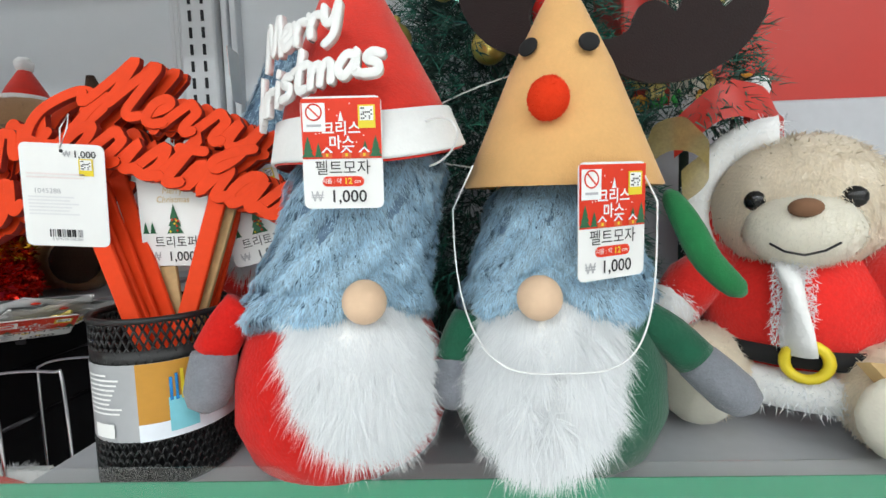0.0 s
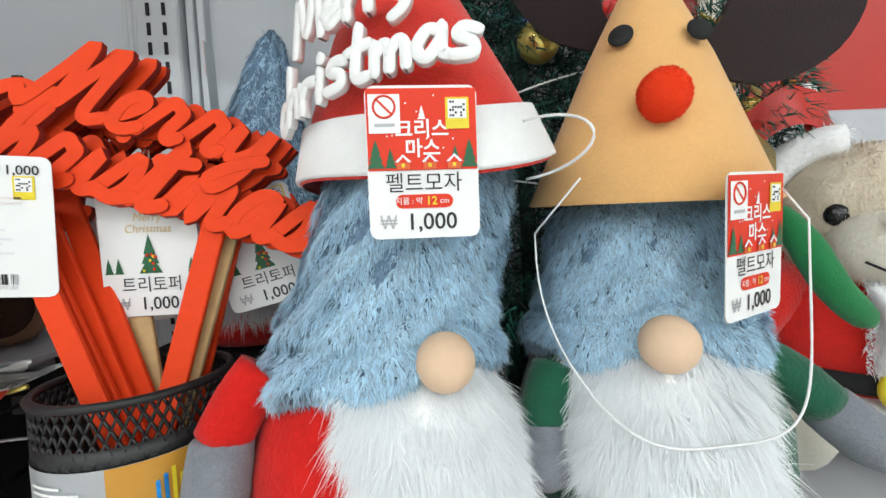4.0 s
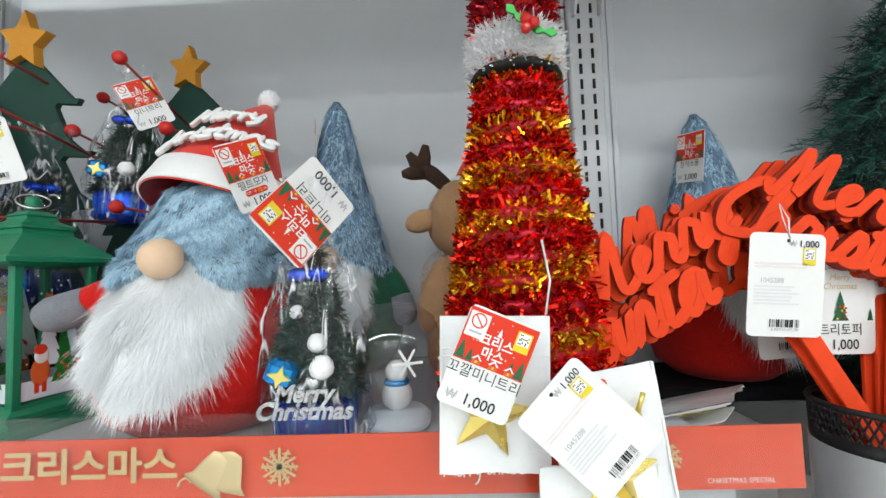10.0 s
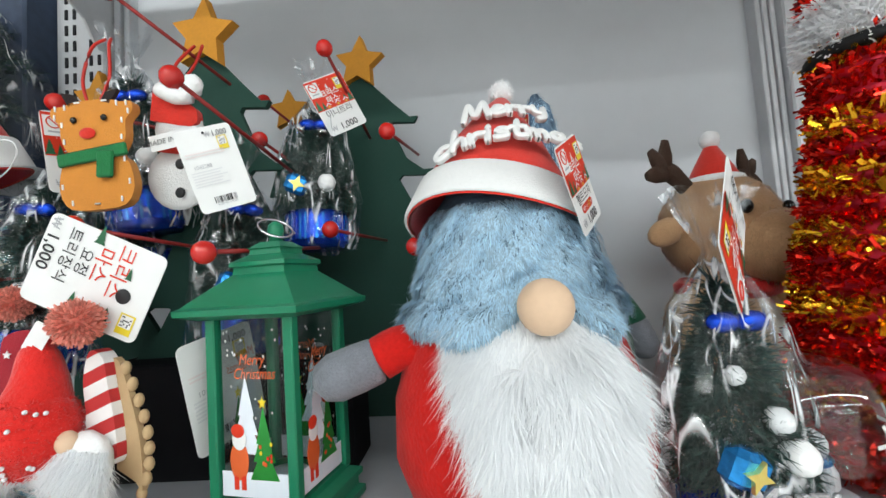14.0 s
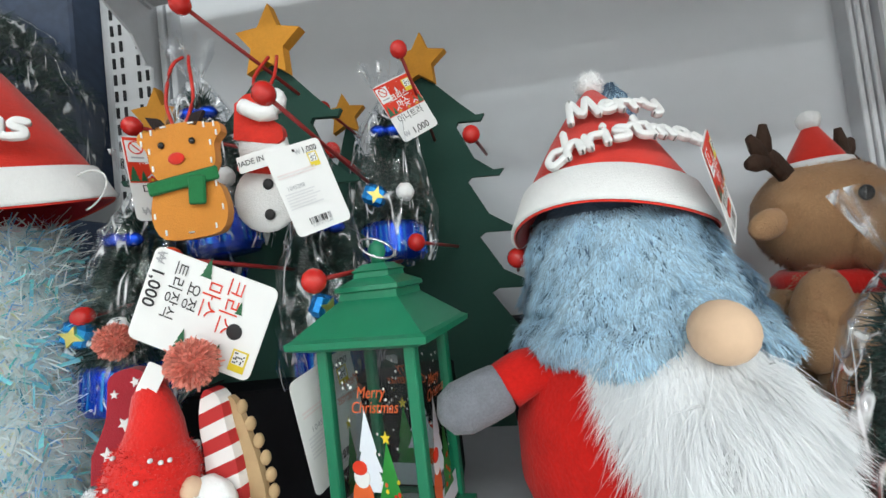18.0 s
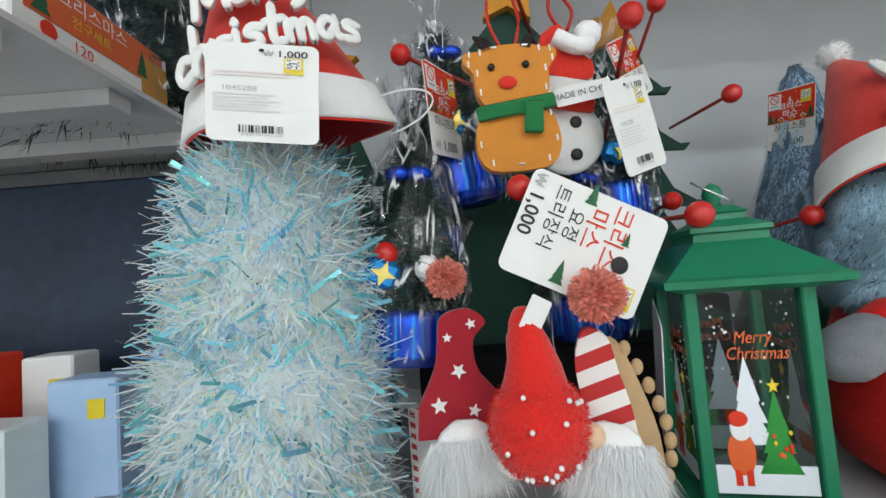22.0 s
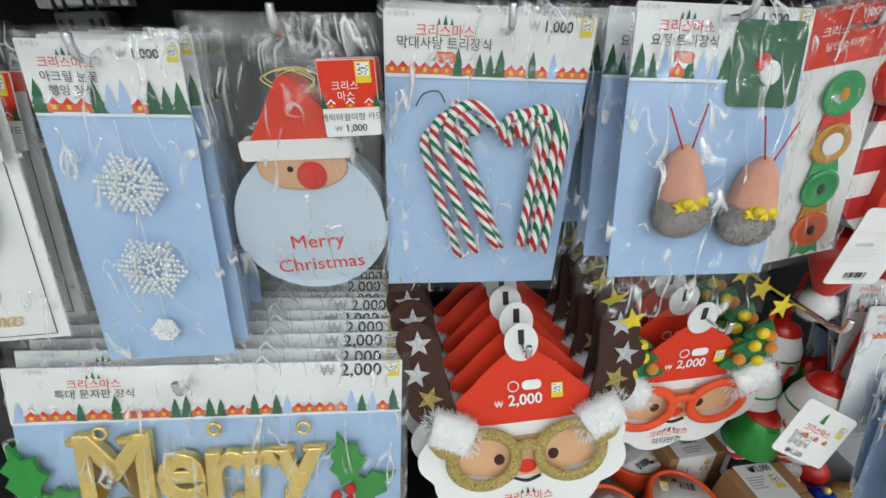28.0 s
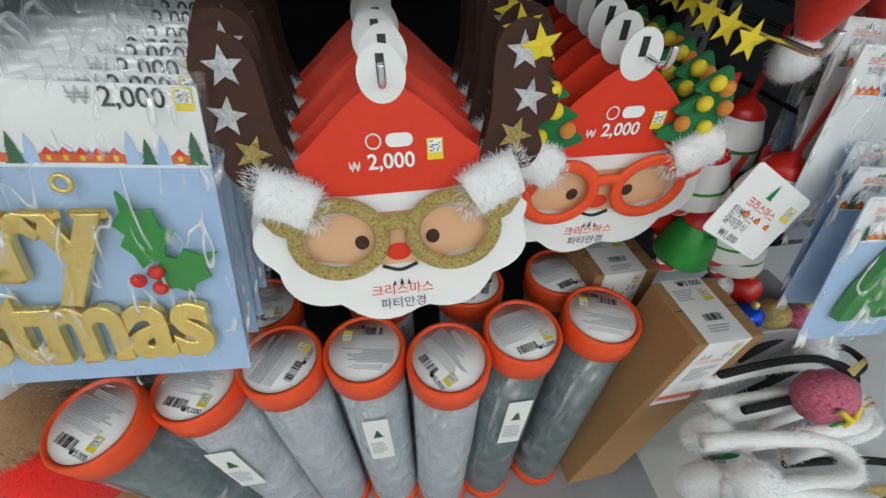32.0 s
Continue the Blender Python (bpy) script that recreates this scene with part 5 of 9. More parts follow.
# one sheaf leans to the tree, the other to the upright
RL, RU, LL, LU = (-.05, .192), (-.046, .229), (-.104, .21), (-.066, .248)
p1 = pick(xf(-.215, .262, PZ, -9, 14, 0), MC, .212, RL, RU, 5)
pick_tag(p1, "topper", xf(-.212, .309, 1.497, 3, 1, 2), 1.14, .92)
p4 = pick(xf(-.215, .27, PZ, -9.5, 15, -1), MC, .212, RL, RU, 6, True)
pick_tag(p4, "topper", xf(-.163, .318, 1.49, 5, -12, 4), 1.05)
p5 = pick(xf(-.219, .277, PZ, -10, 16, -1), MC, .208, RL, RU, 5)
pick_tag(p5, "back", xf(-.128, .332, 1.47, 6, -33, 8), 1.05)
pick(xf(-.212, .284, PZ, -10, 13, 0), MC, .214, RL, RU, 4)
pick(xf(-.213, .29, PZ, -10, 12, 1), MC, .216, RL, RU, 6)
p2 = pick(xf(-.186, .262, PZ, -9, -24, 2), MS, .21, LL, LU, -4)
pick_tag(p2, "back", xf(-.268, .282, 1.5085, 4, 4, 6), 1.04, 1.06)
pick(xf(-.184, .268, PZ, -10, -25.5, 2), MS, .212, LL, LU, -3)
pick(xf(-.186, .275, PZ, -10, -23, 3), MS, .216, LL, LU, -4)
pick(xf(-.183, .282, PZ, -10, -21, 3), ("White", "Santa"), .22, LL, LU, -5)
p3 = pick(xf(-.2, .288, PZ, -10, -10, 2), MS, .222, (-.08, .19), (-.05, .226), -8, True)
pick_tag(p3, "back", xf(-.232, .334, 1.487, 4, -4, 3), 1.1)


# ---- teddy bear in a red suit ----
def fur_ball(n, s):
    w = np.random.RandomState(s).normal(0, 1, (n, 3))
    return w / np.linalg.norm(w, axis=1)[:, None]


def bear():
    g = Geo()
    fz = lambda r, c, n, k, L=.006, s=0: g.blades(*(lambda q: (q * np.array(r) + np.array(c), q))((lambda w: w / np.linalg.norm(w, axis=1)[:, None])(np.random.RandomState(s).normal(0, 1, (n, 3)))), L, .0009, k, seg=2, jit=.4, droop=.2, seed=s, nrm=fur_ball(n, s))
    g.ball(.057, .052, .055, "cream", xf(0, 0, .166), 28, .05, 1)
    fz((.057, .052, .055), (0, 0, .166), 11000, "cream", .0062, 1)
    g.ball(.034, .024, .026, "creamlight", xf(0, -.044, .15), 22, .04)
    fz((.034, .024, .026), (0, -.044, .15), 2600, "creamlight", .003, 2)
    g.ball(.0095, .006, .0065, "nosebrown", xf(0, -.067, .166), 14)
    g.tube([(-.018, -.064, .142), (-.01, -.069, .137), (0, -.070, .135), (.01, -.069, .138), (.018, -.064, .143)], .0008, "ink", None, 5)
    for x in (-.026, .026):
        g.ball(.0075, .005, .0075, "blackgloss", xf(x, -.045, .172), 14)
    g.tube([(.052 * math.cos(a) - .016, -.008, .165 + .06 * math.sin(a)) for a in np.linspace(1.5, 4.6, 16)], .0125, "whitefurskin", None, 12)
    hp = np.array([(.052 * math.cos(a) - .016, -.008, .165 + .06 * math.sin(a)) for a in np.random.RandomState(4).uniform(1.5, 4.6, 2500)])
    dr = np.random.RandomState(6).normal(0, 1, (2500, 3))
    dr /= np.linalg.norm(dr, axis=1)[:, None]
    g.blades(hp + dr * .012, dr, .007, .0009, "whitefur", seg=2, jit=.4, nrm=dr)
    g.ball(.046, .046, .058, "redplush", xf(-.038, .028, .152), 22, .06)
    g.ball(.066, .058, .07, "redplush", xf(0, .01, .085), 28, .04)
    g.tube([(-.006, -.046, .128), (-.004, -.056, .11), (-.002, -.057, .08), (0, -.055, .065)], .012, "whitefurskin", None, 12, flat=.5)
    bp = np.array([(-.004 + .012 * u, -.055, .07 + .07 * w) for u, w in np.random.RandomState(8).uniform(-1, 1, (1500, 2)) * np.array([1, .5]) + np.array([0, .5])])
    g.blades(bp, np.tile([0, -1, -.3], (1500, 1)), .006, .0009, "whitefur", seg=2, jit=.5)
    g.lathe([(.066, .053), (.068, .054), (.0685, .066), (.066, .067)], "blackcloth", xf(0, .01, 0) @ Matrix.Diagonal((1, .92, 1, 1)), 36, cap=False)
    g.tube([(.012 * math.cos(a), 0, .0125 * math.sin(a)) for a in np.linspace(0, 6.28, 18)[:-1]], .0036, "yellow", xf(.004, -.056, .06, 0, 20, 0), 8, closed=True)
    g.lathe([(.06, .02), (.07, .024), (.072, .034), (.068, .046), (.06, .048)], "whitefurskin", xf(0, .01, 0) @ Matrix.Diagonal((1, .92, 1, 1)), 36)
    q, nn = scatter([(.07, .022), (.073, .034), (.068, .048)], 3000, 3)
    g.blades(q * np.array([1, .92, 1]) + np.array([0, .01, 0]), nn, .006, .0009, "whitefur", seg=2, jit=.5, droop=.3)
    for x, y, a in ((-.06, -.05, -18), (.055, -.045, 12)):
        g.ball(.036, .045, .038, "cream", xf(x, y + .015, .037, 0, 0, a), 24, .05)
        fz((.036, .045, .038), (x, y + .015, .037), 5000, "cream", .0042, 11)
        g.ball(.028, .012, .029, "creamlight", xf(x - .002, y - .024, .036, 0, 0, a), 20, .03)
    for sx, ex in ((-.062, -.085), (.062, .1)):
        g.tube([(sx * .7, -.005, .125), (sx * 1.1, -.02, .105), (ex, -.03, .078)], [.02, .022, .02], "redplush", None, 14)
        g.ball(.022, .02, .02, "whitefurskin", xf(ex, -.034, .07 if ex > 0 else .085), 16, .08)
        fz((.024, .022, .022), (ex, -.034, .07 if ex > 0 else .085), 900, "whitefur", .007, 15)
    return thing("teddy_bear", "cream teddy bear in a red santa suit with black belt", "teddy bear", xf(.266, .338, ZR, 0, 0, -34), geo=g)


bear()


# ---- tree, gift box and trims on the right shelf ----
def needle_tree(prof, n, k, seed, length=.012, width=.0009, tiers=9):
    """Branch tips as bundles of needles."""
    pos, nor = scatter(prof, n, seed)
    g = Geo()
    zt = np.array([p[1] for p in prof])
    top, bot = zt.max(), zt.min()
    ph = ((pos[:, 2] - bot) / (top - bot) * tiers) % 1
    cl = np.array([noise.noise(Vector(p) * 45 + Vector((seed, 0, 0))) for p in pos])
    pos[:, :2] *= (1.12 - .3 * ph + .28 * cl)[:, None]
    g.blades(pos, nor + np.array([0, 0, -.25]), length, width, k, seg=2, jit=.5, droop=.2, seed=seed)
    # Inner needles darker than the tips: shade within the crown put into their colour.
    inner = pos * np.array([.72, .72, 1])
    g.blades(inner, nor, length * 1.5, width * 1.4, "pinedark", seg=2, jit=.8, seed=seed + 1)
    return g


tr = thing("christmas_tree", "small green artificial tree with ornaments and fairy lights", "christmas tree", xf(.05, .455, ZR))
part("stem", Geo().tube([(0, 0, 0), (0, 0, .55)], .008, "trunk"), tr)
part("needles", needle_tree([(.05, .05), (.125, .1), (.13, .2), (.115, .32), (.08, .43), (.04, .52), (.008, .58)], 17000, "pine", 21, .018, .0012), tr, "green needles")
part("base", Geo().lathe([(.06, 0), (.062, .01), (.05, .02), (.02, .035)], "trunk"), tr)
for i, (x, y, z, k) in enumerate(((-.055, -.095, .36, "gold"), (.03, -.1, .33, "redgloss"), (-.085, -.06, .28, "silver"), (.015, -.11, .25, "redgloss"), (-.1, -.06, .33, "gold"),
                                  (.06, -.08, .3, "gold"), (-.05, -.07, .45, "redgloss"), (.02, -.06, .5, "gold"), (-.02, -.115, .30, "gold"))):
    b = part("bauble", Geo().ball(.0145, .0145, .0145, k, None, 18), tr, "", xf(x, y, z))
    part("cap", Geo().lathe([(.004, 0), (.0045, .001), (.0045, .006), (.001, .009)], "gold", xf(0, 0, .013), 10), b)
for i in range(14):
    a, z = i * 2.4, .15 + .028 * i
    r = .14 - z * .17
    part("fairy_lamp", Geo().lathe([(.002, 0), (.0028, .003), (.0022, .012), (.0005, .014)], "led" if i % 3 else "ledblue", None, 8), tr, "", xf(r * math.cos(a), -abs(r * math.sin(a)) - .02, z, 60, 0, a * 57))
part("light_string", Geo().tube([((.15 - .18 * z) * math.cos(z * 40), -(.02 + .14 - .17 * z) * abs(math.sin(z * 40)) - .01, z) for z in np.linspace(.12, .56, 120)], .0007, "elastic", None, 5), tr, "clear light cord")
sb = part("snowman_bauble", Geo().ball(.03, .022, .032, "foam", None, 20), tr, "white snowman ornament with a red hat", xf(-.005, -.1, .385))
part("cap", Geo().lathe([(.03, .012), (.026, .022), (.015, .034), (.003, .045)], "redfelt", None, 18), sb)
part("eye", Geo().ball(.003, .002, .003, "ink", xf(-.008, -.02, .006), 8), sb)
part("label_strap", Geo().card(.028, .1, .0005, "white", None, .003).box(.02, .0003, .05, "paleink", xf(0, -.0003, .01)), tr, "white folded price label", xf(-.1, -.09, .47, 5, 38, -15))

gb = thing("gift_box", "large red gift box with ivory ribbon and bow", "gift box", xf(.335, .488, 1.535))
part("box", Geo().box(.325, .09, .27, "redbox", xf(0, 0, .135), .002), gb)
part("ribbon", Geo().box(.329, .0945, .042, "ribbon", xf(0, 0, .205), .001), gb, "ivory satin ribbon")
part("ribbon_upright", Geo().box(.04, .0955, .272, "ribbon", xf(-.095, 0, .1355), .001), gb, "ivory satin ribbon")
bow = part("bow", Geo().ball(.013, .014, .013, "ribbon", xf(0, -.02, 0), 14), gb, "ivory satin bow", xf(-.095, -.048, .205))
for a, L in ((35, .075), (145, .075), (-60, .085), (-118, .09), (80, .05), (100, .05)):
    v, bw = [], Geo()
    for i in range(9):
        t = i / 8
        w = .018 * math.sin(math.pi * min(1, .25 + t * .75)) + .006
        for s in (-1, 1):
            v.append((L * t, -.012 - .022 * math.sin(math.pi * t) - .003 * s, s * w))
    bw.add(v, [(2 * i, 2 * i + 2, 2 * i + 3, 2 * i + 1) for i in range(8)], "ribbon", xf(0, 0, 0, 0, -a, 0))
    bw.add([(p[0], p[1] + .014 if 0 < i < 16 else p[1], p[2]) for i, p in enumerate(v)], [(2 * i, 2 * i + 2, 2 * i + 3, 2 * i + 1) for i in range(8)], "ribbon", xf(0, 0, 0, 0, -a, 0))
    part("loop", bw, bow)
thing("carton", "grey carton that carries a red gift box", "box", xf(.335, .488, ZR), geo=Geo().box(.33, .1, .273, "shelfgrey", xf(0, 0, .1365), .002))

fp = thing("sequin_bouquet", "sequin flower bouquet with gold organza and red ribbon", "decoration", xf(.212, .40, ZR - .01))
part("stem", Geo().tube([(0, 0, 0), (0, 0, .27)], .004, "trunk"), fp)
r = random.Random(11)
for i in range(34):
    x, z = r.uniform(-.045, .05), r.uniform(.262, .352)
    k = r.choice(("gold", "goldglitter", "silver", "yellowfelt", "holly", "goldglitter", "holly"))
    gg = Geo()
    for q in range(6):
        gg.ball(.0038, .0014, .0038, k, xf(.005 * math.cos(q * 1.047), 0, .005 * math.sin(q * 1.047), r.uniform(-30, 30)), 8)
    part("sequin_flower", gg, fp, "", xf(x, r.uniform(-.02, .01), z, r.uniform(-30, 30), r.uniform(0, 60), r.uniform(-40, 40)))
for x, z in ((-.035, .31), (.05, .28), (.03, .345)):
    part("pompom", Geo().ball(.011, .011, .011, "whitefurskin", None, 14, .15), fp, "silver tinsel pompom", xf(x, -.02, z))
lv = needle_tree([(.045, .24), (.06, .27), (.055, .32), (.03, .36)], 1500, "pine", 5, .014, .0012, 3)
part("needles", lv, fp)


def ribbon_loop(k, pts, w, m, seed):
    g = Geo()
    P = smooth_line(pts, 6)
    v = []
    for i, p in enumerate(P):
        q = .5 + .5 * math.sin(i * .9 + seed)
        v += [(p[0], p[1] - .004 * q, p[2] - w / 2), (p[0], p[1] + .004 * q, p[2] + w / 2)]
    g.add(v, [(2 * i, 2 * i + 2, 2 * i + 3, 2 * i + 1) for i in range(len(P) - 1)], k, m)
    return g


part("red_ribbon", ribbon_loop("redribbon", [(-.03, -.04, .235), (.0, -.055, .262), (.035, -.05, .258), (.06, -.04, .235)], .03, None, 0), fp, "red satin ribbon")
part("red_ribbon_end", ribbon_loop("redribbon", [(.02, -.05, .25), (.04, -.055, .22), (.045, -.05, .185), (.035, -.045, .16)], .028, None, 2), fp, "red satin ribbon")
part("organza", ribbon_loop("khaki", [(-.062, -.055, .2), (-.055, -.06, .23), (-.03, -.06, .236), (-.012, -.06, .215), (-.032, -.058, .195)], .026, None, 1), fp, "gold organza bow")
gl = Geo().tube(smooth_line([(.136, .275, 1.462), (.141, .262, 1.442), (.152, .257, 1.418), (.172, .256, 1.398)], 4), [.003, .0055, .0068, .0076, .008, .0084, .0084, .0084, .0082, .008, .0076, .0066, .003], "greenfelt", None, 12)
thing("felt_ornament", "long green felt elf hat tip hanging beside a bear", "felt ornament", xf(), geo=gl)
ws = thing("wooden_star", "pale wooden star frame lying before a teddy bear", "wooden star", xf(.315, .262, ZR + .032, -20, 14, 10))
so, si = star(.075, .45), star(.05, .45)
sg = Geo()
sg.add([(x, 0, z) for x, z in so] + [(x, 0, z) for x, z in si] + [(x, .008, z) for x, z in so] + [(x, .008, z) for x, z in si],
       [f for i in range(10) for f in ((i, (i + 1) % 10, 10 + (i + 1) % 10, 10 + i), (20 + i, 30 + i, 30 + (i + 1) % 10, 20 + (i + 1) % 10), (i, 20 + i, 20 + (i + 1) % 10, (i + 1) % 10), (10 + i, 10 + (i + 1) % 10, 30 + (i + 1) % 10, 30 + i))], "wood", smooth=False)
part("frame", sg, ws)
part("back", Geo().plate(star(.052, .45), .002, "redfelt", xf(0, .005, 0)), ws, "red felt backing")


# ---- left shelf ----
def tinsel(prof, n, keys, seed, length, width, jit=.5, droop=0.0, nap=False):
    """Tinsel strips round a turned shape; keys: a function of the height."""
    g = Geo()
    pos, nor = scatter(prof, n, seed)
    ks = np.array([keys(p) for p in pos])
    for k in sorted(set(ks)):
        s = ks == k
        g.blades(pos[s], nor[s], length, width, k, seg=2, jit=jit, droop=droop, seed=seed, flat=True, nrm=nor[s] + np.array([0, 0, .35]) if nap else None, comb=1.6)
    return g


tt = thing("tinsel_tree", "red and gold tinsel cone tree with white hat band", "tinsel tree", xf(-.441, .33, ZL))
tprof = [(float(np.interp(z, [.004, .02, .06, .11, .16, .21, .268], [.06, .063, .058, .051, .043, .034, .028])) + .0028 * math.cos(z / .0165 * 6.283), z) for z in np.linspace(.004, .268, 66)]
gold = lambda z: any(abs(z - c) < w for c, w in ((.262, .006), (.215, .009), (.18, .01), (.145, .009), (.105, .01), (.055, .009)))
part("core", Geo().lathe(tprof, "tinseldark", None, 24), tt)
part("red_tinsel", tinsel(tprof, 17000, lambda p: "tinselgold" if gold(p[2] + .004 * math.sin(math.atan2(p[1], p[0]) * 2)) and rnd.random() < .88 else "tinselred", 31, .0085, .0021, .7), tt, "red and gold tinsel strips")
part("hat_brim", Geo().lathe([(.025, .258), (.037, .259), (.0375, .262), (.036, .265), (.025, .268)], "blackcloth", None, 30), tt, "black brim")
part("hat_band_core", Geo().lathe([(.031, .264), (.034, .276), (.032, .294)], "whitefelt", None, 26), tt)
part("hat_band", tinsel([(.031, .264), (.034, .276), (.032, .296)], 3800, lambda p: "tinselwhite", 33, .009, .0011, .6), tt, "white tinsel band")
part("hat_core", Geo().lathe([(.03, .294), (.028, .335), (.023, .385), (.011, .445), (.002, .465)], "tinseldark", None, 22), tt)
part("hat_tinsel", tinsel([(.03, .294), (.028, .335), (.023, .385), (.011, .445), (.002, .465)], 3600, lambda p: "tinseldark" if rnd.random() < .5 else "tinselred", 34, .009, .0016, .6), tt, "dark red tinsel hat")
hl = part("holly", Geo().plate([(0, 0), (.006, .003), (.01, .001), (.016, .004), (.02, 0), (.016, -.003), (.01, -.001), (.005, -.003)], .002, "holly", xf(.002, 0, -.002, 0, 15, 0)).plate(
    [(0, 0), (.006, .003), (.01, .001), (.016, .004), (.02, 0), (.016, -.003), (.01, -.001), (.005, -.003)], .002, "holly", xf(-.002, 0, .002, 0, -130, 0)), tt, "green holly leaves", xf(.004, -.043, .284))
for q in range(3):
    part("berry", Geo().ball(.0042, .0042, .0042, "redgloss", None, 10), hl, "", xf(.004 * math.cos(q * 2.1), -.003, .004 * math.sin(q * 2.1)))
part("cord", Geo().tube([(.0, -.075, .125), (.003, -.08, .1), (-.002, -.088, .08)], .0008, "elastic", None, 5), tt)
hang_tag("tree", tt, inside(tt, xf(-.471, .198, 1.467, 0, 24, 4) @ Matrix.Scale(.73, 4)))


def pouch(m, group="star pouches", s=1.0):
    """White sachet with a gold star ornament on it."""
    p = thing("star_pouch", "white sachet with a gold plastic star ornament", "ornament pack", m @ Matrix.Scale(.82, 4), group)
    w, h = .066, .092
    part("sachet", Geo().quad(w, h, "paper", xf(0, 0, -h / 2), 10, 12, lambda u, v: -.004 * math.sin(math.pi * u) * math.sin(math.pi * v) - .0012 * math.sin(9 * u + 7 * v) - .0007 * math.sin(23 * u - 17 * v) - .0006 * math.sin(31 * v + 12 * u)), p)
    part("sachet_back", Geo().quad(w, h, "paper", xf(0, .001, -h / 2), 4, 4, lambda u, v: .003 * math.sin(math.pi * u) * math.sin(math.pi * v)), p)
    part("seal", Geo().box(w, .0012, .0012, "white", xf(0, -.001, -.019), .0003).box(w, .0012, .0012, "white", xf(0, -.001, -.0235), .0003), p, "pressed zip seal")
    for q in (-1, 1):
        part("side_seam", Geo().box(.0016, .001, h, "white", xf(q * (w / 2 - .0008), -.0006, -h / 2)), p)
    part("hole", Geo().ball(.003, .0006, .003, "redprint", xf(0, -.0014, -.007), 10), p, "red plastic clip")
    st = part("star", puffy_star(Geo(), .026, .007, "gold", xf(-.004, -.006, -.056, 0, 12, 0)), p, "gold plastic star")
    part("hanger", Geo().tube([(.004, -.008, -.036), (.011, -.008, -.028)], .0015, "gold", None, 6).tube(ring(.0035, -.008, 12), .001, "gold", xf(.0125, 0, -.0265), 5, closed=True).tube(
        [(.0145, -.008, -.024), (.02, -.008, -.014)], .0016, "gold", None, 6), st, "gold hanger")
    return p


pouch(xf(-.476, .212, 1.466, 0, 2, 3) @ Matrix.Scale(1.06, 4))
pouch(xf(-.428, .205, 1.392, 0, 1, 2) @ Matrix.Scale(1.1, 4))
tb = pouch(xf(-.425, .208, 1.437, 0, -8, 6) @ Matrix.Scale(1.06, 4))
hang_tag("back", tb, inside(tb, xf(-.456, .19, 1.434, 0, -46, 4) @ Matrix.Scale(.83, 4)))
pouch(xf(-1.102, .223, 1.4435, -2, 4, 0) @ Matrix.Scale(1.08, 4))
pouch(xf(-1.061, .2155, 1.4165, -3, 3, 0) @ Matrix.Scale(1.1, 4))
pouch(xf(-1.12, .2265, 1.434, -3, 2, 0) @ Matrix.Scale(1.08, 4))
side = pouch(xf(-.305, .29, 1.4, 68, 3, 50) @ Matrix.Scale(1.2, 4))
hang_tag("tree", side, xf(0, -.012, -.01, 0, 0, 0))
pouch(xf(-.302, .31, 1.392, 72, 5, 60) @ Matrix.Scale(1.2, 4))

# snow globe
sg = thing("snow_globe", "clear snow globe ornament with a tiny snowman inside", "snow globe", xf(-.54, .29, ZL))
part("dome", Geo().lathe([(.022, .004), (.03, .018), (.034, .04), (.0335, .06), (.028, .076), (.016, .085), (.002, .087)], "dome", None, 32, cap=False), sg, "clear plastic dome")
part("base", Geo().lathe([(.02, 0), (.023, .002), (.024, .008), (.02, .012)], "snowprint", None, 28), sg)
sn = part("snowman", Geo().ball(.011, .011, .011, "foam", xf(0, 0, .022), 14).ball(.008, .008, .008, "foam", xf(0, 0, .038), 14), sg, "white snowman with a blue scarf")
part("scarf", Geo().tube(ring(.0075, 0, 12), .002, "skyfoil", xf(0, 0, .031, 90, 0, 0), 6, closed=True), sn)
for a in (-60, 20, 75):
    fl = Geo()
    for q in range(3):
        fl.box(.02, .0004, .0016, "whiteink", xf(0, 0, 0, 0, q * 60, 0))
    part("snowflake", fl, sg, "white printed snowflake", pose(0, 0, .05, 0, 0, a) @ xf(0, -.0345, 0))


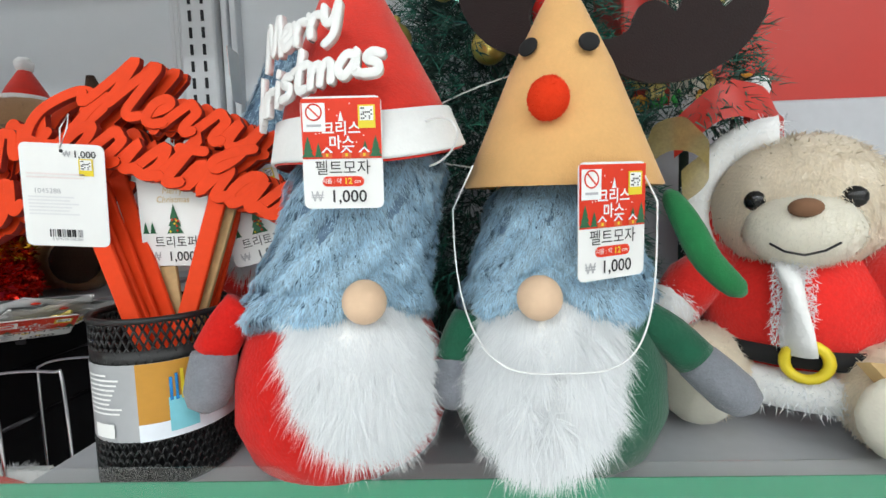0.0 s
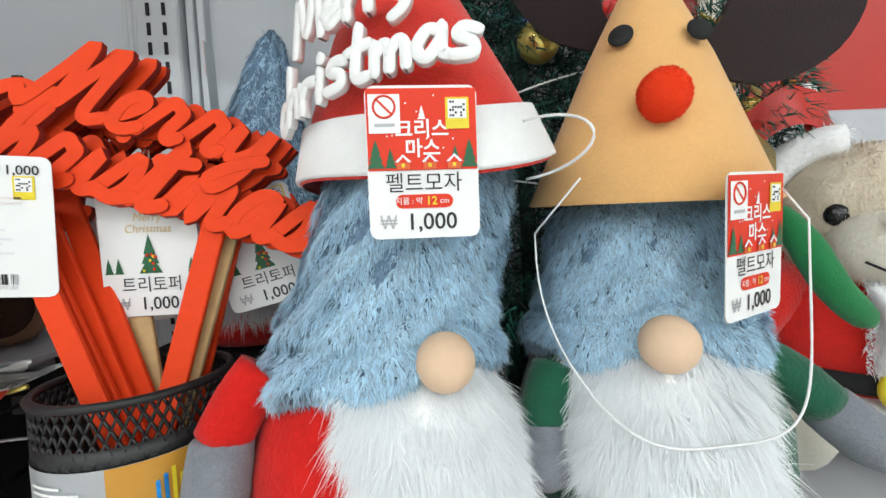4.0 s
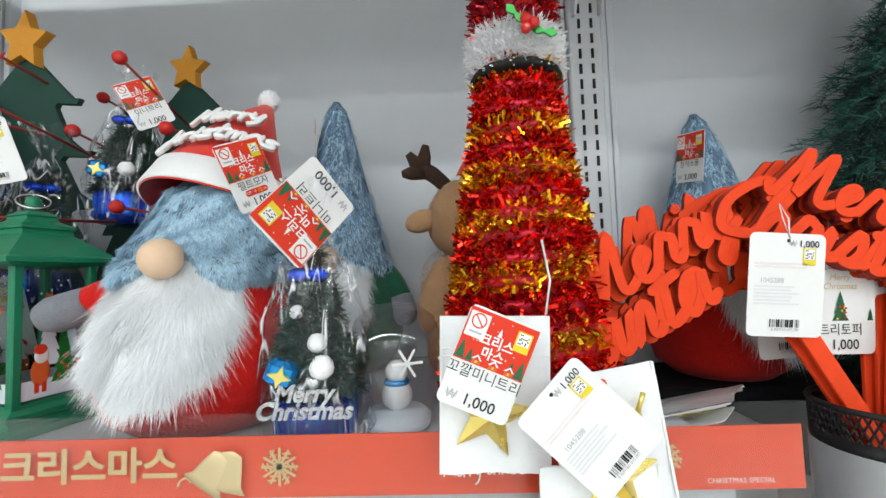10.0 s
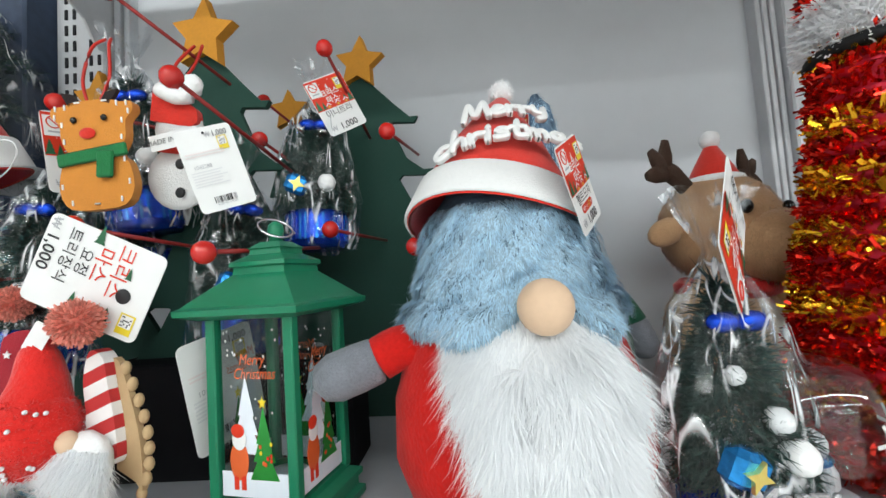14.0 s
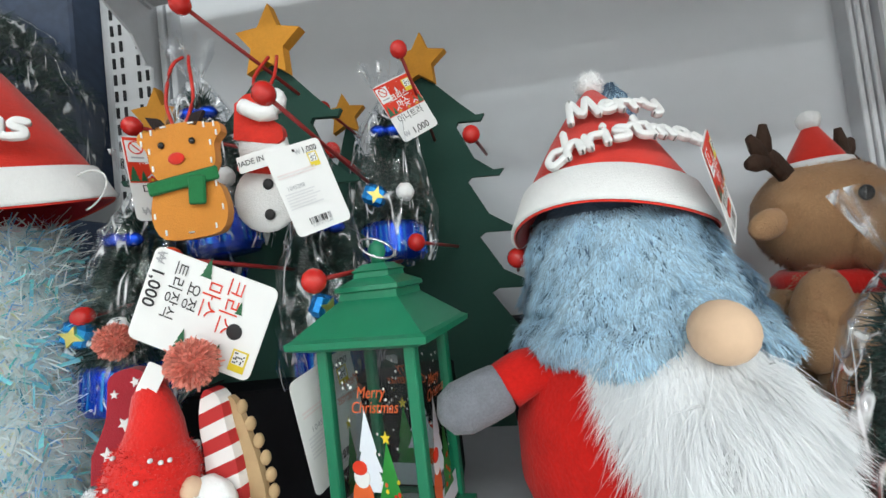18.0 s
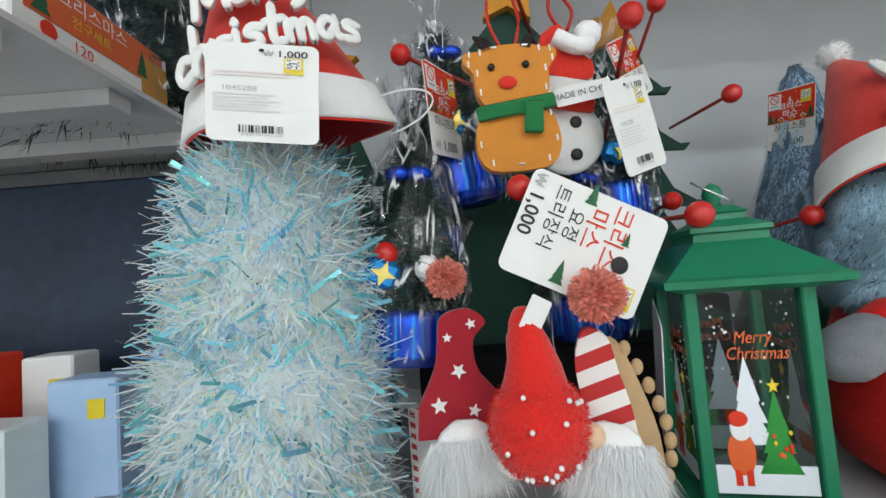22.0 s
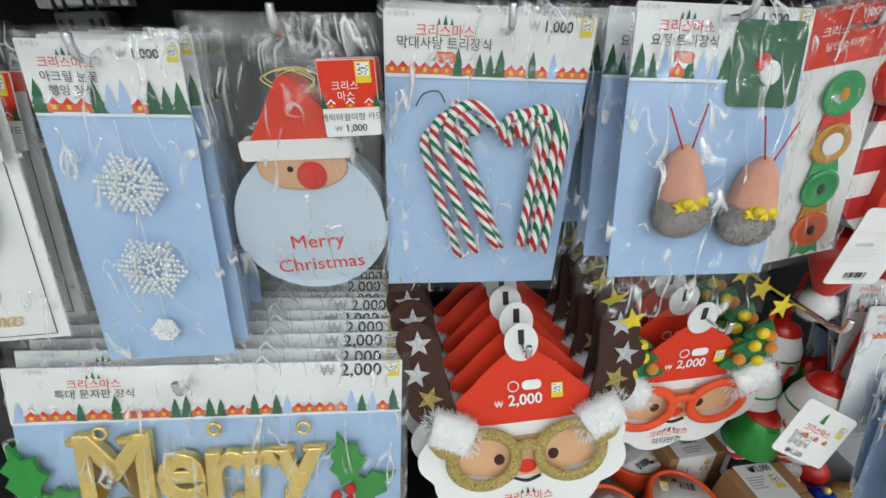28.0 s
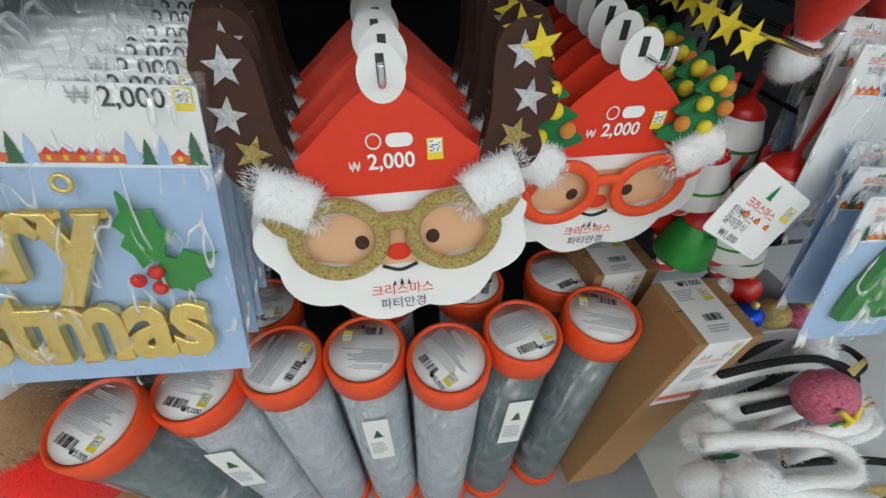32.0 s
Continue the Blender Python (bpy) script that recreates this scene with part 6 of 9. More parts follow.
def bag_tree(m, h=.13, gifts=True, seed=0, red_tag=None, sign=False):
    """Tiny tree in a foil pot, in a cellophane bag tied at the top."""
    b = thing("bagged_mini_tree", "tiny dark green tree in blue pot inside cellophane bag", "mini tree", m, "bagged mini trees")
    part("pot", Geo().lathe([(.016, 0), (.0165, .002)] + [(.0175 + .0009 * (i % 2), .004 + i * .0022) for i in range(9)] + [(.018, .026)], "bluefoil", Matrix.Diagonal((1.45, 1.45, 1.15, 1)), 28), b, "blue foil pot")
    rw = Geo()
    for i in range(36):
        rw.box(.0016, .0012, .022, "skyfoil" if i % 3 else "bluefoil", xf(.0262 * math.cos(i * .1745), .0262 * math.sin(i * .1745), .016, 0, 0, i * 10 + 90))
    part("ribbed_wrap", rw, b, "shiny ribbed blue foil wrap")
    part("needles", needle_tree([(.024, .03), (.026, .045), (.02, .07), (.011, .1), (.002, .125)], 2600, "pinedark", seed + 40, .009, .001, 4), b)
    if gifts:
        gf = part("gift", Geo().box(.018, .012, .016, "skyfoil", None, .003), b, "blue foil parcel", xf(-.012, -.026, .05, 10, 20, 15))
        part("gold_bow", Geo().plate(star(.007, .4, 4), .002, "gold", xf(0, -.008, 0)), gf)
    for i, (x, z) in enumerate(((.012, .052), (.008, .066), (-.006, .085))[:3 if sign else 1]):
        part("pompom", Geo().ball(.0075 - .0015 * i, .0075 - .0015 * i, .0075 - .0015 * i, "whitefurskin", None, 12, .15), b, "", xf(x, -.024 + .004 * i, z))
    part("ribbon_bow", Geo().ball(.008, .005, .005, "bluefoil", xf(-.006, 0, 0), 10).ball(.008, .005, .005, "bluefoil", xf(.006, 0, 0), 10), b, "blue ribbon bow", xf(.0, -.012, .108))
    if sign:
        part("lettering", Geo().text("Merry", .014, "silver", xf(0, 0, .004), depth=.0015, bold=.03, shear=.3).text("Christmas", .014, "silver", xf(0, 0, -.006), depth=.0015, bold=.03, shear=.3), b, "silver letters", xf(.002, -.03, .034))
    g = Geo()
    rr = random.Random(seed)
    prof = [(.03, -.002), (.034, .01), (.035, .04), (.031, .08), (.02, .115), (.008, .135), (.004, .142), (.012, .158), (.018, .172)]
    n = 26
    v = []
    for r, z in prof:
        for i in range(n):
            a = 2 * math.pi * i / n
            q = r * (1 + (.22 if z > .09 else .07) * math.sin(i * 2.39 + z * 60 + seed) + .06 * rr.uniform(-1, 1))
            v.append((q * math.cos(a) * 1.05, q * math.sin(a) * .85, z + .002 * rr.uniform(-1, 1)))
    g.add(v, [(j * n + i, j * n + (i + 1) % n, j * n + n + (i + 1) % n, j * n + n + i) for j in range(len(prof) - 1) for i in range(n)], "cello", smooth=False)
    part("bag", g, b, "crinkled cellophane bag")
    if red_tag is not None:
        hang_tag("mini", b, inside(b, red_tag))
    return b


bag_tree(xf(-.59, .268, ZL), seed=1, sign=True, red_tag=xf(-.603, .236, 1.51, 0, -135, 50) @ Matrix.Scale(.9, 4))
bag_tree(xf(-1.002, .322, 1.474, -4, 4, 0), seed=2, red_tag=xf(-.972, .325, 1.648, 0, -6, 62) @ Matrix.Scale(.8, 4))
bag_tree(xf(-.958, .372, 1.57, -4, -6, 20), seed=3)
bag_tree(xf(-.882, .365, 1.472, -4, 2, 40), seed=4)
bag_tree(xf(-.839, .413, 1.551, -4, 2, 10), seed=5, red_tag=xf(-.826, .405, 1.7, 0, -28, 30) @ Matrix.Scale(.74, 4))
bag_tree(xf(-.99, .40, 1.53, 0, 0, 60), seed=6)


def reindeer():
    g = Geo()
    hair = lambda r, c, n, k, s: g.blades(ball(n, s) * np.array(r) + np.array(c), ball(n, s), .0042, .0008, k, seg=2, jit=.5, droop=.3, seed=s, nrm=ball(n, s))
    g.ball(.054, .05, .05, "brownplush", xf(0, 0, .165), 26, .05, 3)
    hair((.054, .05, .05), (0, 0, .165), 7000, "brownplush", 3)
    g.ball(.037, .036, .031, "brownplush", xf(.002, -.043, .145), 22, .04)
    hair((.037, .036, .031), (.002, -.043, .145), 3000, "brownplush", 5)
    g.ball(.013, .008, .009, "darkplush", xf(.002, -.078, .157), 14)
    for x in (-.031, .031):
        g.ball(.0062, .0045, .0062, "blackgloss", xf(x, -.043, .178), 14)
    for s in (-1, 1):
        g.ball(.019, .009, .0125, "brownplush", xf(s * .062, .008, .163, 0, s * 18, s * 15), 16)
        g.tube(smooth_line([(s * .03, .005, .2), (s * .048, .005, .214), (s * .062, .005, .219)], 3), [.0085, .009, .009, .0095, .0095, .009, .008], "darkplush", None, 12, flat=.6)
        for dx, dz in ((-.004, .03), (.017, .019), (.024, -.004)):
            g.tube([(s * .06, .005, .216), (s * (.06 + dx * .6), .005, .216 + dz * .6), (s * (.06 + dx), .005, .216 + dz)], [.008, .0075, .004], "darkplush", None, 12, flat=.6)
    g.lathe([(.022, 0), (.0225, .004), (.017, .016), (.006, .036), (.001, .04)], "redfelt", xf(0, 0, .206), 22)
    g.tube(ring(.0215, 0, 20), .0045, "whitefurskin", xf(0, 0, .209, 90, 0, 0), 8, closed=True)
    g.ball(.009, .009, .009, "whitefurskin", xf(0, 0, .249), 14, .1)
    g.ball(.056, .05, .066, "brownplush", xf(0, .004, .062), 24, .04)
    hair((.056, .05, .066), (0, .004, .062), 5000, "brownplush", 6)
    g.lathe([(.034, .1), (.042, .104), (.043, .114), (.036, .12)], "redplush", None, 30)
    for s in (-1, 1):
        g.ball(.03, .036, .032, "brownplush", xf(s * .046, -.04, .032), 20, .05)
        hair((.03, .036, .032), (s * .046, -.04, .032), 2200, "brownplush", 7)
        g.ball(.022, .007, .024, "darkplush", xf(s * .048, -.073, .034), 18)
        g.ball(.019, .021, .042, "brownplush", xf(s * .055, -.015, .085, 0, s * -20, 0), 18)
        hair((.019, .021, .042), (s * .055, -.015, .085), 1800, "brownplush", 8)
    return thing("plush_reindeer", "brown plush reindeer with a tiny santa hat and red scarf", "plush reindeer", xf(-.472, .462, ZL, 0, 0, 28), geo=g)


reindeer()

# lantern
ln = thing("lantern", "green plastic lantern with printed festive window panes", "lantern", xf(-.8275, .309, ZL, 0, 0, -12) @ Matrix.Diagonal((.73, .73, .955, 1)))


def frust(g, lv, k, m=None):
    """Square stack: (half width, height) from the bottom up."""
    v = []
    for w, z in lv:
        v += [(-w, -w, z), (w, -w, z), (w, w, z), (-w, w, z)]
    f = [(4 * j + i, 4 * j + (i + 1) % 4, 4 * j + 4 + (i + 1) % 4, 4 * j + 4 + i) for j in range(len(lv) - 1) for i in range(4)]
    f += [(3, 2, 1, 0), tuple(range(len(v) - 4, len(v)))]
    return g.add(v, f, k, m, False)


part("base", frust(Geo(), [(.046, 0), (.0475, .002), (.0475, .006), (.043, .008), (.043, .013), (.046, .0145), (.046, .018), (.038, .021), (.037, .024)], "greenplastic"), ln)
for sx in (-1, 1):
    for sy in (-1, 1):
        part("post", Geo().box(.0085, .0085, .108, "greenplastic", xf(sx * .0345, sy * .0345, .076), .001), ln)
for i in range(4):
    pn = part("pane", Geo().box(.062, .0008, .104, "pane", xf(0, -.0345, .076)), ln, "clear pane with printed santa and tree", pose(0, 0, 0, 0, 0, 90 * i))
    q = Geo()
    q.box(.058, .0003, .014, "snowprint", xf(0, -.0352, .033))
    fir(q, .009, .036, .042, "holly", -.0355)
    q.plate(star(.004), .0003, "yellow", xf(.009, -.0362, .079))
    rr = random.Random(i)
    for _ in range(8):
        q.ball(.0013, .0003, .0013, rr.choice(("orangeprint", "redprint", "yellow")), xf(.009 + rr.uniform(-.007, .007), -.0364, .04 + rr.uniform(0, .02)), 8)
    q.ball(.0085, .0003, .011, "orangeprint", xf(-.013, -.0356, .046), 16)
    q.ball(.0065, .0003, .006, "whiteink", xf(-.0125, -.0359, .058), 14)
    q.ball(.006, .0003, .004, "redprint", xf(-.0135, -.0362, .063), 12)
    q.box(.004, .0003, .008, "redprint", xf(-.016, -.0356, .034))
    q.box(.004, .0003, .008, "redprint", xf(-.0095, -.0356, .034))
    fir(q, -.006, .05, .045, "snowprint", -.0353)
    q.text("Merry", .009, "orangeprint", xf(0, -.0355, .103), shear=.3)
    q.text("Christmas", .009, "orangeprint", xf(.002, -.0355, .095), shear=.3)
    for _ in range(26):
        q.ball(.0008, .0002, .0008, "whiteink", xf(rr.uniform(-.026, .026), -.0353, .05 + rr.uniform(0, .07)), 6)
    part("print", q, pn)
part("eave", frust(Geo(), [(.041, .127), (.0535, .130), (.054, .1335), (.050, .135)], "greenplastic"), ln)
part("roof", frust(Geo(), [(.050, .135), (.046, .138), (.024, .153), (.0235, .157), (.026, .158), (.0255, .1605), (.015, .165), (.0145, .168), (.016, .169), (.009, .173)], "greenplastic"), ln)
part("finial", Geo().lathe([(.006, .172), (.005, .176), (.007, .18), (.006, .184), (.001, .187)], "greenplastic", None, 16), ln)
part("ring", Geo().tube(ring(.014, 0, 20), .0009, "chrome", xf(.0, .0, .182, -60, 0, 60), 6, closed=True), ln, "thin wire ring")
part("light_base", Geo().lathe([(.02, .022), (.018, .028), (.004, .03)], "snowprint", None, 20), ln)


# felt tree hangers with pegs
def felt_tree(m, h, w, pegs, label, star_s=.03):
    t = thing("felt_tree", label, "tree hanger", m, "tree hangers")
    out = [(0, h)]
    right = []
    n = 5
    for i in range(n):
        zt, zb = h * (1 - .78 * i / n), h * (1 - .78 * (i + 1) / n)
        ww = w * (.42 + .58 * (i + 1) / n)
        right += [(ww * .42 if i else .004, zt - .004), (ww * .62, zb + h * .05), (ww * .86, zb + h * .012), (ww, zb + h * .012), (ww * .93, zb - h * .005), (ww * .55, zb)]
    right += [(w * .45, h * .2), (w * .5, .0)]
    out = right + [(-a, b) for a, b in right[::-1]]
    part("tree", Geo().plate(out, .006, "treefelt"), t)
    part("star", Geo().plate(star(star_s, .5), .009, "yellowfelt", xf(.002, -.008, h + .008, 0, 8, -8)), t, "amber wooden star")
    for a, b in pegs:
        a, b = Vector(a), Vector(b)
        pg = part("peg", Geo().tube([a, b], .0014, "pegred", None, 8), t, "dark red peg")
        part("ball", Geo().ball(.0067, .0067, .0067, "redgloss", xf(*b), 14), pg)
    return t


def peg_world(base, pts):
    inv = base.inverted()
    return [(inv @ Vector(a), inv @ Vector(b)) for a, b in pts]


b1, b2, b3 = xf(-.917, .398, ZL, 2), xf(-.807, .485, ZL, 2, 0, -4), xf(-1.075, .47, ZL, 2)
felt_tree(b1, .342, .098, peg_world(b1, [((-.895, .392, 1.69), (-.936, .31, 1.724)), ((-.9, .392, 1.64), (-.995, .333, 1.662)), ((-.85, .392, 1.615), (-.874, .284, 1.646)),
                                        ((-.90, .392, 1.55), (-.937, .285, 1.563)), ((-.97, .392, 1.55), (-1.008, .30, 1.536)), ((-.83, .392, 1.55), (-.854, .278, 1.542))]), "dark green felt tree hanger with red pegs and star")
felt_tree(b2, .352, .108, peg_world(b2, [((-.80, .478, 1.665), (-.811, .372, 1.706)), ((-.752, .478, 1.646), (-.765, .372, 1.635)), ((-.85, .478, 1.62), (-.877, .394, 1.645)),
                                      ((-.735, .478, 1.53), (-.745, .343, 1.542)), ((-.79, .478, 1.56), (-.814, .374, 1.562))]), "dark green felt tree hanger with red pegs and star", .027)
felt_tree(b3, .33, .09, peg_world(b3, [((-1.06, .46, 1.64), (-1.035, .38, 1.66))]), "dark green felt tree hanger by a steel upright")
sm = thing("felt_tree", "small dark green felt tree hanger against the back panel", "tree hanger", xf(-.9, .52, ZL), "tree hangers")
part("tree", Geo().plate([(0, .33), (.03, .26), (.02, .24), (.055, .17), (.04, .17), (.075, .09), (-.075, .09), (-.04, .17), (-.055, .17), (-.02, .24), (-.03, .24)], .006, "treefelt"), sm)
part("star", Geo().plate(star(.024, .5), .009, "yellowfelt", xf(0, -.008, .337)), sm, "amber wooden star")
pg = part("peg", Geo().tube([(.015, -.005, .31), (-.004, -.059, .326)], .0014, "pegred", None, 8), sm, "red peg")
part("ball", Geo().ball(.0067, .0067, .0067, "redgloss", xf(-.004, -.059, .326), 14), pg)
part("trunk", Geo().box(.02, .006, .1, "treefelt", xf(0, .004, .045)), sm)

# felt ornaments on the pegs
fd = thing("felt_reindeer", "orange felt reindeer ornament with green scarf", "felt ornament", xf(-.932, .298, 1.5745, 2, -2, 3, .93))
o = [(.0, 0), (.018, .002), (.0245, .014), (.022, .03), (.016, .036), (.021, .046), (.022, .058), (.027, .064), (.026, .07), (.019, .0705), (.01, .073)]
o = o + [(-a, b) for a, b in o[::-1]]
part("body", Geo().plate(smooth_line(o, 3), .007, "orangefelt"), fd)
part("scarf", Geo().box(.046, .0025, .0085, "greenfelt", xf(0, -.002, .036, 0, -6, 0), .001).box(.011, .0025, .018, "greenfelt", xf(.009, -.0035, .029, 0, 6, 0), .001), fd, "green felt scarf")
part("nose", Geo().ball(.0055, .0015, .0038, "redfelt", xf(-.003, -.001, .051), 14), fd, "red felt nose")
for x in (-.0115, .0085):
    part("eye", Geo().ball(.0022, .0014, .0022, "blackgloss", xf(x, -.001, .0605), 10), fd)
st = Geo()
for i in range(0, len(o)):
    x, z = o[i]
    st.box(.0035, .0008, .0009, "elastic", xf(x * .9, -.0006, .004 + z * .93, 0, 90 if abs(x) > .017 else 0, 0))
part("stitches", st, fd, "pale thread stitches")
part("antler", Geo().plate([(-.015, .07), (-.02, .08), (-.012, .078), (-.008, .072)], .003, "brownfelt").plate([(.012, .07), (.018, .079), (.01, .078), (.006, .072)], .003, "brownfelt"), fd, "brown felt antlers")
for s in (-1, 1):
    part("loop", Geo().tube(smooth_line([(s * .003, .002, .07), (s * .009, .006, .09), (s * .006, .012, .115), (s * .002, .02, .125)], 4), .0011, "redribbon", None, 6), fd, "red cord")
hang_tag("back", fd, inside(fd, xf(-.8715, .3055, 1.6235, 2, -17, 24)) @ Matrix.Diagonal((.66, 1, .78, 1)))
fs = thing("felt_snowman", "white felt snowman ornament with red hat and scarf", "felt ornament", xf(-.9, .325, 1.578, 2, 3, 0))
part("body", Geo().ball(.022, .005, .022, "whitefelt", xf(0, 0, .02), 22).ball(.017, .005, .017, "whitefelt", xf(0, 0, .052), 20), fs)
ht = part("hat", Geo().plate(smooth_line([(-.017, .058), (.012, .053), (.015, .063), (.007, .07), (-.004, .086), (-.015, .08)], 3), .006, "redfelt", xf(0, -.005, 0)), fs, "red felt hat")
part("trim", Geo().tube(smooth_line([(-.008, -.008, .077), (.004, -.009, .071), (.013, -.008, .072)], 3), .005, "whitefurskin", None, 10).ball(.008, .006, .008, "whitefurskin", xf(.012, -.006, .079), 14, .12), ht, "white fluffy trim")
part("scarf", Geo().box(.03, .004, .008, "redfelt", xf(0, -.005, .039, 0, 8, 0), .001), fs, "red felt scarf")
part("label", Geo().card(.028, .009, .0005, "white", None, .001).text("MADE IN CHINA", .0042, "ink", xf(0, -.0004, 0)), fs, "small white label with writing", xf(.006, -.014, .042, 0, -12, 0, 1.15))
for i in range(2):
    part("button", Geo().ball(.0036, .0015, .0036, "ink", xf(.004, -.005, .009 + .019 * i), 10), fs)
for s in (-1, 1):
    part("loop", Geo().tube(smooth_line([(s * .002, 0, .085), (s * .007, .006, .1), (s * .003, .02, .12)], 4), .0011, "redribbon", None, 6), fs, "red cord")

# three gnome ornaments on card
def ornament(m, hat, tip, pom, label, kind):
    g = thing("gnome_ornament", label, "gnome ornament", m, "gnome ornaments")
    b = Geo()
    n = 8 if kind == 2 else 4200
    gr = np.random.RandomState(len(label))
    u = gr.uniform(-1, 1, n)
    root = np.stack([u * .02, -.012 + .004 * u * u - .004 * gr.uniform(0, 1, n), .034 - gr.uniform(0, .014, n)], 1)
    b.blades(root, np.stack([u * .35, -.25 + 0 * u, -1 + 0 * u], 1), .02, .0005, "whitefur", seg=3, jit=.3, droop=.1)
    b.ball(.019, .009, .018 if kind != 2 else .008, "whitefurskin", xf(0, -.006 if kind != 2 else .002, .024 if kind != 2 else .032), 16, .1)
    part("beard", b, g, "long white beard")
    return g


o1 = ornament(xf(-.972, .288, 1.418, 0, -4, 5, .84), 0, 0, 0, "gnome ornament with star-patterned red hat and pompom", 1)
part("hat", Geo().plate(smooth_line([(-.027, .032), (.026, .03), (.024, .05), (.014, .066), (.013, .084), (.022, .094), (.012, .103), (-.004, .1), (-.008, .085), (-.012, .07), (-.024, .05)], 4), .008, "redfeltdark"), o1, "red felt hat with white stars")
for i, (x, z, s) in enumerate(((-.012, .05, .0052), (.008, .044, .004), (.002, .068, .0048), (.013, .094, .0035), (-.002, .088, .003))):
    part("star", Geo().plate(star(s, .45), .0008, "whitefelt"), o1, "", xf(x, -.0012, z, 0, i * 20, 0))
o2 = ornament(xf(-.942, .272, 1.404, 0, 0, 8, 1.0), 0, 0, 0, "gnome ornament with red plush hat dotted with beads", 2)
hb = Geo().ball(.0215, .019, .0225, "redplush", xf(0, -.006, .05), 26, .03).tube(smooth_line([(0, -.004, .06), (.001, -.002, .075), (-.001, .0, .09), (.0, .004, .1)], 3), [.017, .0155, .014, .0125, .011, .0098, .0085, .007, .0055, .004], "redplush", None, 16)
hb.blades(ball(3500, 8) * np.array([.0215, .019, .0225]) + np.array([0, -.006, .05]), ball(3500, 8), .0025, .0005, "redplush", seg=2, jit=.5)
part("hat", hb, o2, "red plush hat")
rr = random.Random(4)
for i in range(16):
    a, c = rr.uniform(-1.1, 1.1), rr.uniform(-1, .9)
    part("bead", Geo().ball(.0012, .0012, .0012, "icy", None, 8), o2, "", xf(.0225 * math.sin(a) * math.cos(c), -.006 - .0205 * math.cos(a) * math.cos(c), .05 + .0235 * math.sin(c)))
part("label", Geo().card(.01, .016, .0004, "white", None, .001), o2, "small white label", xf(.003, -.006, .098, 0, 30, 0))
o3 = ornament(xf(-.912, .272, 1.418, 0, 6, -14, .84), 0, 0, 0, "gnome ornament with red and white striped hat", 3)
part("hat", Geo().plate(smooth_line([(-.012, .034), (.014, .022), (.012, .045), (.004, .068), (-.002, .085), (-.014, .088), (-.018, .07), (-.014, .05)], 4), .009, "redwhite"), o3, "red and white striped hat")
part("nose", Geo().ball(.007, .006, .007, "nose", None, 14), o3, "", xf(-.01, -.012, .036))
part("card", Geo().plate(smooth_line([(.008, .015), (.024, .01), (.03, .006), (.026, .034), (.016, .06), (.004, .082), (-.004, .08), (.002, .05)], 3), .004, "kraft", xf(0, .006, 0)), o3, "scalloped kraft backing")
for par, w, s in ((o1, (-.977, .288, 1.521), .009), (o3, (-.912, .262, 1.509), .0108)):
    c = inside(par, xf(*w))
    pm = Geo().ball(s * .8, s * .8, s * .8, "salmon", None, 14, .15)
    q = ball(1400, 4)
    pm.blades(q * s * .75, q, s * .4, .0011, "salmon", seg=1, jit=.3, flat=True)
    part("pompom", pm, par, "salmon red pompom", c)
sc = Geo()
for i in range(9):
    t = i / 8
    sc.ball(.0034, .003, .0046, "kraft", xf(.008 + .024 * math.sin(t * 2.2), .008, .078 - .075 * t), 10)
part("scalloped_edge", sc, o3, "scalloped kraft edge")
tg = thing("elf_tag", "white price tag with red and green festive print", "price tag", xf(-.912, .272, 1.532, 3, 26.5, 4))
part("card", TAGS["elf"][0], tg)
part("print", TAGS["elf"][1], tg)
kt = thing("price_tag", "white folded tag hanging behind the gnome ornaments", "price tag", xf(-.866, .305, 1.495, 2, -12, 68))
part("card", TAGS["back"][0], kt)
part("print", TAGS["back"][1], kt)
for i, (x, y, a, w, d) in enumerate(((-.965, .262, 14, .075, .03), (-.9, .256, -28, .07, .032))):
    k = thing("kraft_card", "folded kraft card standing on the shelf", "card", xf(x, y, 1.397, -4, 0, a), "kraft cards")
    part("sheet", Geo().box(w, d, .0015, "kraft"), k)
    part("stand", Geo().box(w * .8, .002, .013, "kraft", xf(0, d * .3, -.0065)), k)
thing("red_card", "dark red card lying on the shelf", "card", xf(-.935, .27, ZL), geo=Geo().box(.1, .05, .008, "redfeltdark", xf(0, .01, .004), .002))
cb = thing("candy_edge_card", "white card with a red candy-stripe border", "card", xf(-1.006, .335, ZL, -3, 0, 6))
part("sheet", Geo().card(.035, .06, .001, "white", xf(.017, 0, .031), .002), cb)
part("border", Geo().box(.003, .0006, .056, "signstripe", xf(.002, -.0006, .031)).box(.03, .0006, .003, "signstripe", xf(.017, -.0006, .0585)), cb, "striped border")
part("badge", Geo().card(.012, .006, .0004, "greenprint", xf(.014, -.0006, .048), .002), cb)
# Added block that makes the space under the felt tree and behind the lantern dark.
bc = thing("dark_block", "dark block added under a felt tree by the lantern", "box", xf(-.785, .505, ZL))
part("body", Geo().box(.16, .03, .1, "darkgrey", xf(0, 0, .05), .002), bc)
bb = thing("dark_block", "dark carton behind the ornaments on the shelf", "box", xf(-.9, .385, ZL))
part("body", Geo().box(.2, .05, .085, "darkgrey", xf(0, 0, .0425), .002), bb)

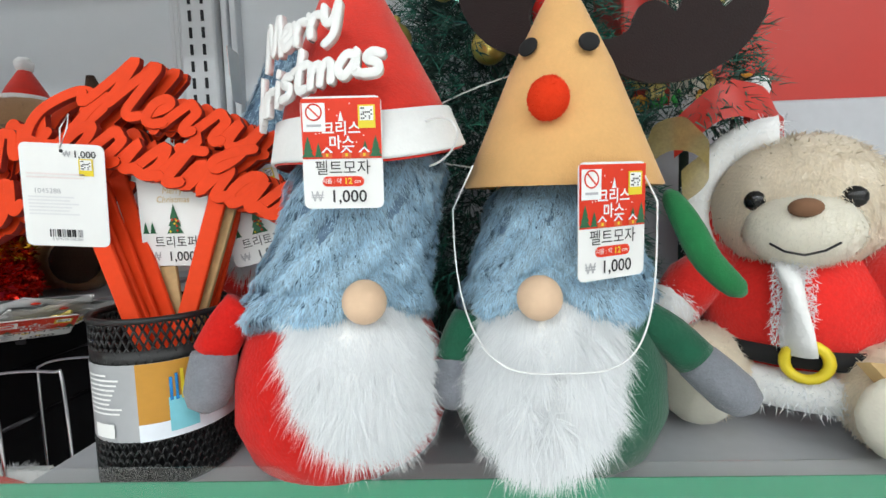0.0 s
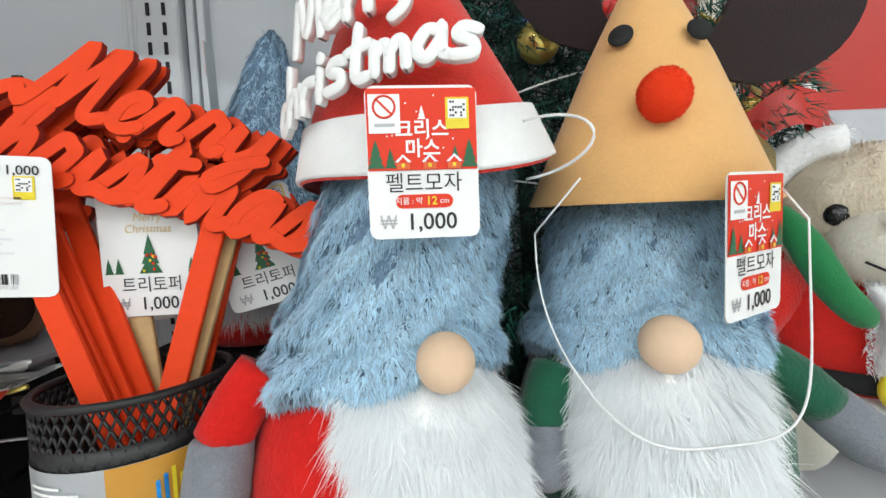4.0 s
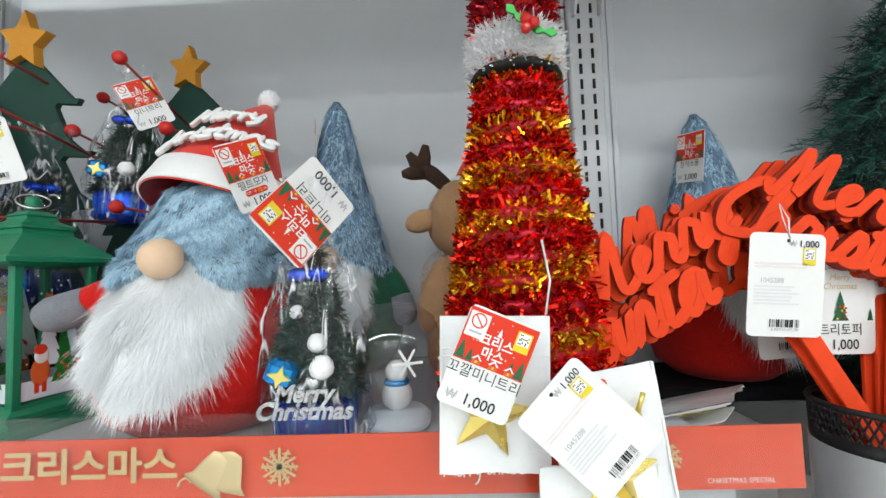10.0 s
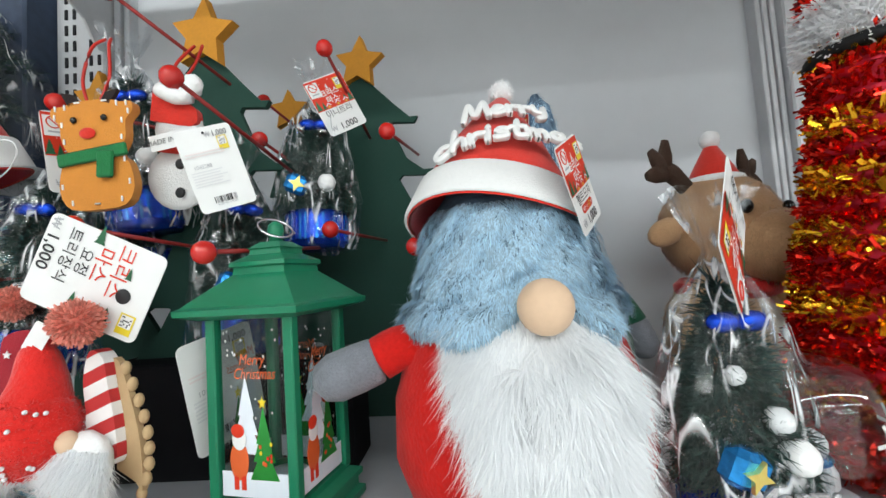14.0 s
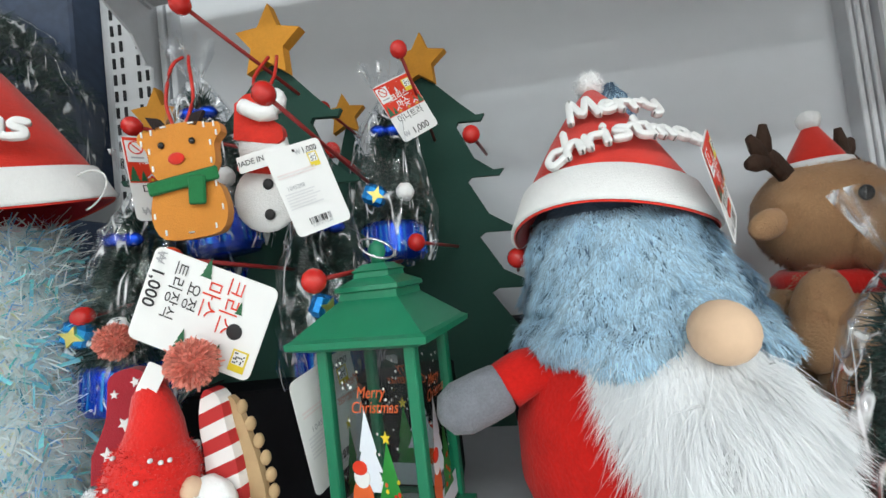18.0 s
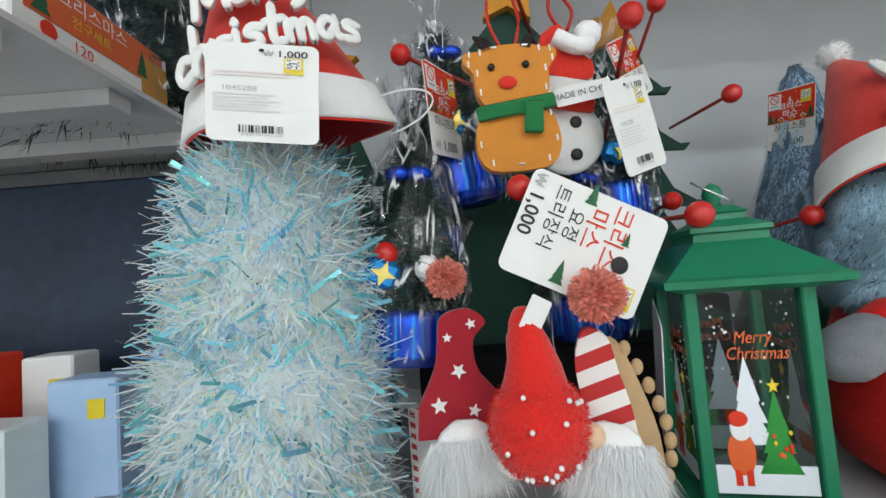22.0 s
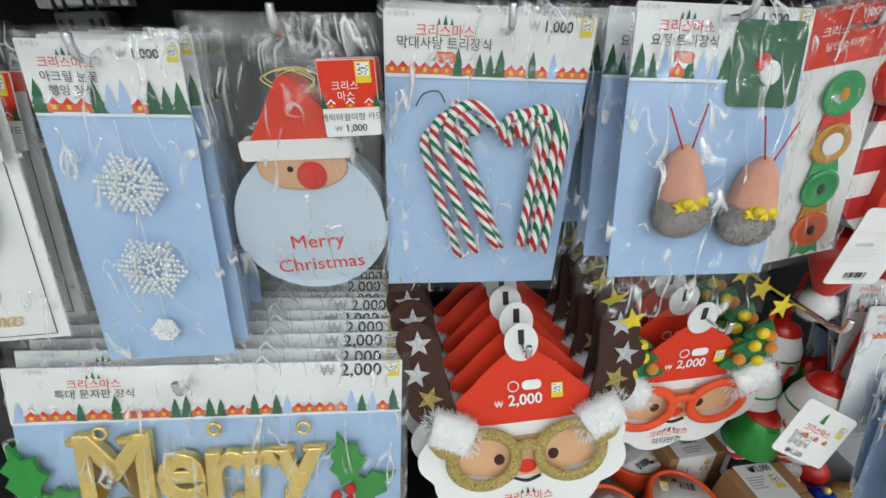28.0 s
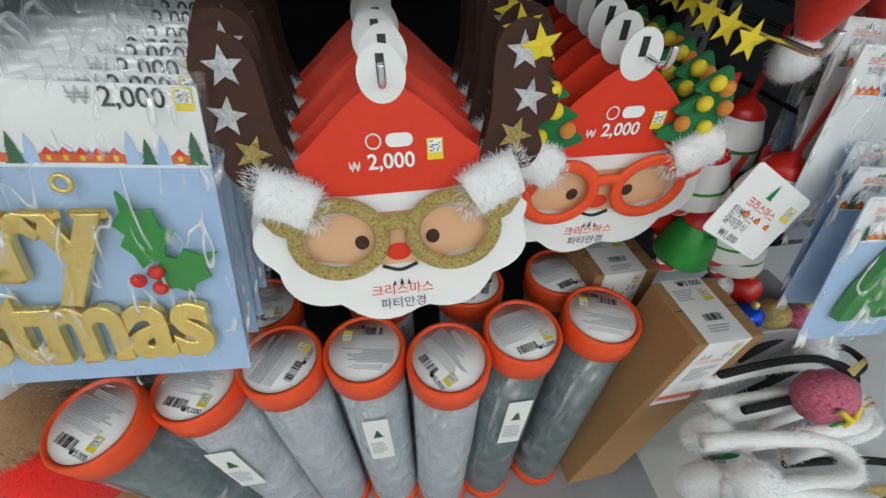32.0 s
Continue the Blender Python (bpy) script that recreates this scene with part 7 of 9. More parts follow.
# iridescent tree with a felt hat
it = thing("iridescent_tree", "white iridescent tinsel tree with a felt hat on top", "tinsel tree", xf(-1.07, .304, ZL) @ Matrix.Diagonal((.92, .92, 1, 1)))
ip = [(.052, .004), (.058, .03), (.05, .05), (.056, .065), (.057, .1), (.047, .118), (.051, .13), (.046, .16), (.038, .19), (.03, .212)]
part("core", Geo().lathe(ip, "whitefelt", None, 24), it)
part("fine_tinsel", tinsel(ip, 26000, lambda p: "irid", 51, .012, .0008, .5, .05, True), it, "pale iridescent strips")
part("loose_tinsel", tinsel(ip, 5000, lambda p: "irid", 53, .02, .0006, .6, .05), it, "loose pale strips")
part("wide_tinsel", tinsel(ip, 800, lambda p: "iridwide", 52, .02, .002, .7, .05), it, "wide shiny strips")
part("label", Geo().card(.017, .008, .0005, "white", None, .001).text("MADE", .0058, "ink", xf(-.001, -.0004, 0)), it, "small white label with writing", xf(-.048, -.066, .058, 0, 20, 0))
h4 = santa_hat(xf(-1.053, .304, 1.601, 3, -9, 12) @ Matrix.Diagonal((.83, .83, .9, 1)), "red felt hat with white letters on an iridescent tree", (-.012, .012))
hang_tag("back", h4, inside(h4, xf(-1.046, .247, 1.625, 6, 6, 2)) @ Matrix.Diagonal((.95, 1, .6, 1)))
tg2 = thing("felt_tag", "red and white price tag hanging on fur hat", "price tag", xf(-.65, .457, 1.668, 0, 8, -72) @ Matrix.Scale(.8, 4))
part("card", TAGS["felt"][0], tg2)
part("print", TAGS["felt"][1], tg2)
tg3 = thing("felt_tag", "red and white price tag hanging on fur hat", "price tag", xf(-.232, .452, 1.635, 0, 8, -78) @ Matrix.Scale(.8, 4))
part("card", TAGS["felt"][0], tg3)
part("print", TAGS["felt"][1], tg3)

# ---- next bay to the left ----
pb = thing("light_set_box", "white and red printed light set box on a shelf", "box", xf(-1.288, .372, 1.676))
part("carton", Geo().box(.15, .135, .056, "white", xf(0, 0, .028), .0015), pb)
pg = Geo()
pg.box(.0004, .12, .03, "orangeprint", xf(.0755, 0, .039))
pg.text("크리스마스", .013, "whiteink", xf(.0762, -.01, .045, 0, 0, 90))
pg.text("전구세트", .009, "yellow", xf(.0762, -.012, .033, 0, 0, 90))
pg.text("120", .011, "redprint", xf(.0762, -.02, .016, 0, 0, 90))
pg.ball(.0002, .006, .006, "redprint", xf(.0762, -.045, .017), 14)
pg.box(.0003, .04, .0015, "greyink", xf(.0762, -.015, .007))
fg = Geo()
fir(fg, 0, 0, .022, "greenprint", 0)
for q in (-.05, .035):
    pg.add(fg.v, fg.f, "greenprint", xf(.0763, q, .026, 0, 0, 90), False)
pg.box(.0004, .03, .04, "ochre", xf(.0758, .05, .024))
part("print", pg, pb)
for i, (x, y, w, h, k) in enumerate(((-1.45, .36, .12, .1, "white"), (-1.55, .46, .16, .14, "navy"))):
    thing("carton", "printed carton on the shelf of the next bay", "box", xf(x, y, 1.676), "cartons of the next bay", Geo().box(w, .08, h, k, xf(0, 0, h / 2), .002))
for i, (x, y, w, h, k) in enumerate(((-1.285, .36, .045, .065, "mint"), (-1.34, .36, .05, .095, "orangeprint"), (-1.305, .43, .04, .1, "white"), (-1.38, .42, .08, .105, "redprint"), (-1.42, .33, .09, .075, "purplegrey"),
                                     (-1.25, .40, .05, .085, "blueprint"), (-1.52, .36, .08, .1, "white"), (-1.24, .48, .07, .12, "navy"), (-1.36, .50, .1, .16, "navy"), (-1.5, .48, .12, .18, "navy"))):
    c = thing("small_pack", "small printed pack on the shelf of the next bay", "pack", xf(x, y, 1.381, 0, 0, 4 * (i % 3) - 4), "packs of the next bay")
    part("carton", Geo().box(w, .03, h, k, xf(0, 0, h / 2), .0015), c)
    part("code_patch", Geo().box(.012, .0006, .014, "yellow", xf(w * .2, -.0155, h * .75)), c)

dt = thing("wrapped_tree", "dark green tree lying wrapped in clear film on a shelf", "christmas tree", xf(-1.3, .48, 1.676), "")
part("needles", needle_tree([(.06, .0), (.085, .03), (.09, .1), (.07, .16), (.03, .2)], 5200, "pinedark", 77, .018, .0014, 4), dt, "dark needles")
part("wrapping", Geo().lathe([(.09, .001), (.108, .02), (.11, .1), (.085, .17), (.03, .215)], "cello", None, 26, wob=.05, seed=3, cap=False), dt, "clear film wrapping")
# Navy blocks added at the back of both shelves to darken them.
thing("navy_backing", "dark navy block added to darken the back of a shelf", "box", xf(-1.6, .515, 1.381), "", Geo().box(.78, .07, .26, "navy", xf(0, 0, .13), .003))
thing("navy_backing", "dark navy block added to darken the back of a shelf", "box", xf(-1.6, .53, 1.676), "", Geo().box(.78, .05, .3, "navy", xf(0, 0, .15), .003))


# ---- hanging goods below the left shelf ----
def hook(x, z, y, label="chrome display hook with an upturned tip"):
    h = thing("display_hook", label, "display hook", xf(x, 0, z), "display hooks")
    part("rod", Geo().tube([(0, .556, .004), (0, y + .006, 0), (0, y, .002)], .0024, "chrome", None, 10), h)
    part("tip", Geo().tube(smooth_line([(0, y + .003, .001), (0, y - .003, .003), (0, y - .005, .009), (0, y - .005, .015)], 3), .0026, "chrome", None, 10), h)
    # Plate darkened too, to match the shade painted on the back.
    part("back_plate", Geo().box(.014, .004, .02, "shadedsteel", xf(0, .554, .004), .001), h)
    return h


def header(w, h, name, price, pill=None, seed=0, hole=True):
    """White card header with writing and a winter village along its foot; origin at its top middle."""
    c = Geo().card(w, h, .0006, "white", xf(0, 0, -h / 2), .001)
    g = Geo()
    village(g, w * .98, -h, h * .42, seed)
    s = min(.0085, w * .075)
    big = w > .2
    cx = -w * (.29 if big else .22)
    fir(g, cx, -h * .2, s * .7, "greenprint", -.0006)
    fir(g, cx - s * .5, -h * .2, s * .5, "greenprint", -.0006)
    fir(g, cx + s * .5, -h * .2, s * .5, "greenprint", -.0006)
    g.text("크리스마스", s, "redprint", xf(cx, -.0009, -h * .3))
    lines = name.split("\n")
    for i, l in enumerate(lines):
        g.text(l, s * .98, "ink", xf(cx, -.0009, -h * .48 - s * 1.15 * i))
    if pill:
        g.card(s * 1.9, s * .85, .0001, "orangeprint", xf(cx, -.0009, -h * .68), s * .4)
        g.text(pill, s * .6, "whiteink", xf(cx, -.0013, -h * .68))
    px = w * .387 if big else (w * .31 if w > .13 else w * .12 + s * 2.1)
    ps = .0155 if big else s * 1.1
    g.text("₩", ps * .85, "greyink", xf(px - ps * 1.75, -.0009, -h * .16))
    g.text(price, ps, "ink", xf(px, -.0009, -h * .16), bold=.012)
    code(g, w * (.475 if big else .45), -h * .15, .0088 if big else s * .85, -.0009)
    g.text("< 장식용 >", s * .45, "greyink", xf(-w * .42, -.0009, -h * .07))
    return c, g


def film_bag(w, h, top=.01, seed=0, dep=.006, k="bagfilm"):
    """Clear flat bag, a little puffed and wrinkled; origin at its top middle."""
    r = random.Random(seed)
    a, b, c = r.uniform(0, 6), r.uniform(0, 6), r.uniform(0, 6)
    folds = []
    for i in range(17):
        x, z, t = r.uniform(0, 1), (r.uniform(.72, 1) if i % 3 else r.uniform(0, .7)), r.uniform(-1.1, 1.1) + (1.57 if i % 2 else 0)
        folds.append((x, z, math.cos(t), math.sin(t), r.uniform(.1, .35), r.choice((-1, 1)) * r.uniform(.0018, .0042), r.uniform(.018, .036)))

    def wr(u, v):
        # straight creases that run out at both ends, on a gently waved sheet
        q = .0012 * math.sin(7 * u + 9 * v + a) * math.sin(5 * u - 6 * v + b)
        for x, z, cx, cz, ln, am, wd in folds:
            s, d = (u - x) * cx + (v - z) * cz, (v - z) * cx - (u - x) * cz
            q += am * math.exp(-(s / ln) ** 2 - (d / wd) ** 2)
        return q

    g = Geo().quad(w, h, k, xf(0, -.002, top - h / 2), 34, 34, lambda u, v: -dep * (math.sin(math.pi * u) * math.sin(math.pi * v)) ** .5 + wr(u, v))
    return g


def repeat(ob, n, dy, jit=.003, tilt=1.5, seed=0, dz=0.0):
    r = random.Random(seed)
    for i in range(1, n):
        m = ob.matrix_basis.copy()
        copy_thing(ob, pose(r.uniform(-jit, jit), dy * i, dz * i + r.uniform(-jit, jit) * .5) @ m @ pose(0, 0, 0, 0, r.uniform(-tilt, tilt), r.uniform(-tilt, tilt)))


# wreath greeting card
wc = thing("wreath_card", "white greeting card with a green felt wreath in clear bag", "greeting card", xf(-1.12, .260, 1.296, -12, 0.5, 0), "wreath cards")
part("card", Geo().card(.125, .154, .0012, "white", xf(0, 0, -.1), .001), wc)
part("border", Geo().tube([(-.055, -.0006, -.03), (.055, -.0006, -.03), (.055, -.0006, -.174), (-.055, -.0006, -.174)], .0004, "ink", None, 4, closed=True), wc, "thin dark border line")
wg = Geo()
wg.tube([(.0285 * math.cos(a), 0, .0275 * math.sin(a)) for a in np.linspace(0, 6.283, 49)[:-1]], .0148, "greenfelt", xf(0, -.006, -.088), 14, closed=True, flat=.45)
aa = np.random.RandomState(2).uniform(0, 6.283, 2600)
rr_ = .0285 + np.random.RandomState(3).uniform(-.0145, .0145, 2600)
wg.blades(np.stack([rr_ * np.cos(aa), -.012 + 0 * aa, -.088 + rr_ * np.sin(aa)], 1), np.stack([np.cos(aa), -.8 + 0 * aa, np.sin(aa)], 1), .0032, .0006, "greenfelt", seg=2, jit=.4)
part("wreath", wg, wc, "green felt wreath")
for x, z, k, s in ((-.002, -.05, "yellow", .0068), (-.031, -.06, "redfelt", .0065), (.028, -.064, "peach", .0062), (-.038, -.086, "peach", .0062), (.024, -.107, "redfelt", .0065), (-.012, -.121, "yellow", .0065),
                   (.02, -.054, "redfelt", .0025), (-.026, -.105, "redfelt", .003)):
    part("felt_ball", Geo().ball(s, s * .7, s, k, None, 14), wc, "", xf(x, -.0155, z))
wt = Geo()
script(wt, "Merry", .0135, .0006, .0003, "goldink", xf(.01, -.0009, -.1505), .3, .034)
script(wt, "Christmas", .0125, .0006, .0003, "goldink", xf(.012, -.0009, -.1665), .3, .05)
part("lettering", wt, wc, "gold script letters")
part("bag", film_bag(.135, .2, .018, 1), wc, "clear plastic bag")


def sticker_tag(parent, name, m):
    w, h = .036, .047
    t = part("label", Geo().card(w, h, .0005, "white", xf(0, 0, -h / 2), .001), parent, "red and white price label", m)
    g = Geo()
    g.box(w * .98, .0001, h * .6, "redprint", xf(0, -F1, -h * .31))
    g.text("크리스", .0062, "whiteink", xf(-.002, -.0008, -h * .33))
    g.text("마스", .0062, "whiteink", xf(-.002, -.0008, -h * .46))
    code(g, w * .28, -h * .16, .0085, -.0008)
    for x in (-.012, 0, .012):
        cottage(g, x, -h * .61, .005, -.0008)
    for x in (-.0165, .0165):
        fir(g, x, -h * .61, .009, "greenprint", -.0008)
    g.text(name, .0052, "ink", xf(0, -F1, -h * .74))
    g.text("₩", .0055, "greyink", xf(-.0095, -F1, -h * .89))
    g.text("1,000", .0065, "ink", xf(.002, -F1, -h * .89), bold=.01)
    part("print", g, t)


sticker_tag(wc, "장식포인트 카드", xf(.046, -.0095, -.012, 0, 2, 0))
hook(-1.125, 1.300, .245)
repeat(wc, 4, .026, .004, 1.5, 1)

# snowflake pack
sp = thing("snowflake_pack", "pale blue pack with clear beaded snowflake ornaments", "ornament pack", xf(-.996, .262, 1.301, -6, 4, 0), "snowflake packs")
hc, hg = header(.09, .043, "아크릴 눈꽃\n행잉 장식", "1,000", None, 2)
part("backing", Geo().card(.09, .22, .0008, "blueprint", xf(0, .0008, -.11), .001), sp, "pale blue card")
hp_ = part("header", hc, sp, "white header card")
part("print", hg, hp_)
for z, s in ((-.085, .021), (-.143, .023), (-.192, .009)):
    g = Geo()
    r = random.Random(int(-z * 1000))
    for a in range(6):
        ca, sa = math.cos(radians(60 * a)), math.sin(radians(60 * a))
        for q in np.linspace(.1, 1, 9):
            pts = [(s * q, 0)]
            if q > .4:
                pts += [(s * q - .0028 * e, s_ * .0036 * e) for e in (1, 2) for s_ in (-1, 1) if e * .25 < q]
            for px_, pz_ in pts:
                g.ball(.0014, .0012, .0014, "icy", xf(px_ * ca - pz_ * sa, -.004 - .002 * r.random(), px_ * sa + pz_ * ca), 6)
    part("snowflake", g, sp, "clear acrylic bead snowflake", xf(.003, -.001, z, 0, 8, 0))
part("thread", Geo().tube([(0, -.002, -.045), (.003, -.002, -.21)], .0004, "elastic", None, 4), sp)
part("bag", film_bag(.098, .23, .004, 2, .007), sp, "clear plastic bag")
hook(-.999, 1.290, .248)
repeat(sp, 6, .013, .004, 1.2, 2, .001)

# santa card
sc = thing("santa_card", "round santa face card in a clear bag", "greeting card", xf(-.890, .262, 1.300, 3, 2.5, 0), "santa cards")
cz = -.128
part("beard", Geo().plate(smooth_line([(.0575 * math.cos(a) * (1.0 if math.sin(a) < 0 else .96), cz + .0575 * math.sin(a)) for a in np.linspace(0, 6.283, 25)], 2), .0012, "beardprint"), sc, "pale round beard card")
part("face", Geo().ball(.031, .001, .0175, "skin", xf(0, -.0012, -.083), 24), sc, "peach face")
part("hat", Geo().plate(smooth_line([(-.033, -.066), (.028, -.064), (.012, -.036), (0, -.024), (-.008, -.025), (-.018, -.042)], 4), .0016, "redprint", xf(0, -.003, 0)), sc, "dark red hat")
part("hat_band", Geo().card(.074, .014, .0018, "white", xf(-.002, -.0038, -.070, 0, -1, 0), .003), sc, "white hat band")
part("nose", Geo().ball(.0105, .004, .0105, "redfelt", xf(.006, -.003, -.089), 18), sc, "red felt nose")
for x in (-.0085, .012):
    part("eye", Geo().ball(.0022, .0008, .0022, "ink", xf(x, -.0026, -.084), 8), sc)
part("lettering", Geo().text("Merry", .0165, "redprint", xf(.002, -.0008, -.143, 0, -3, 0)).text("Christmas", .0165, "redprint", xf(.003, -.0008, -.163, 0, -3, 0)), sc, "red letters")
part("loop", Geo().tube(smooth_line([(-.01, -.004, -.03), (-.016, -.005, -.024), (0, -.006, -.019), (.016, -.005, -.026), (.008, -.004, -.034)], 4), .0005, "gold", None, 5), sc, "gold thread")
sticker_tag(sc, "캐릭터걸이형 카드", xf(.037, -.009, -.013, 0, -2, 0))
part("bag", film_bag(.118, .19, .012, 3, .008), sc, "clear plastic bag")
hook(-.889, 1.300, .246)
repeat(sc, 4, .016, .004, 1.5, 3)

# candy canes
cp = thing("candy_cane_pack", "pale blue pack of red, white and green candy canes", "ornament pack", xf(-.757, .272, 1.307, 0, 4.5, 0), "candy cane packs")
hc, hg = header(.142, .04, "막대사탕 트리장식", "1,000", "8개입", 4)
part("backing", Geo().card(.142, .202, .0008, "blueprint", xf(0, .0008, -.101), .001), cp, "pale blue card")
hh = part("header", hc, cp, "white header card")
part("print", hg, hh)
for i, (x, z, a, s, f) in enumerate(((-.034, -.078, -19, 1, 1), (-.027, -.071, -22, 1.04, 1), (-.016, -.066, -25, 1.06, 1), (-.004, -.074, -23, .98, 1),
                                     (.05, -.067, 2, 1.02, -1), (.043, -.062, 4, 1.04, -1), (.037, -.068, 1, 1, -1), (.03, -.064, 3, .98, -1))):
    # crook opens towards the middle, shaft runs down
    arc = [(f * .0165 * (1 - math.cos(q)), 0, .0165 * math.sin(q)) for q in np.linspace(3.5, 0, 14)]
    pts = arc + [(0, 0, -.0115 * k) for k in range(1, 10)]
    part("candy_cane", Geo().tube(pts, .0039, "canegreen", None, 10), cp, "", xf((x - f * .012) * .94, -.0055 - .0024 * (i % 3), z - .011, 0, a, 0) @ Matrix.Scale(s * .87, 4))
part("wire", Geo().tube(smooth_line([(-.05, -.004, -.058), (-.045, -.004, -.05), (-.035, -.004, -.048), (-.03, -.004, -.055)], 4), .0005, "ink", None, 5), cp, "dark twist wire")
part("bag", film_bag(.15, .215, .006, 5, .01), cp, "clear plastic bag")
hook(-.751, 1.296, .252)
repeat(cp, 5, .015, .005, 1.5, 5, .002)

# elf ornaments
ep = thing("elf_pack", "pale blue pack with two grey pompom elf ornaments", "ornament pack", xf(-.607, .256, 1.306, -12, 4, 0), "elf ornament packs")
hc, hg = header(.124, .047, "요정 트리장식", "1,000", "2개입", 6)
part("backing", Geo().card(.124, .182, .0008, "blueprint", xf(0, .0008, -.091), .001), ep, "pale blue card")
hh = part("header", hc, ep, "white header card")
part("print", hg, hh)
part("photo", Geo().card(.052, .054, .0004, "greenprint", xf(.033, -.0012, -.035), .006).ball(.008, .0004, .008, "whitefurskin", xf(.036, -.0018, -.04), 12).ball(.006, .0004, .006, "redfelt", xf(.03, -.0018, -.034), 10), ep, "dark green photo of ornaments")
for x, z, a in ((-.02, -.115, -6), (.03, -.122, 8)):
    b = part("elf", Geo().ball(.024, .013, .0195, "greyfur", None, 20, .1).blades(ball(2600, 9) * np.array([.0235, .0125, .019]), ball(2600, 9), .003, .0005, "greyfur", seg=2, jit=.5), ep, "grey fluffy pompom elf", xf(x, -.011, z - .018, 0, a, 0, .86))
    part("body", Geo().lathe([(.015, .004), (.0175, .014), (.0155, .03), (.011, .045), (.004, .053), (.001, .054)], "peach", None, 18, wob=.05), b, "peach cloth hat")
    part("belt", Geo().plate(star(.006, .5), .003, "yellow", xf(-.01, -.014, .008)).plate(star(.006, .5), .003, "yellow", xf(-.001, -.017, .009)).plate(star(.006, .5), .003, "yellow", xf(.008, -.015, .011)).ball(.005, .004, .004, "yellow", xf(-.006, -.016, .011), 8).ball(.005, .004, .004, "yellow", xf(.004, -.016, .012), 8), b, "yellow star trim")
    for s in (-1, 1):
        part("leg", Geo().tube([(s * .003, -.004, .048), (s * .015, -.004, .082)], .0007, "redribbon", None, 6), b, "dark red cord")
part("bag", film_bag(.135, .218, .004, 7, .012, "cello"), ep, "shiny clear bag")
hook(-.612, 1.298, .232)
repeat(ep, 6, .034, .005, 1.5, 7, .001)

# sticker strip
st = thing("sticker_pack", "white pack of round festive ribbon stickers", "sticker pack", xf(-.502, .268, 1.302, 0, -8, 0), "sticker packs")
part("backing", Geo().card(.066, .2, .0008, "white", xf(0, .0008, -.1), .001), st)
hd = part("header", Geo().card(.066, .036, .0006, "redprint", xf(0, 0, -.018), .001), st, "red header card")
g = Geo()
g.text("크리스마스", .0075, "whiteink", xf(-.006, -.0008, -.013))
g.text("달린 스티커", .006, "whiteink", xf(-.004, -.0008, -.023))
g.text("1,000", .0075, "whiteink", xf(.012, -.0008, -.005), bold=.01)
code(g, .027, -.009, .006, -.0008)
part("print", g, hd)
for i, (k, k2) in enumerate((("grassfelt", "redfelt"), ("ochre", "grassfelt"), ("grassfelt", "ochre"), ("orangeprint", "grassfelt"))):
    s_ = part("rosette", Geo().lathe([(.0155, 0), (.0165, .001), (.0155, .002), (.0125, .0022), (.012, .0017), (.0004, .0018)], k, xf(0, 0, 0, 90, 0, 0), 22), st, "round felt rosette", xf(.003, -.0012, -.058 - .038 * i))
    part("ribbon", Geo().plate([(-.009, -.01), (.009, -.01), (.013, -.026), (.006, -.022), (0, -.026), (-.006, -.022), (-.013, -.026)], .001, k2, xf(0, -.0004, 0)), s_)
    part("emblem", Geo().ball(.009 if i == 1 else .0035, .0006, .009 if i == 1 else .005, "whitefelt" if i == 1 else "yellowfelt" if i < 1 else "treefelt" if i == 2 else "ink", xf(0, -.0022, 0), 12), s_)
part("bag", film_bag(.072, .212, .006, 8, .004), st, "clear plastic bag")
hook(-.505, 1.290, .25)
repeat(st, 4, .014, .004, 1.5, 8)

# ---- second row: gold letter banners ----
lp = thing("letter_banner_pack", "blue pack with gold plastic Merry Christmas letters", "banner pack", xf(-.988, .243, 1.069, -14, 6, 0), "letter banner packs")
hc, hg = header(.302, .048, "특대 문자판 장식", "2,000", None, 10)
part("backing", Geo().card(.302, .212, .001, "blueprint", xf(0, .001, -.106), .001), lp, "pale blue card")
hh = part("header", hc, lp, "white header card with winter village")
part("print", hg, hh)
uw = Geo().text("Merry", .088, "goldplastic", xf(-.012, -.006, -.09), depth=.005, bold=.022, bevel=.0012, width=.19, space=.95)
for x, z in ((-.1, -.119), (-.068, -.119), (-.013, -.119), (.02, -.119), (.052, -.076), (.078, -.076), (-.1, -.061), (-.064, -.061)):
    uw.box(.022, .0052, .0075, "goldplastic", xf(x, -.0052, z), .002)
part("upper_word", uw, lp, "gold plastic letters")
lw = Geo().text("Christmas", .088, "goldplastic", xf(-.004, -.006, -.158), depth=.005, bold=.022, bevel=.0012, width=.275, space=.95)
for x in (-.09, -.066, -.046, -.022, .03, .05, .07):
    lw.box(.015, .0052, .0075, "goldplastic", xf(x, -.0052, -.187), .002)
for x in (-.062, .0, .055):
    lw.box(.006, .0045, .03, "goldplastic", xf(x, -.0045, -.128), .001)
part("lower_word", lw, lp, "gold plastic letters")
for x in (-.085, .0, .07):
    part("ring", Geo().tube(ring(.005, -.006, 14), .0016, "goldplastic", xf(x, 0, -.056 if x > 0 else -.054), 6, closed=True), lp, "small gold ring")
leaf = [(0, 0), (.008, .006), (.012, .014), (.02, .012), (.024, .02), (.034, .016), (.045, .02), (.036, .008), (.04, 0), (.03, -.006), (.028, -.014), (.018, -.01), (.01, -.012), (.006, -.004)]
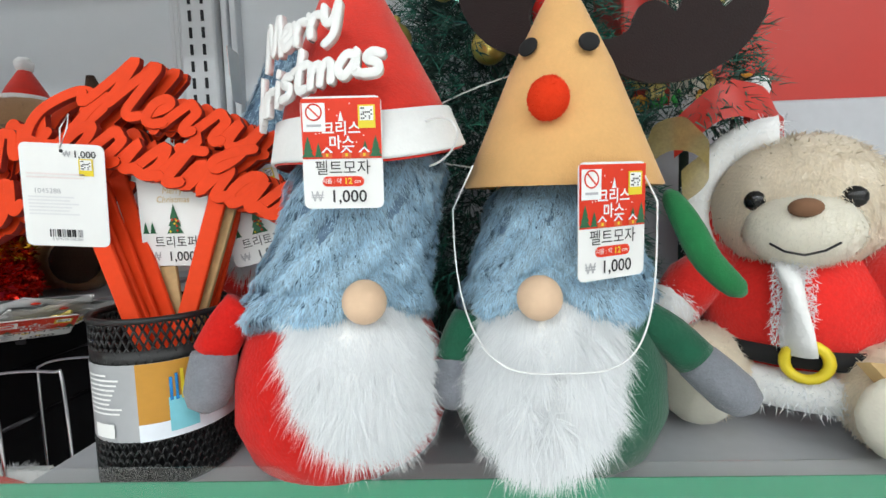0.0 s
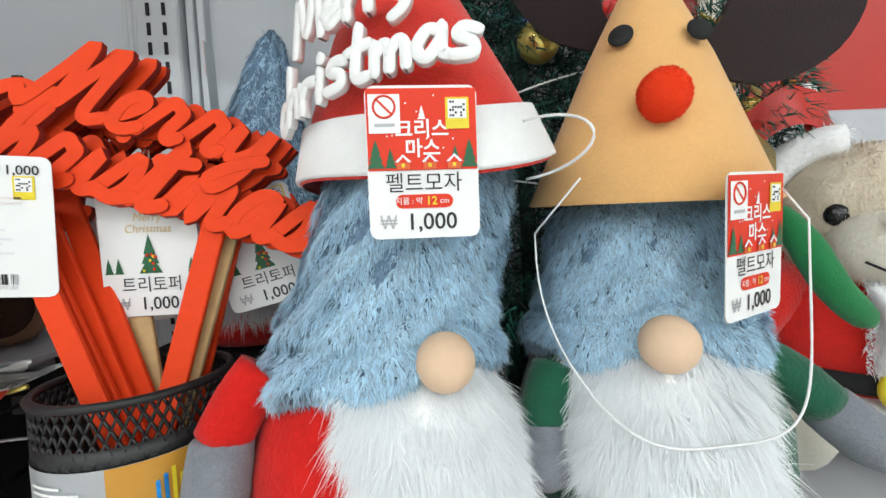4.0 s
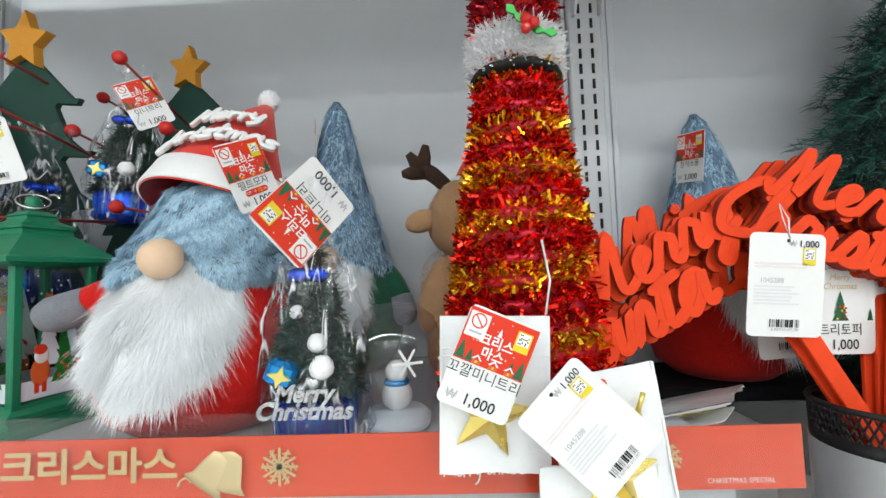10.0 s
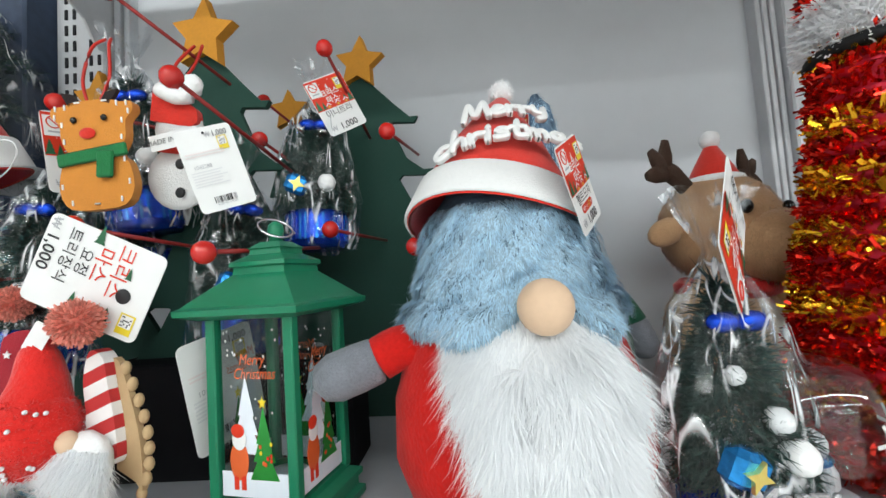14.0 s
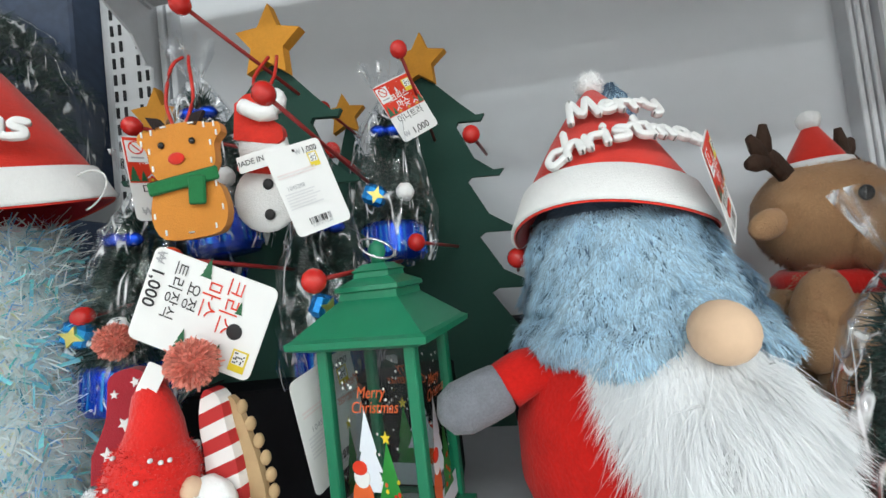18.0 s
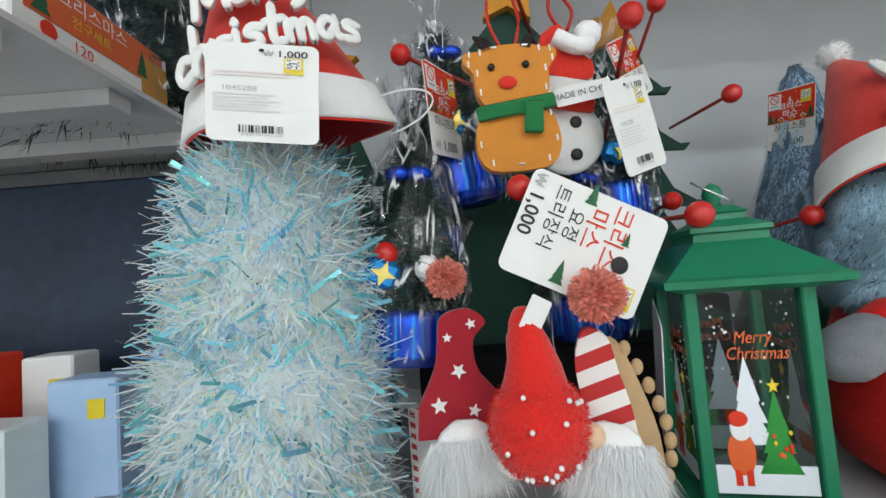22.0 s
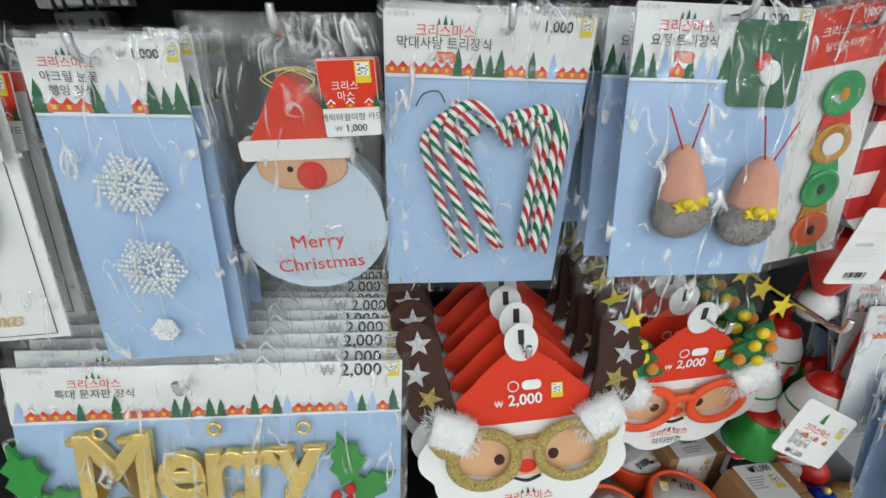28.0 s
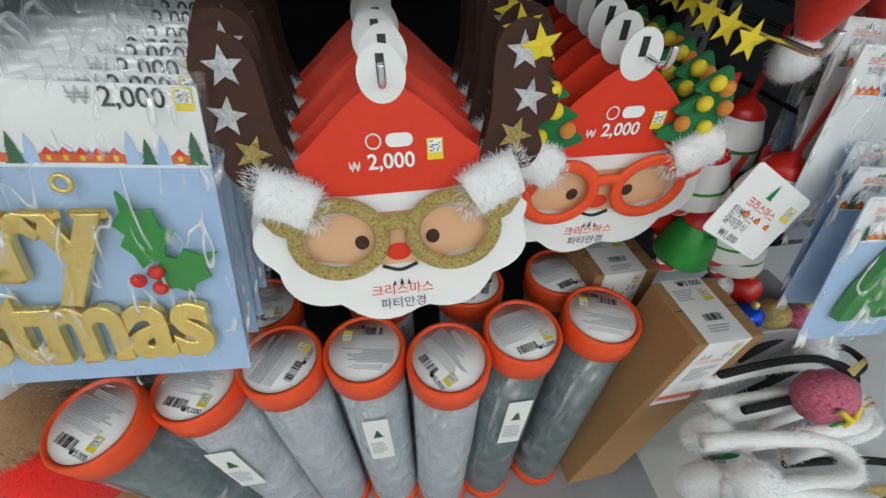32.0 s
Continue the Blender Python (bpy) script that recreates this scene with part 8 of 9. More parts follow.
for x in (.1, -.148):
    hl = part("holly", Geo().plate(leaf, .003, "holly", xf(0, 0, 0, 0, 6, 0)).plate([(a * 1.1, b) for a, b in leaf], .003, "holly", xf(0, -.0006, .004, 0, -72, 0)), lp, "green plastic holly", xf(x, -.007, -.118))
    for q in range(3):
        part("berry", Geo().ball(.0052, .004, .0052, "redgloss", xf(.004 - .008 * math.cos(q * 2.1), -.002, -.004 - .007 * math.sin(q * 2.1)), 12), hl)
part("bag", film_bag(.315, .228, .008, 11, .012), lp, "clear plastic bag")
hook(-1.006, 1.058, .226)
repeat(lp, 9, .0155, .004, .8, 11, .002)

# ---- party glasses on santa cards ----
def party(m, antlers, frame, label, group):
    p = thing("party_glasses", label, "party glasses", m, group)
    tab = Geo().plate([(.0145 * math.cos(a), -.004 + .0165 * math.sin(a)) for a in np.linspace(0, 6.283, 25)[:-1]], .0008, "white")
    tb = part("hang_tab", tab, p, "white round hang tab")
    part("slot", Geo().box(.005, .0006, .012, "ink", xf(0, -.0004, .001)), tb)
    part("cap", Geo().plate(smooth_line([(0, -.006), (.018, -.016), (.045, -.04), (.068, -.072), (-.068, -.072), (-.045, -.04), (-.018, -.016)], 3), .0008, "redprint", xf(0, .001, 0)), p, "red printed santa cap")
    g = Geo()
    g.text("2,000", .0135, "whiteink", xf(.001, -.0004, -.055), bold=.02)
    g.text("₩", .008, "whiteink", xf(-.022, -.0004, -.057))
    code(g, .029, -.049, .009, -.0004)
    g.tube(ring(.0045, 0, 16), .0006, "whiteink", xf(-.009, -.0006, -.042), 4, closed=True)
    g.card(.017, .0085, .0002, "whiteink", xf(.007, -.0004, -.042), .004)
    part("cap_print", g, p)
    edge = [(.062, -.075), (.08, -.08)] + [((.087 + .0075 * abs(math.sin(4.5 * a))) * math.cos(a), -.104 - (.058 + .0095 * abs(math.sin(4.5 * a))) * math.sin(a)) for a in np.linspace(-.2, 3.34, 44)] + [(-.08, -.08), (-.062, -.075)]
    part("beard", Geo().plate(edge, .0008, "white", xf(0, .0022, 0)), p, "white scalloped beard card")
    part("face", Geo().plate([(-.062, -.088), (.062, -.088), (.06, -.118), (.02, -.126), (-.02, -.126), (-.06, -.118)], .0004, "skin", xf(0, .0012, 0)), p, "peach face print")
    q = Geo()
    q.ball(.0085, .0008, .0065, "redprint", xf(0, .0006, -.117), 16)
    for x in (-.024, .024):
        q.ball(.0048, .0008, .0052, "brownfoam", xf(x, .0006, -.108), 14)
    q.tube(smooth_line([(-.012, .0008, -.127), (0, .0008, -.131), (.012, .0008, -.127)], 4), .0013, "ink", None, 6)
    fir(q, 0, -.143, .006, "ink", .0012)
    fir(q, -.005, -.143, .0045, "ink", .0012)
    fir(q, .005, -.143, .0045, "ink", .0012)
    q.text("크리스마스", .0098, "redprint", xf(0, .0012, -.147))
    q.text("파티안경", .0092, "ink", xf(0, .0012, -.158))
    part("face_print", q, p)
    lens = Geo()
    for s in (-1, 1):
        lens.tube([(s * .038 + .028 * math.cos(a), 0, -.103 + .024 * math.sin(a)) for a in np.linspace(0, 6.283, 33)[:-1]], .0052, frame, xf(0, -.005, 0), 8, closed=True, flat=.5)
        lens.tube([(s * .06, -.005, -.098), (s * .074, -.006, -.09), (s * .08, -.004, -.082)], .0055, frame, None, 8, flat=.5)
    lens.tube(smooth_line([(-.013, -.005, -.095), (0, -.0055, -.093), (.013, -.005, -.095)], 3), .005, frame, None, 8, flat=.5)
    part("spectacle_frame", lens, p, "gold glitter spectacles" if antlers else "orange-red spectacles")
    for s in (-1, 1):
        fur = Geo().tube(smooth_line([(s * .05, -.008, -.080), (s * .064, -.009, -.072), (s * .08, -.008, -.066)], 3), .015, "whitefurskin", None, 12, flat=.6)
        n = 2400
        u = np.random.RandomState(5).uniform(0, 1, n)
        dd = ball(n, 6)
        fur.blades(np.stack([s * (.048 + .032 * u), -.008 + 0 * u, -.079 + .014 * u], 1) + dd * np.array([.008, .009, .0145]), dd, .006, .0006, "whitefur", seg=2, jit=.4)
        part("fur_trim", fur, p, "white fluffy trim")
        if antlers:
            o = [(.058, -.075), (.064, -.05), (.07, -.03), (.072, -.008), (.076, .012), (.09, .022), (.106, .018), (.112, .004), (.108, -.01), (.116, -.02), (.113, -.034), (.103, -.04), (.106, -.052), (.098, -.064), (.086, -.068), (.078, -.08)]
            an = part("antler", Geo().plate(smooth_line([(s * a * .93, b) for a, b in o], 3), .003, "brownfoam", xf(0, -.002, 0)), p, "brown felt antler")
            for i, (x, z, k) in enumerate(((.092, .004, "silver"), (.096, -.022, "silver"), (.086, -.044, "goldglitter"), (.077, -.065, "silver"))):
                puffy_star(gg := Geo(), .0115, .001, k, xf(s * x * .93, -.003, z, 0, 12 * i, 0))
                part("star", gg, an, "glitter star")
        else:
            fx = []
            for q, hw in ((0, .02), (.06, .027), (.3, .013), (.34, .024), (.58, .01), (.62, .018), (.9, .003)):
                fx.append((q, hw))
            ax, az, bx, bz = .054, -.068, .07, -.008
            dl = math.hypot(bx - ax, bz - az)
            nx, nz = -(bz - az) / dl, (bx - ax) / dl
            fo = [(ax + (bx - ax) * q + nx * hw, az + (bz - az) * q + nz * hw) for q, hw in fx] + [(ax + (bx - ax) * q - nx * hw, az + (bz - az) * q - nz * hw) for q, hw in fx[::-1]]
            tr_ = part("felt_tree", Geo().plate([(s * a, b) for a, b in smooth_line(fo, 3)], .004, "greenfelt", xf(0, -.004, 0)), p, "green felt tree")
            puffy_star(gg := Geo(), .0135, .001, "yellow", xf(s * .072, -.005, .004, 0, s * 14, 0))
            part("star", gg, tr_, "yellow star")
            for x, z, k in ((.044, -.05, "orangefelt"), (.064, -.054, "yellow"), (.056, -.036, "yellow"), (.074, -.04, "orangefelt"), (.06, -.022, "yellow"), (.069, -.026, "orangefelt")):
                part("pompom", Geo().ball(.0058, .005, .0058, k, xf(s * x, -.007, z), 12), tr_, "small pompom")
    return p


pgm = party(xf(-.7325, .254, 1.055, -19, 0, 0) @ Matrix.Scale(1.06, 4), True, "goldglitter", "santa face card with gold glasses and reindeer antlers", "reindeer party glasses")
repeat(pgm, 6, .026, .003, 1.5, 20, .003)
hook(-.7325, 1.049, .236)
pg2 = party(xf(-.557, .26, 1.0555, -2, 2, 2) @ Matrix.Scale(1.04, 4), False, "orangecap", "santa face card with red glasses and felt trees", "tree party glasses")
repeat(pg2, 6, .026, .003, 1.5, 21, .003)
hook(-.552, 1.049, .24)

# ---- rolls, boxes and headbands at the bottom ----
def roll(x, y, z, inner, seed, rot, a):
    t = thing("roll_tube", "clear tube of fleece with an orange-red cap", "tube", xf(x, y, .362, a[0], a[1], 0), "roll tubes")
    h = z - .362
    part("fleece", Geo().lathe([(.036, .005), (.0375, .02), (.037, h * .3), (.0375, h * .6), (.037, h - .05)], inner, None, 26, wob=.012, seed=seed), t, "pale grey fleece" if inner == "wrapgrey" else "dark green branches")
    part("tube", Geo().lathe([(.0395, .002), (.04, .01), (.04, h - .02)], "pvc", None, 30, cap=False), t, "clear plastic tube")
    cp_ = part("cap", Geo().lathe([(.0405, h - .032), (.0418, h - .031), (.0424, h - .004), (.0405, h), (.0375, h), (.0368, h - .003), (.002, h - .003)], "orangecap", None, 36), t, "orange-red plastic cap")
    lb = part("label", Geo().lathe([(.036, h - .0026), (.0362, h - .0022), (.001, h - .0022)], "white", None, 30), cp_, "round white label")
    g = Geo()
    mm = pose(0, 0, h - .0014, -90, 0, rot)
    bars(g, 0, .021, .042, .006, 3, "paleink", 0, seed)
    bars(g, -.002, .008, .056, .016, 8, "greyink", 0, seed)
    bars(g, -.004, -.006, .05, .01, 5, "paleink", 0, seed + 1)
    barcode(g, -.006, -.021, .022, .009, 0, seed)
    code(g, .02, -.014, .0085, 0)
    g.text("₩5,000", .0065, "ink", xf(.013, -.0002, -.0255), bold=.006)
    q = Geo()
    q.v, q.f, q.k, q.s, q.keys = g.v, g.f, g.k, g.s, g.keys
    part("print", q, lb, "", mm)
    part("base_cap", Geo().lathe([(.0405, 0), (.0418, .001), (.0418, .02), (.0405, .021)], "orangecap", None, 30), t, "orange-red plastic cap")
    if seed % 2:
        sl_ = part("paper_label", Geo().box(.028, .0006, .11, "white", xf(0, -.041, h * .68), 0), t, "white paper label")
        gg = Geo()
        fir(gg, 0, h * .68 + .01, .022, "greenprint", -.0416)
        bars(gg, 0, h * .68 - .02, .022, .035, 6, "greyink", -.0416, seed)
        part("print", gg, sl_)
    return t


for i, (x, y, z, k, rot, a) in enumerate(((-1.018, .205, .787, "wrapgreen", -30, (7, -4)), (-.943, .236, .776, "wrapgrey", -20, (4, -2)), (-.862, .247, .782, "wrapgrey", 60, (3, 0)), (-.777, .244, .786, "wrapgrey", 170, (3, 0)), (-.694, .219, .79, "wrapgrey", -60, (4, 1)),
                                         (-.611, .243, .785, "wrapgreen", 15, (2, 2)), (-.519, .25, .785, "wrapgreen", 160, (2, 2)), (-.535, .335, .77, "wrapgrey", 20, (0, 0)), (-.65, .335, .77, "wrapgrey", 70, (0, 0)), (-.76, .345, .77, "wrapgrey", 0, (0, 0)), (-.9, .345, .76, "wrapgrey", 0, (0, 0)))):
    b = xf(x, y, z)
    d = pose(0, 0, 0, a[0], a[1], 0) @ Vector((0, 0, z - .362))
    roll(x - d.x, y - d.y, z, k, i, rot, a)

for (x, y, z, w, dd, rx, ry, rz) in ((-.408, .236, .79, .086, .083, 3, 7, 5), (-.468, .335, .79, .086, .07, 0, 3, 4)):
    b = thing("kraft_box", "tall brown cardboard box with a white printed seal", "box", xf(x, y, z, rx, ry, rz), "kraft boxes")
    hgt = .40
    part("carton", Geo().box(w, dd, hgt, "box", xf(0, 0, -hgt / 2), .0012), b)
    part("flap_seam", Geo().box(w * .98, .0006, .0006, "brownfoam", xf(0, 0, .0003)), b)
    sl = part("seal", Geo().box(.055, dd + .0016, .0006, "white", xf(-.004, 0, .0008)).box(.055, .0006, .13, "white", xf(-.004, -dd / 2 - .0006, -.064)), b, "white printed paper seal")
    g2 = Geo()
    for fx in (-.022, -.014, .008, .015):
        fir(g2, fx, -.03, .012, "greyink", -dd / 2 - .0012)
    code(g2, .014, -.012, .009, -dd / 2 - .0012)
    bars(g2, -.004, -.062, .036, .03, 8, "greyink", -dd / 2 - .0012, 2)
    bars(g2, -.006, -.094, .03, .012, 3, "paleink", -dd / 2 - .0012, 5)
    g2.text("크리스마스", .0085, "redprint", xf(-.006, -dd / 2 - .0014, -.036))
    g2.box(.054, .0003, .01, "orangeprint", xf(-.004, -dd / 2 - .0012, -.113))
    part("print", g2, sl)
    g3 = Geo()
    g3.text("₩3,000", .0105, "ink", xf(.006, 0, .013), bold=.012)
    code(g3, .016, -.004, .011, 0)
    bars(g3, -.01, -.003, .028, .016, 5, "greyink", 0)
    barcode(g3, .002, -.034, .024, .009, 0)
    bars(g3, 0, -.048, .03, .01, 3, "greyink", 0)
    part("top_print", g3, sl, "", pose(-.004, .022, .0016, -90, 0, 0))


def headband(m, k, top, label, L=.16):
    """A folded headband: two arms from the ear to a bend."""
    h = thing("headband", label, "headband", m, "headbands")
    pts = smooth_line([(.0, -.02, 0), (L * .5, -.021, .006), (L * .9, -.017, .002), (L, 0, 0), (L * .9, .017, .004), (L * .5, .021, .01), (0, .02, .006)], 5)
    if k == "fur":
        g = Geo().tube(pts, .0082, "whitefurskin", None, 12)
        n = 3600
        q = np.random.RandomState(3).randint(0, len(pts), n)
        d = ball(n, 12)
        g.blades(np.array(pts)[q] + d * .0075 + np.random.RandomState(4).normal(0, .003, (n, 3)) * np.array([1, 0, 0]), d, .005, .0007, "whitefur", seg=2, jit=.4)
        part("fluffy_band", g, h, "white fluffy band")
    else:
        part("band", Geo().tube(pts, .0048, "blackcloth", None, 8), h, "black cloth band")
    if top == "ear":
        for s in (-1, 1):
            e = Geo().ball(.027, .02, .026, "whitefurskin", None, 20, .12)
            d = ball(2200, 7)
            e.blades(d * np.array([.026, .019, .025]), d, .005, .0007, "whitefur", seg=2, jit=.4)
            t = part("ear", e, h, "white fluffy ear", xf(-.006 + .01 * s, s * .022, .014, 0, 20, 0))
            part("leaf", Geo().ball(.016, .003, .009, "greenfelt", xf(.006, -.02, .004, 0, -35, 0), 14), t, "green felt leaf")
            part("berry", Geo().ball(.006, .006, .006, "redgloss", xf(.004, -.021, -.012), 10), t, "red berry")
    elif top == "pink":
        t = part("ornament", Geo().ball(.031, .027, .031, "pinksequin", None, 20, .08), h, "pink glitter ball", xf(L * .5, -.03, .022))
        part("ribbon", Geo().tube(smooth_line([(-.012, -.022, .012), (0, -.03, .004), (.014, -.02, .012)], 4), .003, "yellow", None, 6).tube(smooth_line([(0, -.029, .004), (.006, -.028, -.012)], 4), .003, "yellow", None, 6), t, "yellow ribbon")
        part("leaf", Geo().plate([(0, 0), (.01, .006), (.022, .004), (.012, -.004)], .002, "holly", xf(-.016, -.028, -.008)), t, "green leaf")
        for sx, sz in ((-.016, .014), (.012, -.014), (.02, .016)):
            part("star", Geo().plate(star(.0055, .5), .002, "goldglitter", xf(sx, -.024, sz)), t, "small gold star")
    elif top == "gold":
        puffy_star(gg := Geo(), .03, .006, "goldglitter", xf(0, 0, 0), .5)
        part("ornament", gg, h, "gold glitter star", xf(L * .5, -.02, .03))
    elif top == "pompom":
        e = Geo().ball(.019, .019, .019, "whitefurskin", None, 16, .12)
        d = ball(1800, 7)
        e.blades(d * .018, d, .009, .0006, "whitefur", seg=2, jit=.4)
        part("pompom", e, h, "white fluffy pompom", xf(L, -.01, .02))
    return h


for x, y, z, rx, ry, rz, k, top in ((-.43, .125, .672, 12, 3, -7, "fur", "ear"), (-.405, .15, .69, 0, -3, -2, "fur", None), (-.395, .18, .69, 8, 2, 4, "fur", None), (-.41, .1, .635, 0, 5, -18, "fur", "ear"),
                                    (-.385, .2, .668, 0, -4, 12, "black", "pompom"), (-.385, .175, .712, 0, 4, 4, "black", "pink"), (-.475, .075, .63, 0, 0, -8, "black", "pink"), (-.34, .24, .7, 5, 0, 16, "black", "pompom"),
                                    (-.3, .15, .62, 0, 4, 6, "fur", None), (-.29, .11, .59, 0, 2, -6, "black", "gold"), (-.26, .2, .64, 0, 3, 14, "black", "gold"), (-.27, .17, .585, 0, 0, 10, "fur", None), (-.24, .23, .585, 0, 0, 2, "black", "pink"), (-.45, .11, .705, 8, 6, -4, "fur", None), (-.43, .07, .69, 4, 4, -14, "fur", "ear")):
    headband(xf(x, y, z, rx, ry, rz), k, top, {"ear": "white fluffy headband with ears and green leaf", "pink": "black headband with pink glitter ball", "gold": "black headband with gold glitter star",
                                               "pompom": "black headband with white fluffy pompom", None: "white fluffy folded headband in a pile"}[top])
for x, y, z, r_, k in ((-.36, .262, .752, .02, "redgloss"), (-.325, .25, .745, .017, "bluefoil"), (-.29, .25, .742, .019, "goldglitter"), (-.262, .24, .745, .017, "pinksequin"), (-.31, .285, .755, .02, "redgloss"), (-.24, .262, .75, .02, "holly"), (-.345, .29, .76, .018, "silver")):
    b = thing("glitter_ornament", "small shiny ornament ball on a pile of headbands", "ornament", xf(x, y, z), "small ornament balls")
    part("ball", Geo().ball(r_, r_, r_, k, None, 18), b)
    part("cap", Geo().lathe([(.004, 0), (.0045, .001), (.0045, .006), (.001, .009)], "gold", xf(0, 0, r_ * .93), 10), b)
thing("open_carton", "grey carton that carries ornaments behind the headbands", "box", xf(-.3, .285, .562), "", Geo().box(.16, .1, .165, "deckgrey", xf(0, 0, .0825), .002))


def plush_doll(m, fur, label):
    """Stuffed animal in a red suit with white trim, one mesh."""
    g = Geo()
    for r, c, k, n in (((.075, .07, .09), (0, 0, .09), "redplush", 3000), ((.068, .062, .062), (0, -.01, .225), fur, 4000), ((.03, .026, .03), (-.075, -.02, .12), fur, 900), ((.03, .026, .03), (.075, -.02, .12), fur, 900),
                       ((.035, .045, .032), (-.045, -.06, .035), fur, 1200), ((.035, .045, .032), (.045, -.06, .035), fur, 1200)):
        g.ball(*r, k, xf(*c), 24, .05)
        d = ball(n, 5)
        g.blades(d * np.array(r) + np.array(c), d, .006, .0009, k, seg=2, jit=.5, droop=.2)
    g.tube(ring(.072, 0, 28), .014, "whitefurskin", xf(0, 0, .03, 90, 0, 0), 10, closed=True)
    g.lathe([(.06, 0), (.062, .008), (.045, .05), (.02, .09), (.002, .11)], "redplush", xf(.0, .0, .265, -14, 8, 0), 24)
    g.tube(ring(.06, 0, 28), .013, "whitefurskin", xf(0, 0, .268, 76, 8, 0), 10, closed=True)
    return thing("plush_toy", label, "plush toy", m, "plush toys", g)


plush_doll(xf(-1.26, .33, .362, 0, 0, 12, 1.35), "brownplush", "brown plush toy in a red suit sitting on base shelf")
plush_doll(xf(-1.42, .3, .362, 0, 0, 30, 1.35), "cream", "cream plush toy in a red suit sitting on base shelf")

# ---- hanging ornaments by the right upright ----
def santa_orn(m, label, k="white"):
    o = thing("santa_ornament", label, "ornament", m, "santa ornaments")
    part("bell", Geo().lathe([(.028, 0), (.03, .004), (.026, .03), (.018, .05), (.006, .062)], k, None, 22), o, "round tin body")
    part("cap", Geo().lathe([(.019, .048), (.02, .05), (.015, .058), (.004, .064), (.002, .07)], "redgloss", None, 22), o, "red top")
    part("green_band", Geo().lathe([(.0285, .008), (.0275, .022)], "holly", None, 22, cap=False), o, "green glitter band")
    part("ribbon", Geo().box(.006, .0012, .06, "redribbon", xf(0, 0, .095), 0), o, "red satin ribbon")
    for s in (-1, 1):
        part("foot", Geo().ball(.014, .012, .009, "redwhite", xf(s * .014, -.004, -.006), 14), o, "striped foot")
    return o


so1 = santa_orn(xf(-.405, .25, .905, 0, 6, 0), "white and red tin santa ornament on a ribbon")
santa_orn(xf(-.43, .3, .895, 0, -5, 0), "white and red tin santa ornament on a ribbon")
santa_orn(xf(-.4, .32, .925, 0, 3, 0), "white and red tin santa ornament on a ribbon")
for x, y, z, a, k in ((-.425, .285, .825, 8, "holly"), (-.38, .275, .84, -10, "white"), (-.355, .3, .875, 6, "holly"), (-.405, .325, .82, 14, "redgloss"), (-.345, .29, .8, -6, "white"), (-.44, .335, .85, -8, "redgloss")):
    santa_orn(xf(x, y, z, 0, a, 0), "white and red tin santa ornament on a ribbon" if k == "white" else "glossy green tin ornament with striped feet" if k == "holly" else "glossy red tin ornament with striped feet", k)
pt = part("tag", Geo().card(.078, .058, .0006, "white", None, .004), so1, "white price tag with small tree", inside(so1, xf(-.462, .2, .95, -10, 33, 0)))
g = Geo()
fir(g, -.004, .012, .013, "holly")
g.text("크리스마스", .0085, "redprint", xf(-.002, -F1, .004))
g.text("틴케이스\n걸이장식", .008, "ink", xf(-.014, -F1, -.01))
g.text("₩1,000", .008, "ink", xf(-.01, -F1, -.024))
code(g, .028, .012, .008)
for x in (-.012, .004, .018):
    cottage(g, x, -.006, .006)
part("print", g, pt)
hook(-.47, 1.06, .215)

bt = thing("price_tag", "white back of a price tag hanging on a stocking", "price tag", xf(-.452, .226, 1.165, 3, 8, 4) @ Matrix.Diagonal((1.15, 1, 1, 1)))
part("card", TAGS["back"][0], bt)
part("print", TAGS["back"][1], bt)


def stocking(m, k, label):
    s = thing("christmas_stocking", label, "stocking", m, "stockings")
    out = smooth_line([(-.03, 0), (.03, 0), (.03, -.07), (.034, -.1), (.06, -.115), (.066, -.135), (.05, -.148), (.01, -.145), (-.022, -.12), (-.03, -.08)], 4)
    g = Geo().plate(out, .016, k)
    part("sock", g, s)
    c = Geo().box(.068, .024, .03, "whitefurskin", xf(0, .008, -.004), .008)
    d = ball(1500, 3)
    c.blades(d * np.array([.034, .012, .015]) + np.array([0, .008, -.004]), d, .006, .0006, "whitefur", seg=2, jit=.4)
    part("cuff", c, s, "white fluffy cuff")
    return s


stocking(xf(-.405, .27, 1.27, 0, 12, 0), "stocking", "red and white striped christmas stocking with fluffy cuff")
stocking(xf(-.36, .30, 1.25, 0, 10, 20), "stocking", "red and white striped christmas stocking with fluffy cuff")
stocking(xf(-.39, .26, 1.13, 0, 175, 0), "redfelt", "red felt christmas stocking hung upside down")
stocking(xf(-.33, .28, 1.12, 0, 178, 10), "redfelt", "red felt christmas stocking hung upside down")
for x, y, z, a in ((-.405, .285, 1.115, 4), (-.345, .29, 1.11, -8), (-.3, .33, 1.12, 6)):
    fh = thing("small_santa_hat", "small red felt hat with white pompom hanging upside down", "felt hat", xf(x, y, z, 0, a, 0), "small felt hats")
    part("cone", Geo().lathe([(.004, -.075), (.012, -.06), (.026, -.03), (.034, 0), (.033, .002)], "redfelt", None, 22, cap=False), fh)
    pb_ = Geo().ball(.017, .017, .017, "whitefurskin", None, 16, .12)
    d = ball(1500, 7)
    pb_.blades(d * .0165, d, .006, .0007, "whitefur", seg=2, jit=.4, nrm=d)
    part("pompom", pb_, fh, "white fluffy pompom", xf(0, 0, -.082))
hook(-.4, 1.275, .23)
hook(-.365, 1.09, .20)


